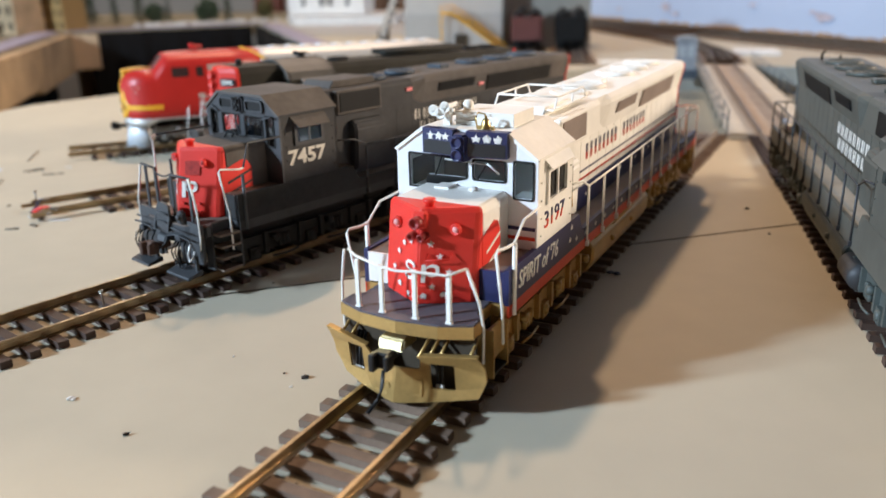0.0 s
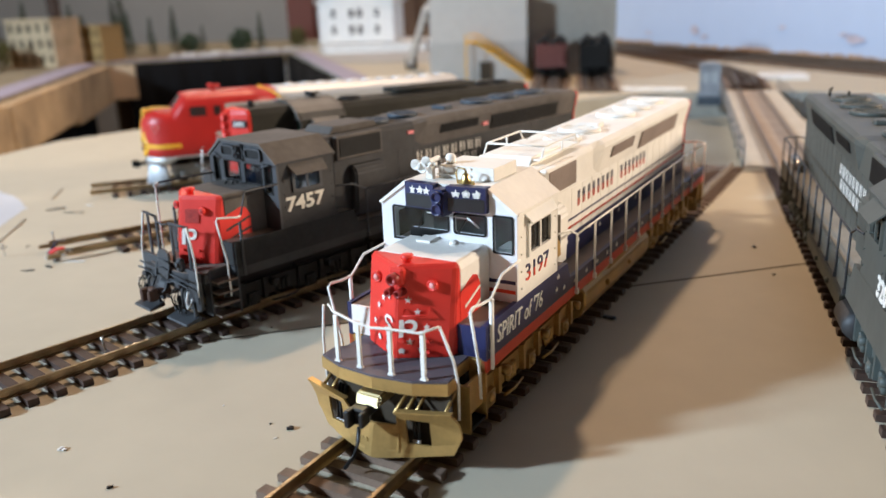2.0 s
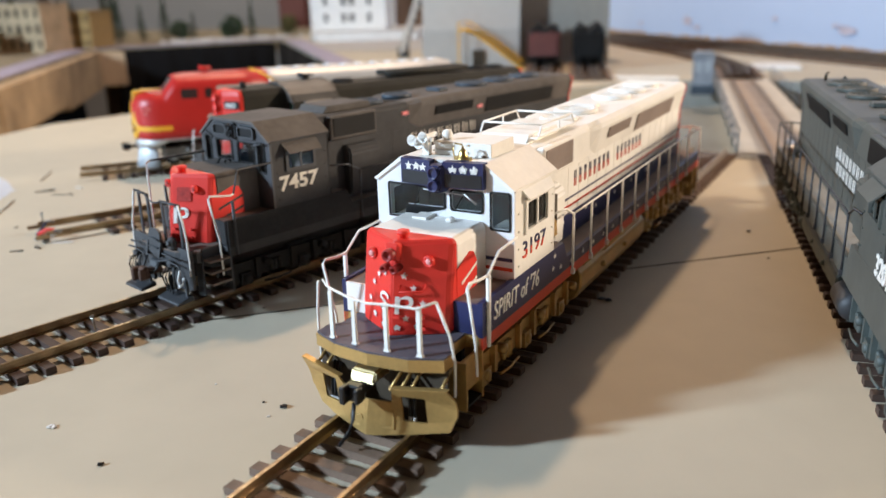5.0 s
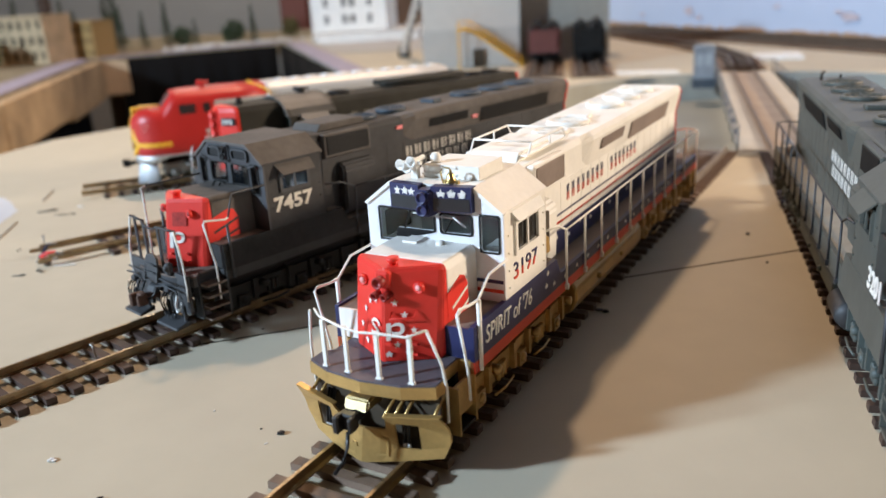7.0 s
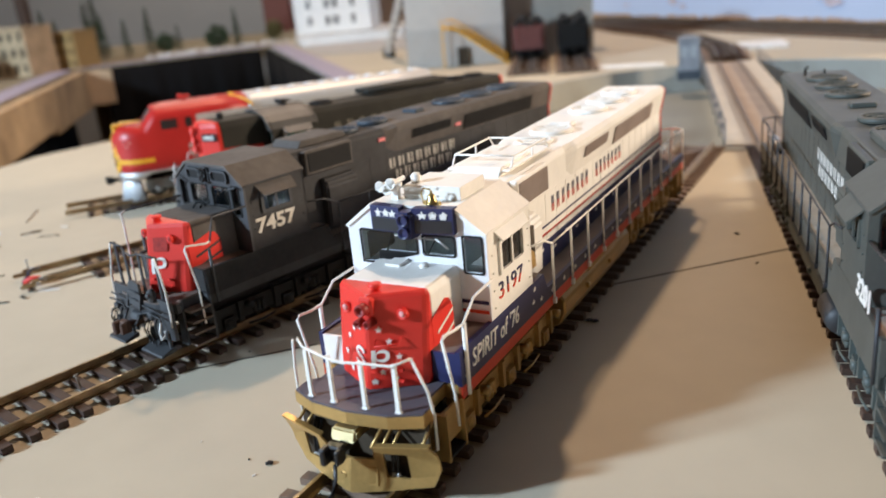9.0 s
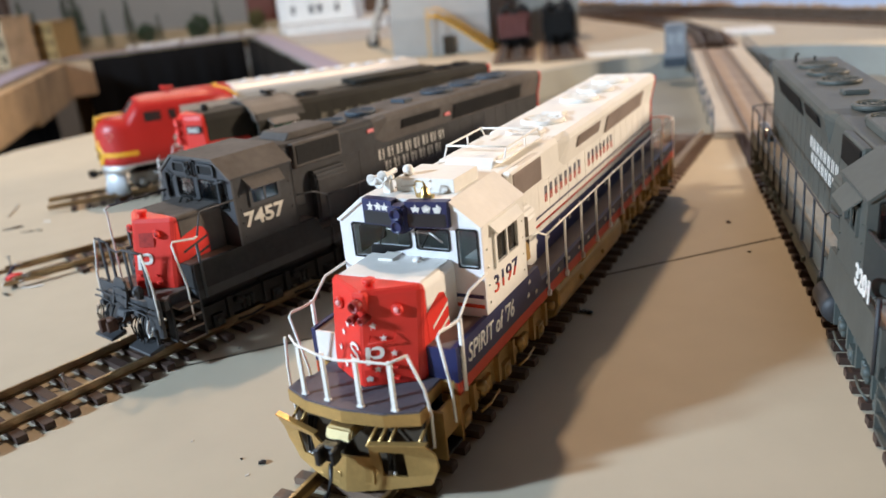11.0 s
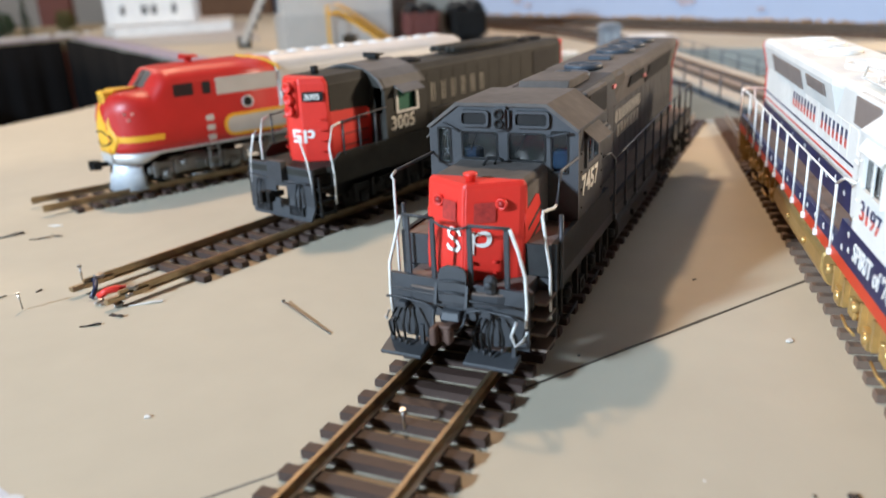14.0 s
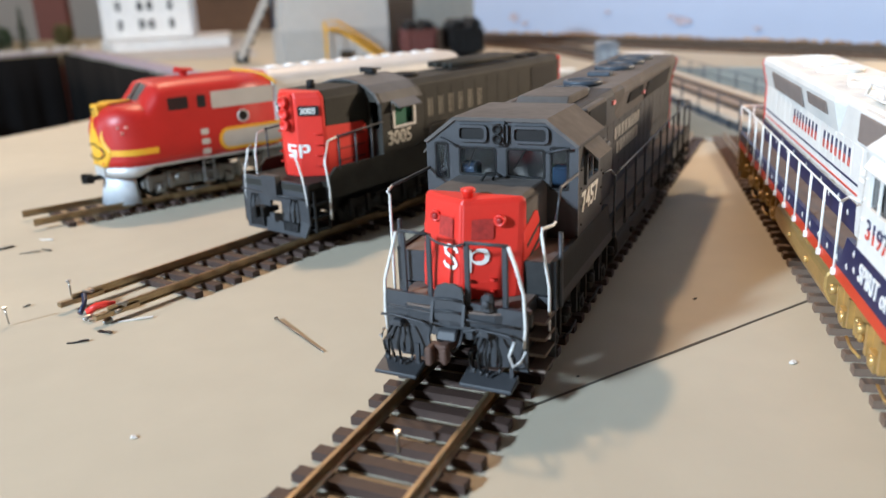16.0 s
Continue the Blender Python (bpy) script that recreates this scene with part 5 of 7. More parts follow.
    flat_shape(bm, [(0.0, 24.8), (1.0, 24.8), (1.0, 29.2), (0.0, 29.2)], f, 0.16)
    plate(bm, rrect(1.0, 3.8, 26.3, 29.2, 1.2), [rrect(1.1, 2.7, 27.1, 28.4, 0.4)], lambda u, v, w: f(u, v, w - 0.16), 0.15)
    for a, b in ((24.8, 25.7), (26.5, 27.4), (28.3, 29.2)):
        flat_shape(bm, [(-1.4, a), (2.4, a), (2.4, b), (-1.4, b)], lambda u, v, w: (u, 9.38 + w, v), 0.16)
    flat_shape(bm, [(-1.4, 27.4), (-0.4, 27.4), (-0.4, 28.3), (-1.4, 28.3)], lambda u, v, w: (u, 9.38 + w, v), 0.16)
    flat_shape(bm, [(1.4, 25.7), (2.4, 25.7), (2.4, 26.5), (1.4, 26.5)], lambda u, v, w: (u, 9.38 + w, v), 0.16)
    part("emblem", bm, "white", nose)
    bm = B()
    box(bm, -2.4, 2.4, 8.4, 12.0, 33.4, 45.4)
    soften(bm, 0.6)
    part("light_housing", bm, "red", nose)
    for z in (35.6, 39.4, 43.2):
        bm = B()
        lathe(bm, (0, 8.4, z), [(1.9, 0.4), (1.9, -1.6), (1.5, -1.8), (1.2, -0.6), (0.1, -0.5)], "Y", 16)
        part("signal_light", bm, "red", nose)
    bm = B()
    lathe(bm, (0, 20.5, 46.0), [(1.4, 0), (1.4, 2.6), (1.0, 2.9)], "Z", 14)
    part("stack", bm, "dark", root)
    # cab with an arched roof
    arch = [(-17, 18.6), (17, 18.6), (17, 40.0), (15, 43.0), (11, 45.6), (5, 47.4), (0, 47.9), (-5, 47.4), (-11, 45.6), (-15, 43.0), (-17, 40.0)]
    bm = B()
    plate(bm, arch, [rrect(-15.6, -11.4, 31, 40, 0.5), rrect(11.4, 15.6, 31, 40, 0.5)], lambda u, v, w: (u, 36.0 + w, v), 0.7)
    cab = part("cab", bm, "olive_grey", root)
    bm = B()
    plate(bm, arch, [], lambda u, v, w: (u, 57.3 + w, v), 0.7)
    part("rear_wall", bm, "olive_grey", cab)
    bm = B()
    top = arch[2:]
    inner = [(x * 0.965, z - 0.7) for x, z in top[::-1]]
    along_y(bm, top + inner, 35.2, 58.6)
    bmesh.ops.recalc_face_normals(bm, faces=bm.faces)
    part("roof", bm, "silver_grey", cab)
    for sx in (-1, 1):
        bm = B()
        plate(bm, [(36.7, 18.6), (57.3, 18.6), (57.3, 40.0), (36.7, 40.0)], [rrect(42.0, 53.0, 31.0, 38.6, 0.3)], lambda u, v, w: (sx * (17 - w), u, v), 0.7)
        part("side_wall", bm, "olive_grey", cab)
        bm = B()
        ring_frame(bm, rrect(41.2, 53.8, 30.4, 39.4, 0.3), rrect(42.4, 52.6, 31.2, 38.4, 0.3), lambda u, v, w: (sx * (17.6 - w), u, v), 0.7)
        part("window_frame", bm, "silver", cab)
        bm = B()
        box(bm, *sorted((sx * 15.6, sx * 15.9)), 43, 52.5, 31, 38.6)
        part("blind", bm, "green_cloth", cab, "green blind behind the cab window")
        bm = B()
        solid(bm, [(sx * 17.1, 41, 39.8), (sx * 17.1, 54.5, 39.8), (sx * 20.4, 54, 37.6), (sx * 20.4, 41.6, 37.6)], [(sx * 17.1, 41, 40.3), (sx * 17.1, 54.5, 40.3), (sx * 20.6, 54, 38.0), (sx * 20.6, 41.6, 38.0)])
        bmesh.ops.recalc_face_normals(bm, faces=bm.faces)
        part("sun_visor", bm, "silver_grey", cab)
        part("road_number", letters("3005", 6.6, mirror_put(sx, 17.08)(38.4 if sx == 1 else 55.0, 25.0), 0.02, 1.0), "cream", cab, "cream road number")
    # long hood
    bm = B()
    along_y(bm, [(-10.2, 18.4), (10.2, 18.4), (10.2, 42.6), (8.4, 44.8), (-8.4, 44.8), (-10.2, 42.6)], 58.2, 172.0)
    soften(bm, 0.25)
    hood = part("hood", bm, "olive_grey", root)
    bm = B()
    box(bm, -10.4, 10.4, 171.4, 172.8, 18.6, 44.0)
    soften(bm, 0.3)
    part("hood_end", bm, "red", hood)
    for sx in (-1, 1):
        for k in range(10):
            bm = B()
            box(bm, *sorted((sx * 10.1, sx * 10.3)), 60 + k * 8.4, 67.8 + k * 8.4, 20, 41)
            part("hood_door", bm, "olive_grey", hood)
        grille(hood, lambda u, v, w: (sx * (10.25 - w), u, v), 146, 168, 30, 41, "dark", 9, "radiator_grille")
        n = 7.0
        bm = word_bars([n * 0.5] * 6, 7.0, mirror_put(sx, 10.34)(70 if sx == 1 else 118, 30.0), n * 0.45)
        part("lettering", bm, "cream_dim", hood)
        # air tubes along the roof
        for dx in (2.4, 5.2):
            bm = B()
            lathe(bm, (sx * dx, 92, 47.0), [(0.4, 0.0), (1.3, 0.4), (1.3, 47.6), (0.4, 48.0)], "Y", 12)
            part("air_tube", bm, "olive_grey", hood)
    for y in (70, 150, 161):
        fan(hood, y, 5.2, 44.8, "dark")
    bm = B()
    box(bm, -2.6, 2.6, 50, 51.2, 47.8, 49.0)
    for x in (-2.0, 0.2, 2.2):
        lathe(bm, (x, 50.6, 49.4), [(0.4, 3.0), (0.5, 0.0), (1.1, -2.4), (0.9, -2.5), (0.2, -1.0)], "Y", 10)
    part("horn", bm, "dark", cab)
    # rails
    for sx in (-1, 1):
        bm = B()
        rod(bm, [(sx * 14.4, 0.6, 4.0), (sx * 14.8, 0.4, 13.0), (sx * 13.6, 0.2, 21.0), (sx * 11.0, 0.2, 28.5), (sx * 9.6, 0.4, 29.6)], 0.36)
        part("step_rail", bm, "rail_white", root)
        bm = B()
        rod(bm, [(sx * 17.2, 8.0, 6.0), (sx * 17.3, 8.2, 16.0), (sx * 16.6, 7.6, 25.0), (sx * 16.8, 9.6, 31.4), (sx * 17.2, 13.0, 32.2)], 0.38)
        part("corner_rail", bm, "rail_white", root)
        bm = B()
        rod(bm, [(sx * 17.2, 13.0, 32.2), (sx * 17.2, 36.0, 33.6)], 0.3)
        for y in (14, 22, 30):
            rod(bm, [(sx * 17.2, y, 21.5), (sx * 17.2, y, 32.8)], 0.34)
        part("handrail", bm, "dark_rail", root)
        handrail(root, [(sx * 17.4, y) for y in (62, 80, 98, 116, 134, 152, 170)], 29.0, 15.0, "dark_rail", 0.3)
    bm = B()
    along_y(bm, [(-14, 2.4), (14, 2.4), (15, 6), (15, 11), (-15, 11), (-15, 6)], 72, 116)
    soften(bm, 0.5)
    part("fuel_tank", bm, "dark", root)
    truck(root, 38, "dark", 2, 28)
    truck(root, 146, "dark", 2, 28)
    bm = B()
    box(bm, -11.8, 11.8, 14, L - 14, 6.5, 16)
    part("centre_beam", bm, "dark", root)


high_hood_engine()


# ---- streamlined cab unit ----
def cab_unit():
    root = thing("locomotive", on_track("cab_unit"), "red silver and yellow streamlined passenger cab model locomotive", "locomotive", "model locomotives")
    def section(y):
        """Half width and roof height."""
        t = min(1.0, max(0.0, (y - 3.2) / 15.5))
        w = max(6.0, 17.0 * math.sqrt(max(0.0, 1 - (1 - t) ** 2.3)))
        q = min(1.0, max(0.0, (y - 3.2) / 9.0))
        if y < 19.5:
            top = 30.5 + 7.6 * math.sqrt(max(0.0, 1 - (1 - q) ** 2))
        elif y < 25.5:
            top = 38.1 + (y - 19.5) / 6.0 * 7.2
        else:
            top = 45.3 + 0.6 * min(1.0, (y - 25.5) / 6)
        return w, top

    def ring(y, bottom):
        w, top = section(y)
        r = min(9.0, (top - bottom) * 0.4, w * 0.9)
        pts = [(w * 0.985, bottom), (w, bottom + 3), (w, top - r * 0.75)]
        for k in range(1, 7):
            a = math.pi / 2 * k / 6
            pts.append((w - r * (1 - math.cos(a)), top - r * 0.75 + r * 0.75 * math.sin(a)))
        return pts + [(-x, z) for x, z in pts[::-1]]

    def loft(ys, bottom=14.2):
        bm = B()
        loops = [[bm.verts.new((x * MM, y * MM, z * MM)) for x, z in ring(y, bottom)] for y in ys]
        n = len(loops[0])
        for a, b in zip(loops, loops[1:]):
            for k in range(n):
                bm.faces.new((a[k], a[(k + 1) % n], b[(k + 1) % n], b[k])).smooth = True
        bm.faces.new(loops[0][::-1])
        bm.faces.new(loops[-1])
        bmesh.ops.recalc_face_normals(bm, faces=bm.faces)
        return bm

    body = part("nose", loft([3.2, 3.5, 4.2, 5.4, 7, 9.2, 12, 15, 17.5, 19.4, 19.6, 21.5, 23.5, 25.4, 27, 31, 34, 44, 56, 74]), "red_deep", root, "glossy red bulldog nose and cab")
    part("body", loft([74, 76, 120, 160, 180]), "silver", root, "silver body with ribbed sides")
    # silver skirt: deep round the nose, a thin line above the trucks, steps below the door
    bm = B()
    def skirt_low(y):
        return 10.2 if y < 13 else min(13.3, 10.2 + (y - 13) * 0.5)
    for sx in (-1, 1):
        ys = [3.4, 3.8, 4.6, 6, 8, 10.5, 13, 16, 19.5, 40, 80, 120, 178]
        va = []
        for y in ys:
            w, _ = section(y)
            zl = skirt_low(y)
            va.append([bm.verts.new((sx * x * MM, y * MM, z * MM)) for x, z in ((w - 0.6, zl), (w + 0.12, 14.5), (w - 1.2, 14.5), (w - 1.8, zl))])
        for a, b in zip(va, va[1:]):
            for k in range(4):
                bm.faces.new((a[k], a[(k + 1) % 4], b[(k + 1) % 4], b[k])).smooth = k == 0
        bm.faces.new(va[0]), bm.faces.new(va[-1])
    box(bm, -6.2, 6.2, 3.2, 4.4, 10.2, 14.4)
    bmesh.ops.recalc_face_normals(bm, faces=bm.faces)
    part("skirt", bm, "silver", root)
    for sx in (-1, 1):
        bm = B()
        for y in (39.4, 43.6):
            box(bm, *sorted((sx * 16.2, sx * 16.9)), y, y + 0.7, 4.0, 14.4)
        for z in (4.0, 8.0, 11.6):
            box(bm, *sorted((sx * 14.6, sx * 16.9)), 39.4, 44.3, z, z + 0.6)
        part("cab_step", bm, "silver_dark", root)
    bm = B()
    loop_a = [(12 * math.sin(radians(a)), 15 - 12.5 * math.cos(radians(a)), -1.2) for a in range(-80, 81, 10)]
    loop_b = [(8.6 * math.sin(radians(a)), 14 - 9 * math.cos(radians(a)), 12.8) for a in range(-80, 81, 10)]
    va = [bm.verts.new([q * MM for q in p]) for p in loop_a]
    vb = [bm.verts.new([q * MM for q in p]) for p in loop_b]
    for k in range(len(va) - 1):
        bm.faces.new((va[k], va[k + 1], vb[k + 1], vb[k])).smooth = True
    out = bmesh.ops.extrude_face_region(bm, geom=list(bm.faces))
    bmesh.ops.translate(bm, verts=[g for g in out["geom"] if isinstance(g, bmesh.types.BMVert)], vec=(0, 1.2 * MM, 0))
    bmesh.ops.recalc_face_normals(bm, faces=bm.faces)
    part("pilot", bm, "silver_blue", root, "bright silver curved pilot")
    coupler(root, 4.5, -1, "dark")
    # yellow nose trim: the band up the middle, its brow and the side stripe
    def on_nose(x, z):
        """The nose's surface at a half width and height."""
        lo, hi = 3.2, 20.0
        for _ in range(24):
            y = (lo + hi) / 2
            w, top = section(y)
            inside = abs(x) < w - max(0.0, z - (top - 7)) * 0.9 and z < top
            lo, hi = (lo, y) if inside else (y, hi)
        return hi

    bm = B()
    cols = [-1 + k / 6 for k in range(13)]
    def half(z):
        return 7.0 + 3.4 * math.exp(-(((z - 20.2) / 3.4) ** 2))
    rows = [14.4 + k * 1.45 for k in range(15)]
    grid = [[bm.verts.new((x * half(z) * MM, (on_nose(x * half(z), z) - 0.35) * MM, z * MM)) for x in cols] for z in rows]
    for a, b in zip(grid, grid[1:]):
        for k in range(len(cols) - 1):
            bm.faces.new((a[k], a[k + 1], b[k + 1], b[k])).smooth = True
    out = bmesh.ops.extrude_face_region(bm, geom=list(bm.faces))
    bmesh.ops.translate(bm, verts=[g for g in out["geom"] if isinstance(g, bmesh.types.BMVert)], vec=(0, 1.0 * MM, 0))
    bmesh.ops.recalc_face_normals(bm, faces=bm.faces)
    part("nose_band", bm, "yellow", body)
    bm = B()
    flat_shape(bm, [(-5.2, 8.5), (5.2, 8.5), (4.6, 12.5), (2.8, 16.5), (0.6, 19.3), (-0.6, 19.3), (-2.8, 16.5), (-4.6, 12.5)], lambda u, v, w: (u, v, 38.35 - w), 0.5)
    part("brow", bm, "yellow", body)
    bm = B()
    rod(bm, [(7.4 * math.cos(math.tau * k / 24), on_nose(7.4 * math.cos(math.tau * k / 24), 20.2) - 0.7, 20.2 + 3.0 * math.sin(math.tau * k / 24)) for k in range(25)], 0.28, 5)
    part("emblem_ring", bm, "dark_brown", body)
    for sx in (-1, 1):
        bm = B()
        ys = [5.2 + k * 1.3 for k in range(14)]
        va = []
        for y in ys:
            w, _ = section(y)
            va.append([bm.verts.new([sx * (w + 0.18) * MM, (y - 0.1) * MM, z * MM]) for z in (18.9, 21.3)] + [bm.verts.new([sx * (w - 0.5) * MM, y * MM, z * MM]) for z in (21.3, 18.9)])
        for a, b in zip(va, va[1:]):
            for k in range(4):
                bm.faces.new((a[k], a[(k + 1) % 4], b[(k + 1) % 4], b[k]))
        bm.faces.new(va[0]), bm.faces.new(va[-1])
        bmesh.ops.recalc_face_normals(bm, faces=bm.faces)
        part("nose_stripe", bm, "yellow", body)
        # windscreen half and side windows
        bm = B()
        ws = [(sx * 1.0, 20.0, 38.4), (sx * 13.4, 21.6, 38.0), (sx * 12.8, 25.6, 42.6), (sx * 1.0, 25.0, 44.6)]
        solid(bm, [(x, y + 0.5, z) for x, y, z in ws], [(x, y - 0.75, z + 0.4) for x, y, z in ws])
        bmesh.ops.recalc_face_normals(bm, faces=bm.faces)
        part("windscreen", bm, "screen_glass", body)
        for a, b, z0, z1 in ((28.0, 36.2, 34.6, 39.5), (40.0, 43.6, 34.4, 39.4)):
            bm = B()
            plate(bm, rrect(a, b, z0, z1, 0.7), [], lambda u, v, w: (sx * (17.1 - w), u, v), 0.4)
            part("side_window", bm, "dark_glass", body)
        bm = B()
        plate(bm, rrect(46.0, 73.8, 33.4, 40.2, 0.4), [], lambda u, v, w: (sx * (17.12 - w), u, v), 0.5)
        part("side_grille", bm, "silver", body)
        bm = B()
        lathe(bm, (sx * 16.9, 59.2, 29.0), [(2.6, 0.0), (2.6, 0.5 * sx), (2.2, 0.6 * sx), (2.0, 0.1 * sx)], "X", 20)
        port = part("porthole", bm, "silver", body)
        bm = B()
        lathe(bm, (sx * 16.9, 59.2, 29.0), [(2.0, 0.1 * sx), (1.9, 0.35 * sx)], "X", 20)
        part("pane", bm, "black", port)
        bm = B()
        ring_frame(bm, rrect(47.6, 80, 15.6, 25.0, 4.4, 6), rrect(49.0, 79, 16.9, 23.7, 3.2, 6), lambda u, v, w: (sx * (17.14 - w), u, v), 0.3)
        part("oval_trim", bm, "yellow", body)
        bm = B()
        plate(bm, rrect(49.0, 79, 16.9, 23.7, 3.2, 6), [], lambda u, v, w: (sx * (17.1 - w), u, v), 0.3)
        part("oval_panel", bm, "silver", body)
        bm = B()
        for z in (15.4, 19.4, 23.4):
            plate(bm, rrect(40.0, 43.4, z, z + 2.4, 0.6), [], lambda u, v, w: (sx * (17.15 - w), u, v), 0.3)
        part("door_step", bm, "silver", body)
        bm = B()
        w, _ = section(9)
        for k, (y, z) in enumerate(((9, 29.5), (11.5, 29.5), (10, 27.2))):
            w, _ = section(y)
            box(bm, *sorted((sx * (w - 0.6), sx * (w + 0.12))), y - 0.9, y + 0.9, z, z + 1.3)
        part("number_bars", bm, "red_pale", body)
        # yellow edge where the red roof ends
        bm = B()
        pts = [(17.05, 75.5, 40.4), (16.0, 74.5, 42.4), (13.0, 71, 44.8), (8, 68, 45.8), (0, 67, 46.0)]
        rod(bm, [(sx * (x + 0.15), y, z + 0.1) for x, y, z in pts], 0.7, 6)
        part("roof_edge", bm, "yellow", body)
    bm = B()
    box(bm, -3.4, 3.4, 4.4, 11.0, 32.2, 38.5)
    soften(bm, 0.7)
    lamp = part("headlight", bm, "yellow", body)
    bm = B()
    lathe(bm, (0, 4.4, 35.4), [(2.0, 0.2), (2.0, -0.2), (1.7, -0.25), (1.5, 0.0), (0.2, 0.1)], "Y", 20)
    part("lens", bm, "dark_glass", lamp)
    bm = B()
    box(bm, -2.0, 2.0, 42, 43.4, 46.0, 47.2)
    for x in (-2.6, -0.9, 0.9, 2.6):
        lathe(bm, (x, 43.0, 48.2 + 0.5 * (abs(x) < 1)), [(0.4, 3.0), (0.5, 0.0), (1.2, -3.0), (1.0, -3.1), (0.2, -1.0)], "Y", 10)
        rod(bm, [(x, 43, 46.6), (x, 43, 48.2)], 0.3)
    part("horn", bm, "red_deep", body)
    bm = B()
    for k in range(11):
        y = 84 + k * 9
        lathe(bm, (0, y, 45.6), [(3.4, 0), (3.2, 0.9), (1.4, 1.3), (0.3, 1.4)], "Z", 12)
    part("roof_vent", bm, "silver_white", root)
    truck(root, 36, "silver_dark", 2, 30)
    truck(root, 145, "silver_dark", 2, 30)
    bm = B()
    along_y(bm, [(-13, 3), (13, 3), (14, 9), (14, 12.6), (-14, 12.6), (-14, 9)], 68, 118)
    soften(bm, 0.4)
    part("fuel_tank", bm, "silver_dark", root)
    bm = B()
    box(bm, -9, 9, 16, 176, 9.8, 12.6)
    part("centre_beam", bm, "dark", root)


cab_unit()


# ---- turntable ----
BRIDGE_YAW = -15.6


def turntable():
    root = thing("turntable", pose(CENTRE.x, CENTRE.y, 0, 0, 0, BRIDGE_YAW), "plank-decked turntable bridge with rails and a blue-grey cabin", "turntable")
    R = PIT_R / MM - 2
    for sx in (-1, 1):
        bm = B()
        along_y(bm, [(sx * 11.5, -9.5), (sx * 13.5, -9.5), (sx * 13.5, -0.6), (sx * 11.5, -0.6)], -R * 0.985, R * 0.985)
        for k in range(14):
            box(bm, *sorted((sx * 13.5, sx * 14.6)), -R * 0.95 + k * R * 0.146, -R * 0.95 + k * R * 0.146 + 1, -9.5, -0.6)
        bmesh.ops.recalc_face_normals(bm, faces=bm.faces)
        part("girder", bm, "fan_blue", root)
        bm = B()
        x = sx * 8.75
        along_y(bm, [(x - 0.5, 1.6), (x + 0.5, 1.6), (x + 0.5, 4.2), (x - 0.5, 4.2)], -R, R)
        part("rail", bm, "rail_dark", root)
        bm = B()
        box(bm, *sorted((sx * 11.2, sx * 25.0)), -R, R, 0.2, 2.0)
        part("walkway", bm, "plank", root)
        n = 11
        for k in range(n):
            bm = B()
            y = -R + 8 + k * (2 * R - 16) / (n - 1)
            rod(bm, [(sx * 25.4, y, -2.0), (sx * 25.4, y, 14.0)], 0.55, 5)
            part("railing_post", bm, "fan_blue", root)
        bm = B()
        for z in (7.5, 13.6):
            rod(bm, [(sx * 25.4, -R + 8, z), (sx * 25.4, R - 8, z)], 0.4, 5)
        part("railing", bm, "fan_blue", root)
    bm = B()
    box(bm, -11.2, 11.2, -R, R, -0.6, 1.2)
    part("track_bed", bm, "bed_pale", root)
    # control cabin at the far end
    bm = B()
    box(bm, -46, -25.6, R - 40, R - 22, -8, 0.4)
    stand = part("cabin_stand", bm, "fan_blue", root)
    bm = B()
    plate(bm, [(-45, 0.4), (-27, 0.4), (-27, 27), (-45, 27)], [rrect(-43, -37, 12, 22, 0.4), rrect(-35, -29, 12, 22, 0.4)], lambda u, v, w: (u, R - 39 + w, v), 1.0)
    box(bm, -45, -44, R - 38, R - 24, 0.4, 27)
    box(bm, -28, -27, R - 38, R - 24, 0.4, 27)
    box(bm, -45, -27, R - 24, R - 23, 0.4, 27)
    cabin = part("cabin", bm, "cabin_blue", root)
    bm = B()
    along_y(bm, [(-46.5, 27), (-25.5, 27), (-30, 30), (-42, 30)], R - 41, R - 21)
    part("cabin_roof", bm, "cabin_blue", cabin)
    bm = B()
    for a, b in ((-43, -37), (-35, -29)):
        box(bm, a, b, R - 38.6, R - 38.4, 12, 22)
    part("cabin_pane", bm, "cabin_glass", cabin)


turntable()
bm = B()
n = 64
prof = [(PIT_R - 0.0005, 0.0008), (PIT_R + 0.006, 0.0008), (PIT_R + 0.006, -0.002), (PIT_R + 0.0005, -0.026), (PIT_R - 0.0005, -0.026)]
loops = [[bm.verts.new((CENTRE.x + r * math.cos(math.tau * k / n), CENTRE.y + r * math.sin(math.tau * k / n), z)) for k in range(n)] for r, z in prof]
for a, b in zip(loops, loops[1:] + loops[:1]):
    for k in range(n):
        bm.faces.new((a[k], a[(k + 1) % n], b[(k + 1) % n], b[k])).smooth = False
bmesh.ops.recalc_face_normals(bm, faces=bm.faces)
put_mesh("wall_pit", bm, "pit_rim", label="grey-green round turntable pit wall and rim", category="pit wall", kind="structure")

# ---- room ----


def slab(name, a, b, z0, z1, thick, material, label, category):
    """A wall between two plan points, its thickness to the right of a to b."""
    bm = B()
    d = (Vector(b) - Vector(a)).normalized()
    nrm = Vector((d.y, -d.x)) * thick
    along_z(bm, [a, b, (b[0] + nrm.x, b[1] + nrm.y), (a[0] + nrm.x, a[1] + nrm.y)], z0, z1, 1)
    bmesh.ops.recalc_face_normals(bm, faces=bm.faces)
    return put_mesh(name, bm, material, label=label, category=category, kind="structure")


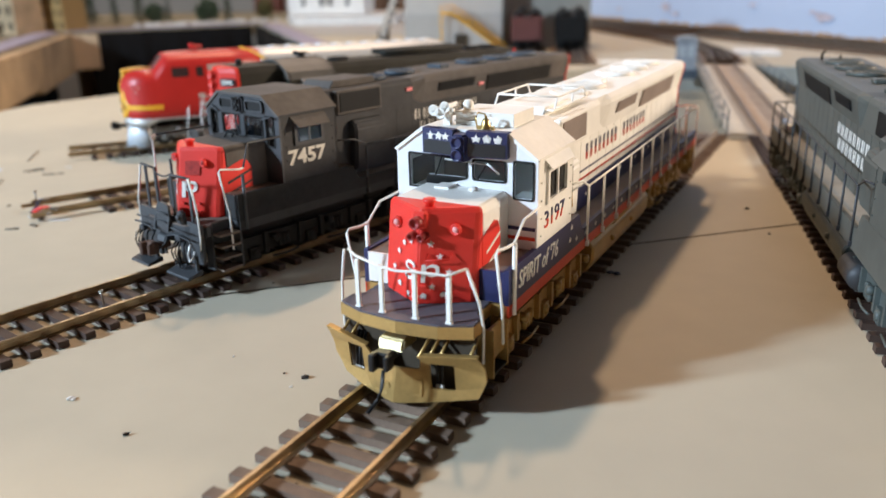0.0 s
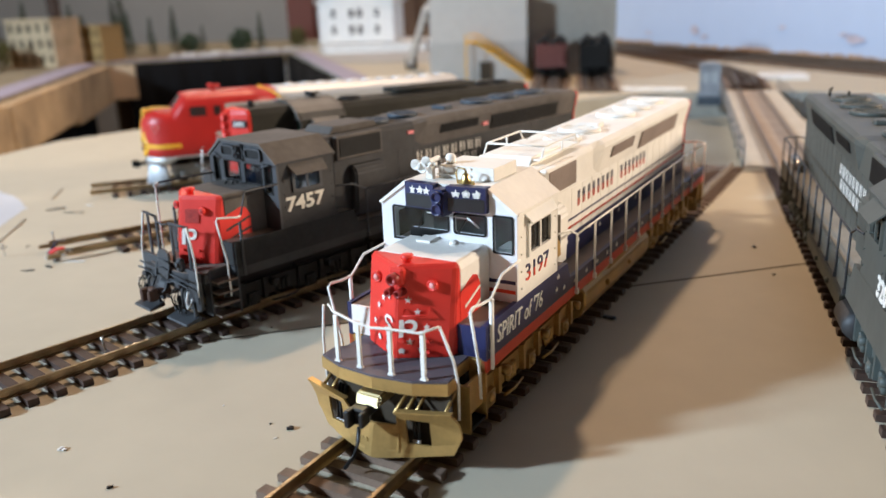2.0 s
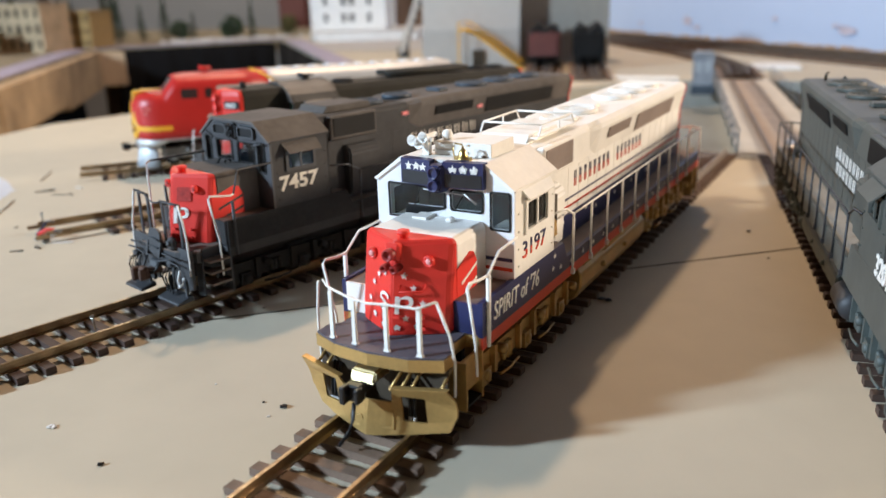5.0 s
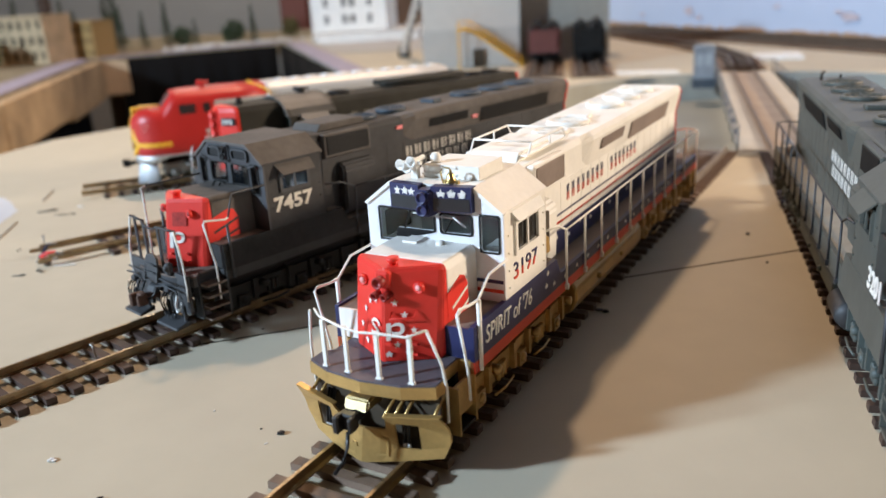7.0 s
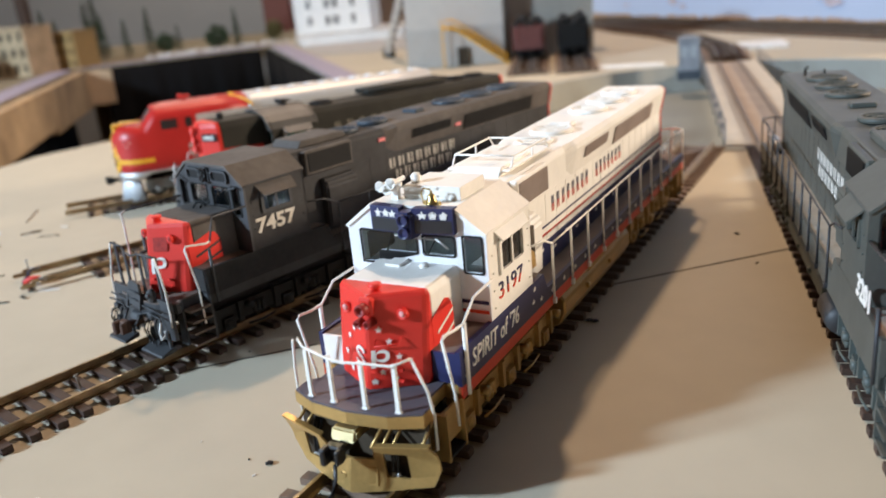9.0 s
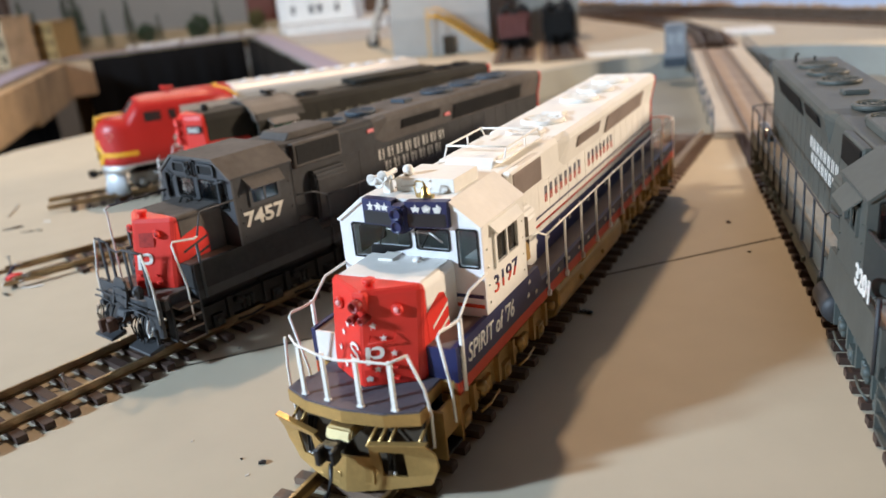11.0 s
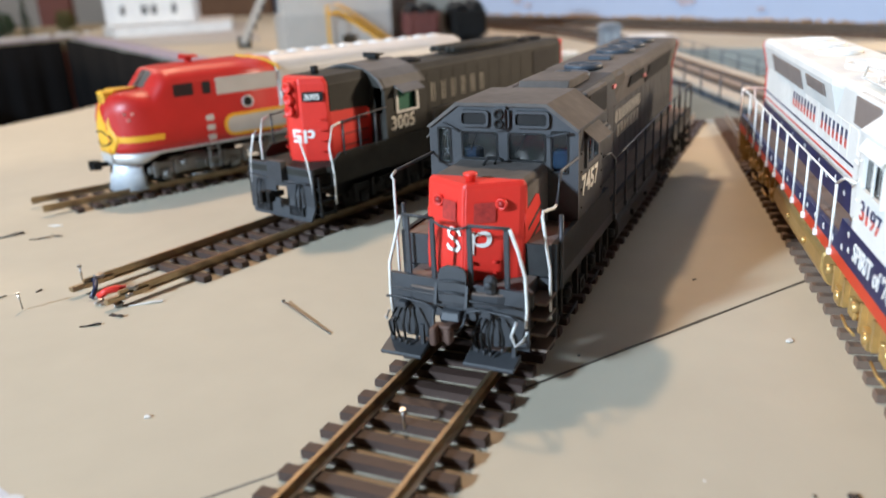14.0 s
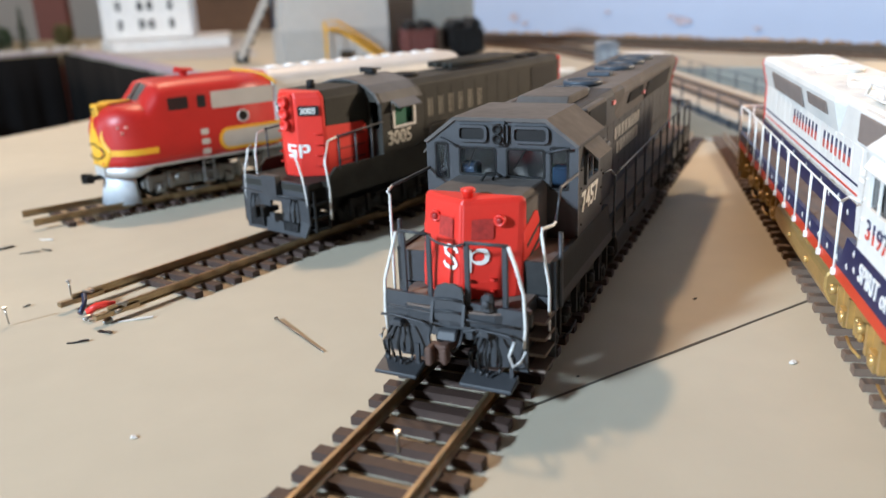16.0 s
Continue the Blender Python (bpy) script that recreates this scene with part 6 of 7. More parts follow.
WALL_A, WALL_B = Vector((0.285, 1.76)), Vector((0.80, 0.10))
slab("wall_east", (0.645, 0.60), tuple(WALL_A), -1.0, 1.45, 0.03, "sky", "pale blue painted sky backdrop wall", "wall")
slab("wall_north", (0.285, 1.76), (0.10, 3.2), -1.0, 1.45, 0.03, "sky", "pale blue painted sky backdrop wall", "wall")
# walls in the "wall" colour stand out of view, dark to keep the fill low
slab("wall_west", (-2.2, -1.6), (-2.2, 3.4), -1.0, 1.45, -0.03, "wall", "unseen room wall, dark brown to cut bounced light", "wall")
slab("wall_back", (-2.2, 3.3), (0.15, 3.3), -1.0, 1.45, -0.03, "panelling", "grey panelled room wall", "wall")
slab("wall_south", (-2.2, -1.6), (1.6, -1.6), -1.0, 1.45, 0.03, "wall", "unseen room wall, dark brown to cut bounced light", "wall")
slab("wall_side", (1.6, -1.6), (1.6, 0.60), -1.0, 1.45, 0.03, "wall", "unseen room wall, dark brown to cut bounced light", "wall")
slab("wall_jog", (1.6, 0.60), (0.675, 0.60), -1.0, 1.45, 0.03, "wall", "unseen room wall, dark brown to cut bounced light", "wall")
bm = B()
box(bm, -2.3, 1.7, -1.7, 3.4, -1.03, -1.0, 1)
put_mesh("floor", bm, "dark", label="dark room floor", category="floor", kind="structure")
bm = B()
box(bm, -2.3, 1.7, -1.7, 3.4, 1.45, 1.48, 1)
put_mesh("ceiling", bm, "wall", label="unseen room ceiling, dark brown to cut bounced light", category="ceiling", kind="structure")

# smudges of old orange paint on the blue wall
dw = (WALL_A - WALL_B).normalized()
nw = Vector((-dw.y, dw.x)) * (1 if Vector((-dw.y, dw.x)).dot(Vector((-1, 0))) > 0 else -1)
for s, z, r in ((1.315, 0.031, 0.015), (1.285, 0.022, 0.009), (0.965, 0.028, 0.013), (0.985, 0.034, 0.007), (1.46, 0.024, 0.007), (0.85, 0.020, 0.006), (1.10, 0.040, 0.006)):
    bm = B()
    pts = []
    for k in range(14):
        rr = r * random.uniform(0.45, 1.0)
        a = math.tau * k / 14
        pts.append((s + rr * math.cos(a) * 1.4, z + rr * math.sin(a) * 0.6))
    flat_shape(bm, pts, lambda u, v, w: (*(WALL_B + dw * u + nw * (0.0012 - w)), v), 0.0006, 1)
    put_mesh("stain", bm, "smudge", label="faint orange paint smudge on the blue wall", category="stain")

# ---- benchwork and the access well ----


def ragged(points, step, rough):
    """A closed outline with uneven edges."""
    out = []
    for a, b in zip(points, points[1:] + points[:1]):
        a, b = Vector(a), Vector(b)
        n = max(1, int((b - a).length / step))
        for k in range(n):
            p = a.lerp(b, k / n)
            out.append((p.x + random.uniform(-rough, rough), p.y + random.uniform(-rough, rough)))
    return out


def sheet(name, outline, z0, z1, material, label, category, kind=""):
    bm = B()
    plate(bm, outline, [], lambda u, v, w: (u, v, z1 - w), z1 - z0, 1)
    return put_mesh(name, bm, material, label=label, category=category, kind=kind)


sheet("ground_west", [(-0.47, 0.3), (-0.50, 0.86), (-0.575, 1.18), (-0.652, 1.508), (-0.325, 1.668), (-0.30, 2.3), (-2.1, 2.6), (-2.1, 0.3)], -0.02, 0.0, "scenic", "brown scenicked layout peninsula top", "layout top", "structure")
# lavender road along the peninsula and the well
for pts in ([(-0.475, 0.45), (-0.505, 0.87), (-0.58, 1.19), (-0.656, 1.512), (-0.70, 1.525), (-0.62, 1.18), (-0.545, 0.86), (-0.515, 0.45)], [(-0.655, 1.514), (-0.33, 1.676), (-0.335, 1.715), (-0.675, 1.545)], [(-0.3215, 1.672), (-0.0855, 0.8615), (-0.056, 0.872), (-0.285, 1.68)]):
    sheet("road", pts, 0.0008, 0.0018, "lavender", "lavender-grey painted road strip at the table edge", "road", "structure")


def board(name, a, b, z0, z1, thick, material, label):
    bm = B()
    d = (Vector(b) - Vector(a)).normalized()
    nrm = Vector((d.y, -d.x)) * thick
    along_z(bm, [a, b, (b[0] + nrm.x, b[1] + nrm.y), (a[0] + nrm.x, a[1] + nrm.y)], z0, z1, 1)
    soften(bm, 0.0015, 1)
    return put_mesh(name, bm, material, label=label, category="board")


board("fascia_board", (-0.465, 0.30), (-0.499, 0.865), -0.056, -0.002, 0.018, "wood", "unpainted pine fascia board along the layout edge")
board("fascia_board", (-0.499, 0.868), (-0.573, 1.185), -0.062, -0.002, 0.018, "wood", "unpainted pine fascia board along the layout edge")
board("fascia_board", (-0.573, 1.188), (-0.648, 1.500), -0.070, -0.002, 0.018, "wood", "unpainted pine fascia board along the layout edge")
board("fascia_board", (-0.596, 1.529), (-0.648, 1.503), -0.066, -0.004, -0.016, "wood_pale", "paler pine board closing the well corner")
board("bench_leg", (-0.640, 1.530), (-0.616, 1.542), -1.0, -0.02, -0.03, "wood_dim", "rough timber bench leg under the layout")


def drape(name, a, b, z_top, z_low, label):
    """A hanging black cloth with soft folds."""
    bm = B()
    a, b = Vector(a), Vector(b)
    d = (b - a).normalized()
    nrm = Vector((d.y, -d.x))
    nu, nv = 60, 14
    rows = []
    for j in range(nv + 1):
        t = j / nv
        row = []
        for i in range(nu + 1):
            u = i / nu
            amp = (0.0016 + 0.020 * t) * (math.sin(u * 27) + 0.5 * math.sin(u * 61 + 1.3) + 0.4 * noise.noise(Vector((u * 9, t * 2, 0))))
            p = a.lerp(b, u) + nrm * amp
            row.append(bm.verts.new((p.x, p.y, z_top + (z_low - z_top) * t)))
        rows.append(row)
    for r0, r1 in zip(rows, rows[1:]):
        for i in range(nu):
            bm.faces.new((r0[i], r0[i + 1], r1[i + 1], r1[i])).smooth = True
    out = bmesh.ops.extrude_face_region(bm, geom=list(bm.faces))
    bmesh.ops.translate(bm, verts=[g for g in out["geom"] if isinstance(g, bmesh.types.BMVert)], vec=(nrm.x * -0.002, nrm.y * -0.002, 0))
    bmesh.ops.recalc_face_normals(bm, faces=bm.faces)
    put_mesh(name, bm, "cloth", label=label, category="curtain")


drape("curtain", (-0.606, 1.512), (-0.335, 1.652), -0.002, -0.9, "black cloth hanging from the layout edge")
drape("curtain", (-0.329, 1.655), (-0.0915, 0.86), 0.0005, -0.9, "black cloth hanging from the layout edge")
# two black sheets added below the fascia, standing for the shade under the peninsula
drape("curtain", (-0.492, 0.62), (-0.585, 1.17), -0.050, -0.9, "black sheet added for the shade under the layout")
drape("curtain", (-0.587, 1.175), (-0.668, 1.49), -0.060, -0.9, "black sheet added for the shade under the layout")
sheet("shelf", [(-0.56, 0.28), (-0.325, 0.28), (-0.30, 0.55), (-0.33, 0.60), (-0.56, 0.60)], -0.045, -0.028, "ply_light", "pale plywood shelf beside the table", "shelf")

# ---- coaling tower, stairs and hoppers ----


BAY_TOP = 0.0945


def tower():
    root = thing("building", pose(0, 0, 0), "tall plain grey card building with a door", "building")
    bm = B()
    along_z(bm, [(-0.016, 0.958), (0.098, 0.952), (0.102, 1.07), (-0.012, 1.07)], 0.044, 0.0965, 1)
    part("wall", bm, "card", root)
    bm = B()
    plate(bm, [(0, 0), (0.1145, 0), (0.1145, 0.044), (0, 0.044)], [], lambda u, v, w: (-0.017 + u, 0.9565 - u * 0.05 + w, v), 0.11, 1)
    part("base", bm, "card_base", root)
    bm = B()
    box(bm, 0.042, 0.056, 0.950, 0.9535, 0.0, 0.021, 1)
    part("door", bm, "dark_brown", root)
    # darker card than the front: the recessed face's shade is in its colour
    bm = B()
    along_z(bm, [(0.1025, 0.982), (0.208, 0.982), (0.208, 1.03), (0.1025, 1.03)], 0.0, BAY_TOP, 1)
    part("loading_bay", bm, "card_warm", root)


tower()


def stairs():
    root = thing("staircase", pose(0, 0, 0), "bright yellow model staircase against the grey building", "staircase")
    a, b = Vector((0.040, 0.934, 0.045)), Vector((0.100, 0.930, 0.0))
    for dy in (0, 0.012):
        bm = B()
        rod(bm, [a + Vector((0, dy, 0)), b + Vector((0, dy, 0))], 0.0016, 4, 1)
        rod(bm, [a + Vector((0, dy, 0.008)), b + Vector((0, dy, 0.008))], 0.0008, 4, 1)
        rod(bm, [a + Vector((0, dy, 0.0)), a + Vector((-0.014, dy, 0.0))], 0.0016, 4, 1)
        rod(bm, [a + Vector((0, dy, 0.008)), a + Vector((-0.014, dy, 0.008)), a + Vector((-0.014, dy, -0.044))], 0.0009, 4, 1)
        part("stringer", bm, "yellow", root)
    for k in range(12):
        p = a.lerp(b, (k + 0.5) / 12)
        bm = B()
        box(bm, p.x - 0.0018, p.x + 0.0018, p.y, p.y + 0.012, p.z, p.z + 0.0006, 1)
        part("tread", bm, "yellow", root)
    bm = B()
    box(bm, a.x - 0.015, a.x, a.y - 0.001, 0.9525, a.z, a.z + 0.001, 1)
    part("landing", bm, "yellow", root)


stairs()


def hopper(x, y, yaw, material, label):
    root = thing("hopper_car", pose(x, y, RAIL_TOP, 0, 0, yaw), label, "hopper car", "hopper cars")
    bm = B()
    plate(bm, [(-15, 14), (15, 14), (16.5, 36), (-16.5, 36)], [], lambda u, v, w: (u, w, v), 68)
    body = part("body", bm, material, root)
    for k in range(5):
        for sx in (-1, 1):
            bm = B()
            box(bm, *sorted((sx * 15.5, sx * 17.4)), 3 + k * 15, 4.6 + k * 15, 14, 36)
            part("rib", bm, material, body)
    for x_ in (-12, -4, 4, 12):
        bm = B()
        box(bm, x_ - 0.7, x_ + 0.7, -1.4, 0.2, 15.5, 33.6)
        part("rib", bm, material, body)
    for z0, z1 in ((33.6, 36.4), (12, 15.5)):
        bm = B()
        box(bm, -17.4, 17.4, -2.0, 0.4, z0, z1)
        part("end_sill", bm, material, body)
    bm = B()
    along_y(bm, [(-10, 14), (10, 14), (5, 5), (-5, 5)], 12, 56)
    part("chute", bm, material, root)
    bm = B()
    for r0 in range(7):
        for c0 in range(9):
            px, py = -13 + r0 * 4.3 + random.uniform(-1, 1), 6 + c0 * 6.8 + random.uniform(-1.5, 1.5)
            hump = 37.0 + 7.0 * math.sin(math.pi * (px + 17) / 17) ** 2 * (0.8 + 0.2 * math.sin(py / 9)) + random.uniform(-1, 1)
            rr = random.uniform(2.6, 4.0)
            lathe(bm, (px, py, hump), [(0.4, -rr), (rr, -rr * 0.3), (rr * 0.8, rr * 0.5), (0.3, rr * 0.8)], "Z", 6)
    part("coal_load", bm, "coal", root, "heaped black coal", "stuff")
    for ty in (14, 54):
        truck(root, ty, "dark", 2, 13)
    coupler(root, 0, -1, "dark")
    for x_ in (-13, 13):
        for z in (18, 22, 26, 30):
            bm = B()
            rod(bm, [(x_ - 2, -1.6, z), (x_ + 2, -1.6, z)], 0.3, 4)
            part("grab_iron", bm, material, root)


hopper(0.121, 0.905, -8, "maroon", "mineral-red hopper car heaped with coal")
hopper(0.168, 0.888, -8, "dark", "dark grey hopper car heaped with coal")


def far_track(points, label, ties=True):
    """A dark track on brown roadbed through plan points."""
    root = thing("track", pose(0, 0, 0), label, "track", "distant tracks")
    pts = [Vector(p) for p in points]
    def offset(d):
        out = []
        for i, p in enumerate(pts):
            t = (pts[min(i + 1, len(pts) - 1)] - pts[max(i - 1, 0)]).normalized()
            out.append(p + Vector((t.y, -t.x)) * d)
        return out
    def strip(d0, d1, z0, z1):
        bm = B()
        a, b = offset(d0), offset(d1)
        rows = [[bm.verts.new((*p, z)) for p, z in ((a[i], z0), (b[i], z0), (b[i], z1), (a[i], z1))] for i in range(len(pts))]
        for r0, r1 in zip(rows, rows[1:]):
            for k in range(4):
                bm.faces.new((r0[k], r0[(k + 1) % 4], r1[(k + 1) % 4], r1[k]))
        bm.faces.new(rows[0]), bm.faces.new(rows[-1])
        bmesh.ops.recalc_face_normals(bm, faces=bm.faces)
        return bm
    part("roadbed", strip(-0.021, 0.021, 0.0003, 0.003), "bed_brown", root)
    for d in (-0.00875, 0.00875):
        part("rail", strip(d - 0.0006, d + 0.0006, 0.003, 0.0073), "rail_dark", root)
    bm = B()
    for a, b in zip(pts, pts[1:]):
        t = (b - a).normalized()
        n_ = Vector((t.y, -t.x))
        k = 0.0
        while k < (b - a).length:
            p = a + t * k
            q = [p + n_ * s0 + t * s1 for s0, s1 in ((-0.015, -0.0013), (0.015, -0.0013), (0.015, 0.0013), (-0.015, 0.0013))]
            solid(bm, [(*v, 0.003) for v in q], [(*v, 0.0046) for v in q], 1)
            k += 0.0085
    bmesh.ops.recalc_face_normals(bm, faces=bm.faces)
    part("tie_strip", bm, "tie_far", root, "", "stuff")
    return root


def by_wall(s, off):
    return tuple(WALL_B + dw * s + nw * off)


far_track([by_wall(s, 0.034) for s in (0.55, 1.0, 1.5)], "dark brown track beside the blue wall")
far_track([by_wall(s, 0.086) for s in (0.55, 0.8, 1.1, 1.4)], "dark brown track beside the blue wall")
dB = Vector((-math.sin(radians(BRIDGE_YAW)), math.cos(radians(BRIDGE_YAW))))
e0 = CENTRE + dB * (PIT_R + 0.006)
far_track([tuple(e0), tuple(e0 + dB * 0.10), (0.330, 0.97), (0.325, 1.08), (0.305, 1.20), by_wall(1.28, 0.13), by_wall(1.5, 0.10)], "brown lead track from the turntable to the wall")
for x, y, yaw in ((0.121, 0.905, -8), (0.168, 0.888, -8)):
    d = Vector((-math.sin(radians(yaw)), math.cos(radians(yaw))))
    far_track([tuple(Vector((x, y)) - d * 0.105), tuple(Vector((x, y)) + d * 0.073)], "short dark track under the hopper cars")


def house():
    root = thing("house", pose(-0.178, 1.600, 0.020, 0, 0, -6), "white two-storey model house with a gabled roof", "house")
    w, h = 74, 78
    gable = [(-w, 0), (w, 0), (w, h), (0, h + 34), (-w, h)]
    holes = []
    for z in (16, 47):
        holes += [rrect(-48, -40, z, z + 15, 0.3), rrect(-13, -3, z, z + 15, 0.3), rrect(3, 13, z, z + 15, 0.3), rrect(38, 46, z, z + 15, 0.3)]
    bm = B()
    plate(bm, gable, holes, lambda u, v, q: (u, q, v), 3)
    plate(bm, gable, [], lambda u, v, q: (u, 118 + q, v), 3)
    box(bm, -w, -w + 3, 3, 118, 0, h)
    box(bm, w - 3, w, 3, 118, 0, h)
    wall = part("wall", bm, "white", root)
    for hole in holes:
        xs, zs = [p[0] for p in hole], [p[1] for p in hole]
        bm = B()
        box(bm, min(xs), max(xs), 1.6, 2.0, min(zs), max(zs))
        win = part("window", bm, "dark_glass", wall)
        bm = B()
        ring_frame(bm, rrect(min(xs) - 1, max(xs) + 1, min(zs) - 1, max(zs) + 1, 0.3), hole, lambda u, v, q: (u, -0.8 + q, v), 0.8)
        box(bm, min(xs), max(xs), 0.4, 1.2, (min(zs) + max(zs)) / 2 - 0.5, (min(zs) + max(zs)) / 2 + 0.5)
        part("window_frame", bm, "white", win)
    bm = B()
    for sx in (-1, 1):
        solid(bm, [(sx * (w + 6), -6, h - 3), (0, -6, h + 34), (0, -6, h + 37), (sx * (w + 6), -6, h)], [(sx * (w + 6), 127, h - 3), (0, 127, h + 34), (0, 127, h + 37), (sx * (w + 6), 127, h)])
    bmesh.ops.recalc_face_normals(bm, faces=bm.faces)
    part("roof", bm, "white", root)


house()
sheet("platform", [(-0.235, 1.545), (-0.045, 1.555), (-0.03, 1.80), (-0.262, 1.80), (-0.262, 1.66)], 0.002, 0.018, "white", "white foam platform under the house", "platform")
sheet("platform", [(-0.175, 1.32), (-0.02, 1.28), (0.0, 1.9), (-0.27, 1.9), (-0.272, 1.69)], 0.0006, 0.002, "card_base", "pale grey card sheet around the house", "card sheet")


def conveyor():
    root = thing("conveyor", pose(0, 0, 0), "grey inclined coal conveyor leaning on the building", "conveyor")
    a, b = Vector((-0.052, 1.16, 0.004)), Vector((-0.020, 1.03, 0.085))
    bm = B()
    rod(bm, [a, b], 0.006, 4, 1)
    part("beam", bm, "card", root)
    bm = B()
    for k in range(7):
        p, q = a.lerp(b, k / 7), a.lerp(b, (k + 1) / 7)
        rod(bm, [p, q + Vector((0, 0, -0.012))], 0.0012, 4, 1)
        rod(bm, [q, q + Vector((0, 0, -0.014))], 0.0012, 4, 1)
    box(bm, a.x - 0.006, a.x + 0.010, a.y - 0.008, a.y + 0.008, 0.0, 0.014, 1)
    part("lattice", bm, "dark", root)


conveyor()

# ---- the far scenic bench ----


def conifer(h):
    """A small bottle-brush fir: a tapered trunk and whorls of drooping twigs."""
    root = thing("tree", pose(0, 0, 0), "dark green model fir tree", "tree", "model firs")
    bm = B()
    lathe(bm, (0, 0, 0), [(h * 0.022, 0), (h * 0.016, h * 0.4), (h * 0.004, h)], "Z", 7, 1)
    part("trunk", bm, "bark", root)
    bm = B()
    for k in range(260):
        t = random.random() ** 0.8
        z = h * (0.12 + 0.88 * t)
        r = h * 0.155 * (1 - t) ** 0.85 * random.uniform(0.55, 1.15) + h * 0.008
        a = random.uniform(0, math.tau)
        d, s = Vector((math.cos(a), math.sin(a), 0)), Vector((-math.sin(a), math.cos(a), 0)) * h * 0.018
        p, q = d * r * 0.15 + Vector((0, 0, z)), d * r + Vector((0, 0, z - r * 0.35))
        va = [bm.verts.new(c) for c in (p, q + s, q * 1.0 + d * h * 0.01 - Vector((0, 0, h * 0.015)), q - s)]
        bm.faces.new(va)
    part("crown", bm, "foliage", root)
    return root


fir = conifer(0.15)
fir.matrix_basis = pose(-0.782, 1.75, 0)
fir.scale = (0.6, 0.6, 0.6)
spots = ((-0.955, 1.70, 0.85), (-0.905, 1.75, 0.80), (-0.713, 1.75, 0.80), (-0.684, 1.75, 0.62), (-0.637, 1.75, 0.53), (-0.590, 1.76, 0.66), (-0.526, 1.75, 0.40), (-0.404, 1.76, 0.55), (-0.99, 1.62, 0.7), (-0.74, 1.86, 0.9), (-0.83, 1.80, 0.75))
for x, y, s in spots:
    c = copy_thing(fir, pose(x, y, 0, 0, 0, random.uniform(0, 360)))
    c.scale = (s, s, s)


def bush(x, y, r, material, label):
    root = thing("bush", pose(x, y, 0), label, "bush")
    bm = B()
    for k in range(5):
        a = math.tau * k / 5
        rod(bm, [(0, 0, 0), (r * 0.3 * math.cos(a), r * 0.3 * math.sin(a), r * 0.9)], r * 0.05, 4, 1)
    part("stem", bm, "bark", root)
    bm = B()
    for k in range(320):
        v = Vector((random.gauss(0, 1), random.gauss(0, 1), random.gauss(0, 0.8))).normalized() * r * random.uniform(0.45, 1.05)
        v = v + Vector((0, 0, r * 1.05))
        u = Vector((random.gauss(0, 1), random.gauss(0, 1), random.gauss(0, 1))).normalized() * r * 0.16
        w = u.orthogonal().normalized() * r * 0.12
        bm.faces.new([bm.verts.new(v + c) for c in (u, w, -u, -w)])
    part("crown", bm, material, root)


bush(-0.446, 1.76, 0.026, "foliage", "round dark green model bush")
bush(-0.556, 1.75, 0.022, "foliage", "round dark green model bush")
bush(-0.735, 1.58, 0.018, "foliage_dry", "olive model bush beside the tan building")
bush(-0.79, 1.40, 0.030, "foliage_dry", "olive model bush beside the tan building")
bush(-0.36, 1.95, 0.022, "foliage_dry", "olive model bush on the scenic bench")
bush(-0.714, 1.73, 0.014, "orange_flower", "small orange autumn model bush")
bm = B()
lathe(bm, (-0.775, 1.62, 0), [(0.010, 0), (0.012, 0.05), (0.013, 0.14), (0.016, 0.22)], "Z", 10, 1)
dead_tree = thing("dead_tree", pose(0, 0, 0), "thick brown bare model tree trunk", "tree")
part("trunk", bm, "bark", dead_tree)


def town_block(x, y, yaw, w, d, h, floors, cols, material, label):
    root = thing("building", pose(x, y, 0, 0, 0, yaw), label, "building", "town buildings")
    holes = []
    fh, cw = h / floors, w / cols
    for f in range(floors):
        for c in range(cols):
            holes.append(rrect(-w / 2 + cw * (c + 0.3), -w / 2 + cw * (c + 0.7), fh * (f + 0.25), fh * (f + 0.8), 0.0006))
    bm = B()
    plate(bm, [(-w / 2, 0), (w / 2, 0), (w / 2, h), (-w / 2, h)], holes, lambda u, v, q: (u, q, v), 0.003, 1)
    plate(bm, [(0.003, 0), (d, 0), (d, h), (0.003, h)], [], lambda u, v, q: (w / 2 - q, u, v), 0.003, 1)
    plate(bm, [(0.003, 0), (d, 0), (d, h), (0.003, h)], [], lambda u, v, q: (-w / 2 + q, u, v), 0.003, 1)
    wall = part("wall", bm, material, root)
    bm = B()
    box(bm, -w / 2 - 0.002, w / 2 + 0.002, -0.003, d, h, h + 0.004, 1)
    part("roof", bm, material, root)
    for hole in holes:
        xs, zs = [p[0] for p in hole], [p[1] for p in hole]
        bm = B()
        box(bm, min(xs), max(xs), 0.0015, 0.002, min(zs), max(zs), 1)
        part("window", bm, "dark_glass", wall)


town_block(-0.755, 1.47, -18, 0.105, 0.07, 0.082, 3, 5, "tan", "tan three-storey model town building")
town_block(-0.672, 1.53, -18, 0.05, 0.06, 0.066, 3, 3, "ochre", "ochre model town building")
town_block(-0.86, 1.38, -10, 0.08, 0.06, 0.05, 2, 4, "brick", "brick-red model town building")

# rocks and litter of the scenic bench
bm = B()
for k in range(140):
    t = random.random()
    x, y = -0.56 + 0.24 * t + random.uniform(-0.03, 0.03), 1.62 + 0.16 * t + random.uniform(-0.02, 0.05)
    r = random.uniform(0.002, 0.007)
    lathe(bm, (x, y, r * 0.4), [(r * 0.4, -r * 0.4), (r, 0), (r * 0.6, r * 0.6), (r * 0.1, r * 0.7)], "Z", 6, 1)
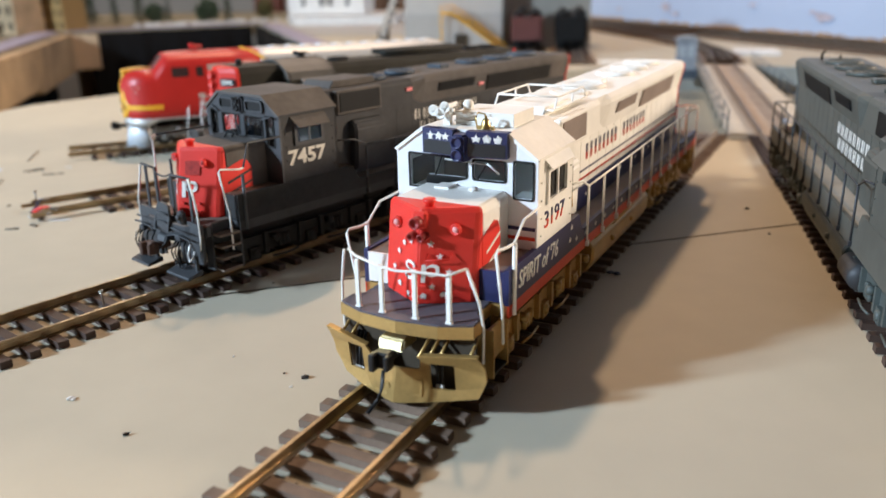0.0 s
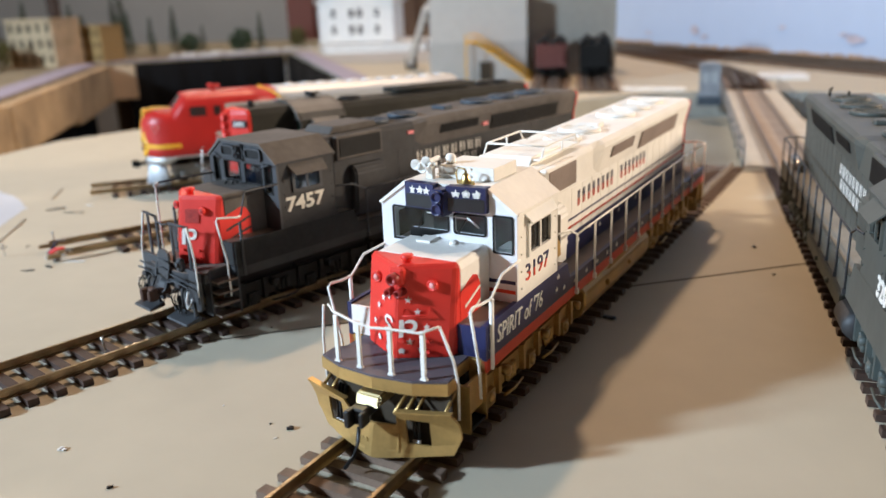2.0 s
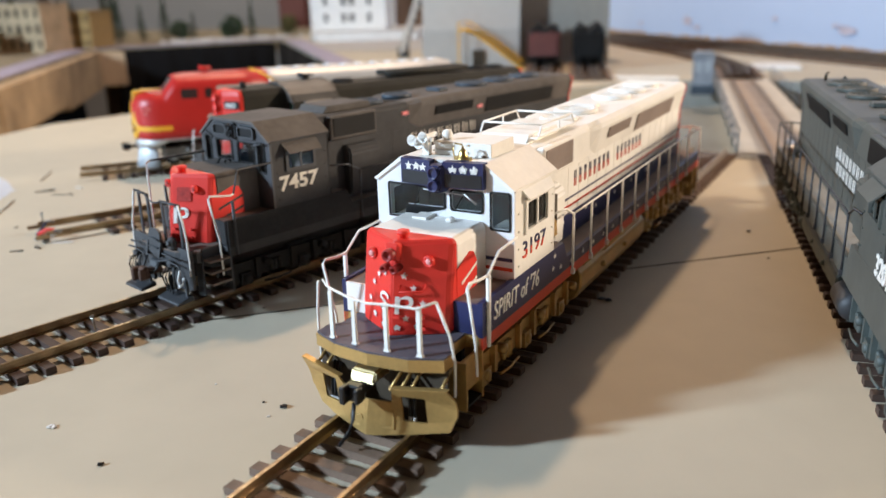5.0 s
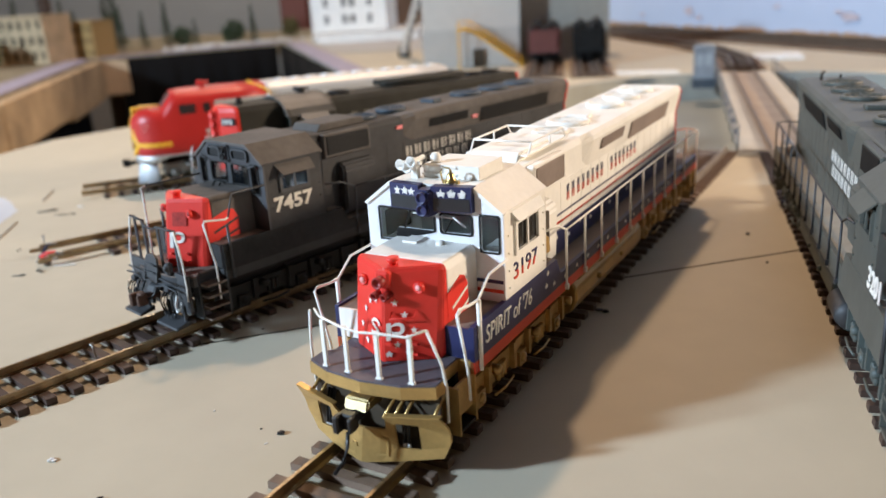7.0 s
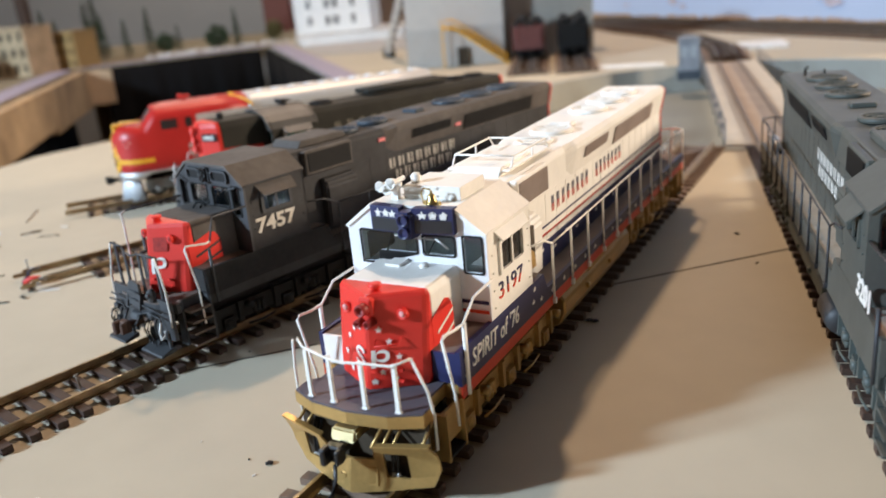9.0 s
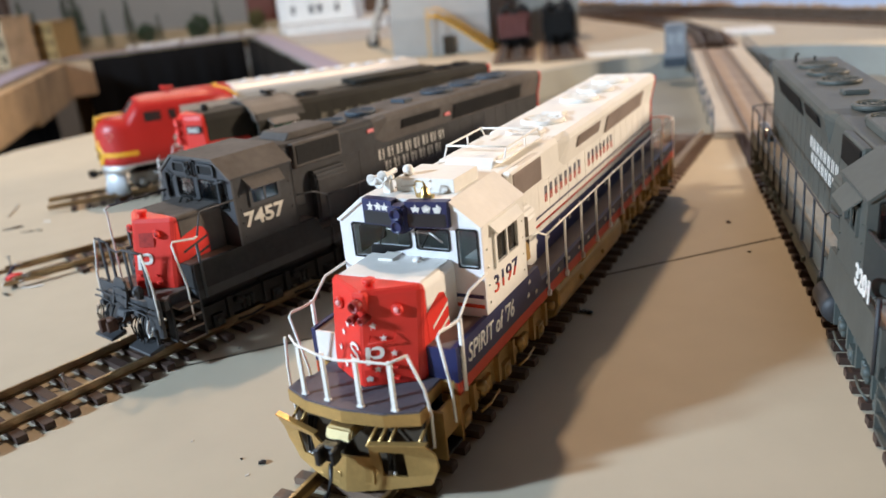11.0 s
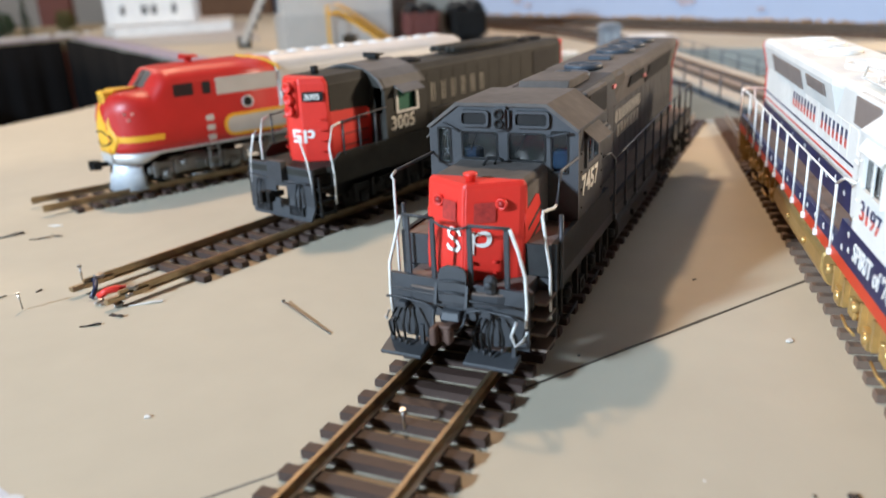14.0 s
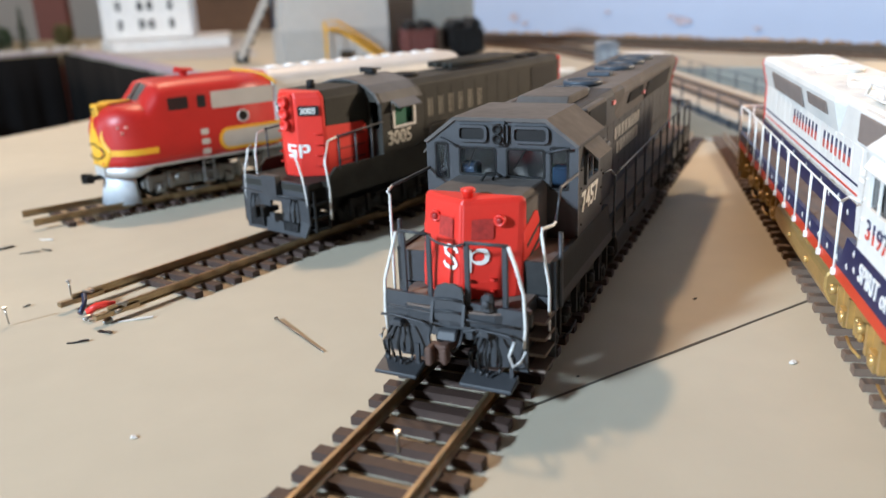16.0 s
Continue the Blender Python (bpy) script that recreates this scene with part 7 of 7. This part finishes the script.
put_mesh("rubble", bm, "plaster", label="pale plaster rubble along the scenic bench edge", category="rubble", kind="stuff")
# furniture against the far wall
def cupboard(x, y, w, d, z0, z1, material, label):
    root = thing("cupboard", pose(x, y, 0), label, "cupboard")
    bm = B()
    box(bm, -w / 2, w / 2, 0, d, z0, z1, 1)
    part("body", bm, material, root)
    for sx in (-1, 1):
        bm = B()
        plate(bm, [(0, z0 + 0.03), (w / 2 - 0.02, z0 + 0.03), (w / 2 - 0.02, z1 - 0.03), (0, z1 - 0.03)], [rrect(0.06, w / 2 - 0.08, z0 + 0.12, z1 - 0.12, 0.01)], lambda u, v, q: ((u + 0.01) * sx, -0.02 + q, v), 0.019, 1)
        door = part("door", bm, material, root)
        bm = B()
        rod(bm, [(sx * 0.035, -0.035, 0.1), (sx * 0.035, -0.035, 0.2)], 0.006, 6, 1)
        part("handle", bm, "brass", door)


cupboard(-0.10, 2.75, 0.50, 0.4, -0.05, 0.8, "wood_dark", "brown wooden wall cupboard with panel doors")
bm = B()
box(bm, -0.50, -0.42, 2.55, 2.65, -1.0, 1.45, 1)
put_mesh("post", bm, "post_red", label="red-brown painted room post", category="post", kind="structure")
bm = B()
box(bm, -0.42, 0.08, 2.45, 2.75, -0.15, -0.05, 1)
put_mesh("worktop", bm, "wood", label="plain wooden worktop in front of the cupboard", category="worktop")

bm = B()
lathe(bm, (-0.455, 1.50, 0), [(0.045, -1.0), (0.056, -0.17), (0.058, -0.155), (0.050, -0.155), (0.047, -0.18), (0.040, -0.6)], "Z", 28, 1)
put_mesh("bin", bm, "card_warm", label="round grey open bin standing in the dark well", category="bin")

# ragged cork and rubble at the foot of the blue wall
bm = B()
for k in range(420):
    p = Vector(by_wall(random.uniform(0.62, 1.58), abs(random.gauss(0.004, 0.005))))
    r = random.uniform(0.002, 0.006)
    lathe(bm, (p.x, p.y, r * 0.5), [(r * 0.4, -r * 0.5), (r, 0), (r * 0.7, r * 0.8), (r * 0.15, r * 1.2)], "Z", 5, 1)
put_mesh("rubble", bm, "cork", label="tan cork crumbs heaped along the foot of the blue wall", category="rubble", kind="stuff")


# ---- marks and litter on the table ----
def strip_on_table(name, a, b, w, material, label, category, z=0.00018):
    a, b = Vector(a), Vector(b)
    d = (b - a).normalized()
    n_ = Vector((d.y, -d.x)) * w / 2
    k = max(2, int((b - a).length / 0.01))
    left = [a.lerp(b, i / k) + n_ * random.uniform(0.7, 1.2) for i in range(k + 1)]
    right = [a.lerp(b, i / k) - n_ * random.uniform(0.7, 1.2) for i in range(k + 1)]
    bm = B()
    va = [bm.verts.new((*p, z)) for p in left]
    vb = [bm.verts.new((*p, z)) for p in right]
    for i in range(k):
        bm.faces.new((va[i], va[i + 1], vb[i + 1], vb[i])).normal_flip()
    bmesh.ops.recalc_face_normals(bm, faces=bm.faces)
    out = bmesh.ops.extrude_face_region(bm, geom=list(bm.faces))
    bmesh.ops.translate(bm, verts=[g for g in out["geom"] if isinstance(g, bmesh.types.BMVert)], vec=(0, 0, -z * 0.8))
    bmesh.ops.recalc_face_normals(bm, faces=bm.faces)
    return put_mesh(name, bm, material, label=label, category=category)


for a, b, w, m in (((0.137, 0.2478), (0.020, 0.2155), 0.0007, "seam"), ((0.020, 0.2155), (-0.062, 0.1925), 0.0007, "seam"), ((-0.062, 0.1925), (-0.24, 0.152), 0.0005, "seam_faint")):
    strip_on_table("seam", a, b, w, m, "dark joint between two table panels", "seam")
for a, b, w in (((-0.206, 0.409), (-0.200, 0.384), 0.0004), ((-0.193, 0.344), (-0.181, 0.290), 0.0004), ((-0.1695, 0.236), (-0.161, 0.199), 0.0006), ((-0.1562, 0.179), (-0.151, 0.158), 0.0007)):
    strip_on_table("pencil_line", a, b, w, "pencil", "broken dark pencil line on the table", "pencil line", 0.0004)

white_patch = [(-0.330, 0.440), (-0.262, 0.430), (-0.235, 0.404), (-0.211, 0.378), (-0.205, 0.366), (-0.201, 0.340), (-0.195, 0.304), (-0.191, 0.268), (-0.186, 0.256), (-0.178, 0.239), (-0.182, 0.234), (-0.177, 0.221), (-0.184, 0.214), (-0.180, 0.206), (-0.162, 0.199), (-0.157, 0.191), (-0.152, 0.185), (-0.154, 0.178), (-0.1565, 0.171), (-0.155, 0.150), (-0.152, 0.10), (-0.19, -0.1), (-0.45, -0.1), (-0.44, 0.1)]
sheet("plaster_patch", ragged(ragged(white_patch, 0.009, 0.0011), 0.0022, 0.0005), -0.0002, 0.00006, "plaster_white", "thin blue-white plaster patch with a ragged edge on the table", "plaster")


def flake(x, y, r):
    """A thin chip of plaster with a torn outline."""
    n = 11
    pts = [(x + r * random.uniform(0.5, 1.15) * math.cos(math.tau * k / n), y + 0.6 * r * random.uniform(0.5, 1.15) * math.sin(math.tau * k / n)) for k in range(n)]
    sheet("plaster_flake", pts, -0.0002, 0.00014, "flake", "thin white flake of plaster at the edge of the patch", "plaster")


for x, y, r in ((-0.1560, 0.1900, 0.0022), (-0.1545, 0.1845, 0.0026), (-0.1780, 0.2290, 0.0022), (-0.2060, 0.3660, 0.0034)):
    flake(x, y, r)


def pin(a, b, r, head, material, label):
    bm = B()
    a, b = Vector(a), Vector(b)
    rod(bm, [a, a.lerp(b, 0.5), b.lerp(a, 0.04), b], r, 8, 1)
    rod(bm, [a - (b - a).normalized() * r * 1.6, a], head, 10, 1)
    put_mesh("pin", bm, material, label=label, category="pin")


pin((-0.1026, 0.2585, 0.0007), (-0.0943, 0.2345, 0.00024), 0.00024, 0.00052, "steel", "bright steel pin lying on the table")
pin((-0.0887, 0.1850, 0.0050), (-0.0885, 0.1855, 0.0008), 0.0003, 0.0006, "steel", "steel track pin standing between the ties")
pin((-0.1702, 0.283, 0.0050), (-0.1700, 0.2833, 0.0004), 0.00025, 0.0006, "steel", "steel pin standing in the table")
pin((-0.1560, 0.2960, 0.0060), (-0.1560, 0.2960, 0.0018), 0.0003, 0.0007, "steel", "steel pin at the track end")


def crumb(x, y, r, material, label, flat=0.5, n=3):
    """A small irregular scrap."""
    bm = B()
    for k in range(n):
        cx, cy = random.uniform(-r, r) * 0.6, random.uniform(-r, r) * 0.6
        q = r * random.uniform(0.5, 0.9)
        out = bmesh.ops.create_icosphere(bm, subdivisions=1, radius=q, matrix=Matrix.Translation((cx, cy, q * flat)) @ Matrix.Diagonal((1, random.uniform(0.6, 1), flat, 1)))
        for v in out["verts"]:
            v.co += Vector((random.uniform(-1, 1), random.uniform(-1, 1), 0)) * q * 0.25
    put_mesh("scrap", bm, material, pose(x, y, 0.0, 0, 0, random.uniform(0, 360)), label, "scrap", "table litter")


for x, y, r in ((-0.0273, 0.141, 0.0009), (-0.0598, 0.1193, 0.0009), (0.1227, 0.2674, 0.0010), (0.0562, 0.2014, 0.0016), (-0.0325, 0.1435, 0.0004), (0.003, 0.230, 0.0006), (-0.045, 0.2015, 0.0004), (0.118, 0.236, 0.0006)):
    crumb(x, y, r, "black", "tiny dark crumb on the table")
for x, y, r in ((0.0009, 0.190, 0.0012), (-0.077, 0.134, 0.0010), (-0.030, 0.137, 0.0004), (-0.046, 0.153, 0.0004), (-0.135, 0.21, 0.0008), (-0.128, 0.140, 0.0012), (-0.148, 0.148, 0.0018), (-0.142, 0.149, 0.0006)):
    crumb(x, y, r, "plaster", "tiny white plaster crumb on the table", 0.35)


def shaving(x, y, yaw, length, width, material, label):
    bm = B()
    n, length, width = 6, length * 0.85, width * 0.6
    top = [(-length / 2 + length * k / n, width / 2 * random.uniform(0.6, 1.1)) for k in range(n + 1)]
    low = [(u, -width / 2 * random.uniform(0.6, 1.1)) for u, _ in top[::-1]]
    plate(bm, top + low, [], lambda u, v, w: (u, v, 0.0004 + 0.0002 * math.sin(u / length * 5) - w), 0.0003, 1)
    put_mesh("scrap", bm, material, pose(x, y, 0, 0, 0, yaw), label, "scrap", "table litter")


for x, y, yaw, length, width in ((-0.187, 0.362, 22, 0.0105, 0.0040), (-0.176, 0.353, -8, 0.0080, 0.0010), (-0.171, 0.354, -48, 0.0060, 0.0014), (-0.168, 0.297, 10, 0.0022, 0.0012), (-0.178, 0.295, 40, 0.0050, 0.0005), (-0.145, 0.268, -45, 0.0055, 0.0022), (-0.151, 0.264, -6, 0.0062, 0.0014), (-0.136, 0.163, -10, 0.0062, 0.0022), (-0.154, 0.152, 25, 0.0065, 0.0016), (-0.0715, 0.250, -10, 0.0035, 0.0008), (-0.200, 0.278, -25, 0.0045, 0.0007), (-0.185, 0.234, -8, 0.0040, 0.0007), (-0.176, 0.210, 12, 0.0030, 0.0009), (-0.157, 0.186, -4, 0.0030, 0.0009)):
    shaving(x, y, yaw, length, width, "black", "black plastic offcut on the table")
for x, y, yaw, length, width in ((-0.173, 0.368, -35, 0.0070, 0.0012), (-0.138, 0.274, -6, 0.0105, 0.0016), (-0.103, 0.139, -35, 0.0060, 0.0012)):
    shaving(x, y, yaw, length, width, "plaster", "white plastic shaving on the table")
# torn piece of white foam
sheet("foam_light_sheet", ragged([(0.336, 0.852), (0.384, 0.838), (0.400, 0.888), (0.354, 0.900)], 0.01, 0.003), 0.0002, 0.003, "white", "torn white sheet on the table, foam and painted light", "foam sheet")
# white strip painted for the bright lamp-lit patch at the pit's rim
sheet("foam_light_sheet", ragged([(0.175, 0.795), (0.235, 0.775), (0.240, 0.790), (0.180, 0.812)], 0.01, 0.002), 0.0002, 0.002, "white", "torn white sheet on the table, foam and painted light", "foam sheet")


def rail_end_wiring(key, ahead, label, red):
    """Wires soldered to a track's end."""
    root = thing("wiring", on_track(key, -ahead, 0), label, "wiring", "track wiring")
    bm = B()
    rod(bm, red, 1.0, 10)
    part("red_wire", bm, "red", root, "red insulated wire")
    bm = B()
    rod(bm, [(-8.6, 3, 3.2), (-6.0, 2.2, 4.0), (-3.6, 0.4, 2.4), (-2.4, -1.8, 0.7)], 0.7, 8)
    part("blue_wire", bm, "wire_blue", root, "dark blue insulated wire")
    for x, y, z, r in ((8.75, 4.2, 3.8, 1.5), (9.4, 2.4, 2.6, 1.2), (-8.75, 5.0, 3.8, 1.4), (-9.2, 3.0, 2.8, 1.1), (2.6, -2.4, 0.8, 1.2), (4.4, -2.8, 0.7, 0.9), (8.9, -0.6, 0.8, 1.2)):
        bm = B()
        out = bmesh.ops.create_icosphere(bm, subdivisions=2, radius=r * MM * 0.8, matrix=Matrix.Translation((x * MM, y * MM, z * MM)) @ Matrix.Diagonal((1.0, 1.5, 0.7, 1.0)))
        bm.normal_update()
        for v in out["verts"]:
            v.co += v.normal * noise.noise(v.co * 900) * r * MM * 0.6
        for f in bm.faces:
            f.smooth = True
        part("solder", bm, "solder", root, "dull solder blob")
    for sx in (-1, 1):
        bm = B()
        along_y(bm, [(sx * 8.75 - 1.0, 1.8), (sx * 8.75 + 1.0, 1.8), (sx * 8.75 + 1.0, 3.2), (sx * 8.75 - 1.0, 3.2)], -4, 9)
        soften(bm, 0.2)
        part("rail_joiner", bm, "rail", root)


rail_end_wiring("grey", 0.073, "red and blue wires soldered to the track end", [(8.4, 3, 3.4), (5.5, 1.0, 5.2), (2.0, -0.6, 5.4), (-1.0, -1.6, 3.8), (-2.6, -2.2, 0.8)])
rail_end_wiring("high", 0.068, "short red and blue wires soldered to the track end", [(4.6, 4.6, 2.6), (3.6, 2.6, 3.2), (2.2, 0.4, 3.0), (0.8, -1.4, 1.6)])


# glue crumbs and grit between the ties in front of the starred engine
bm = B()
for k in range(70):
    u, v = random.uniform(-7.5, 7.5), random.uniform(3, 66)
    r = random.uniform(0.12, 0.42)
    lathe(bm, (u, v, r * 0.3), [(r * 0.4, -r * 0.3), (r, 0.0), (r * 0.5, r * 0.6), (r * 0.1, r * 0.8)], "Z", 5)
put_mesh("grit", bm, "plaster", on_track("stars", -0.07, 0.0), "pale glue crumbs and grit between the ties", "grit", kind="stuff")
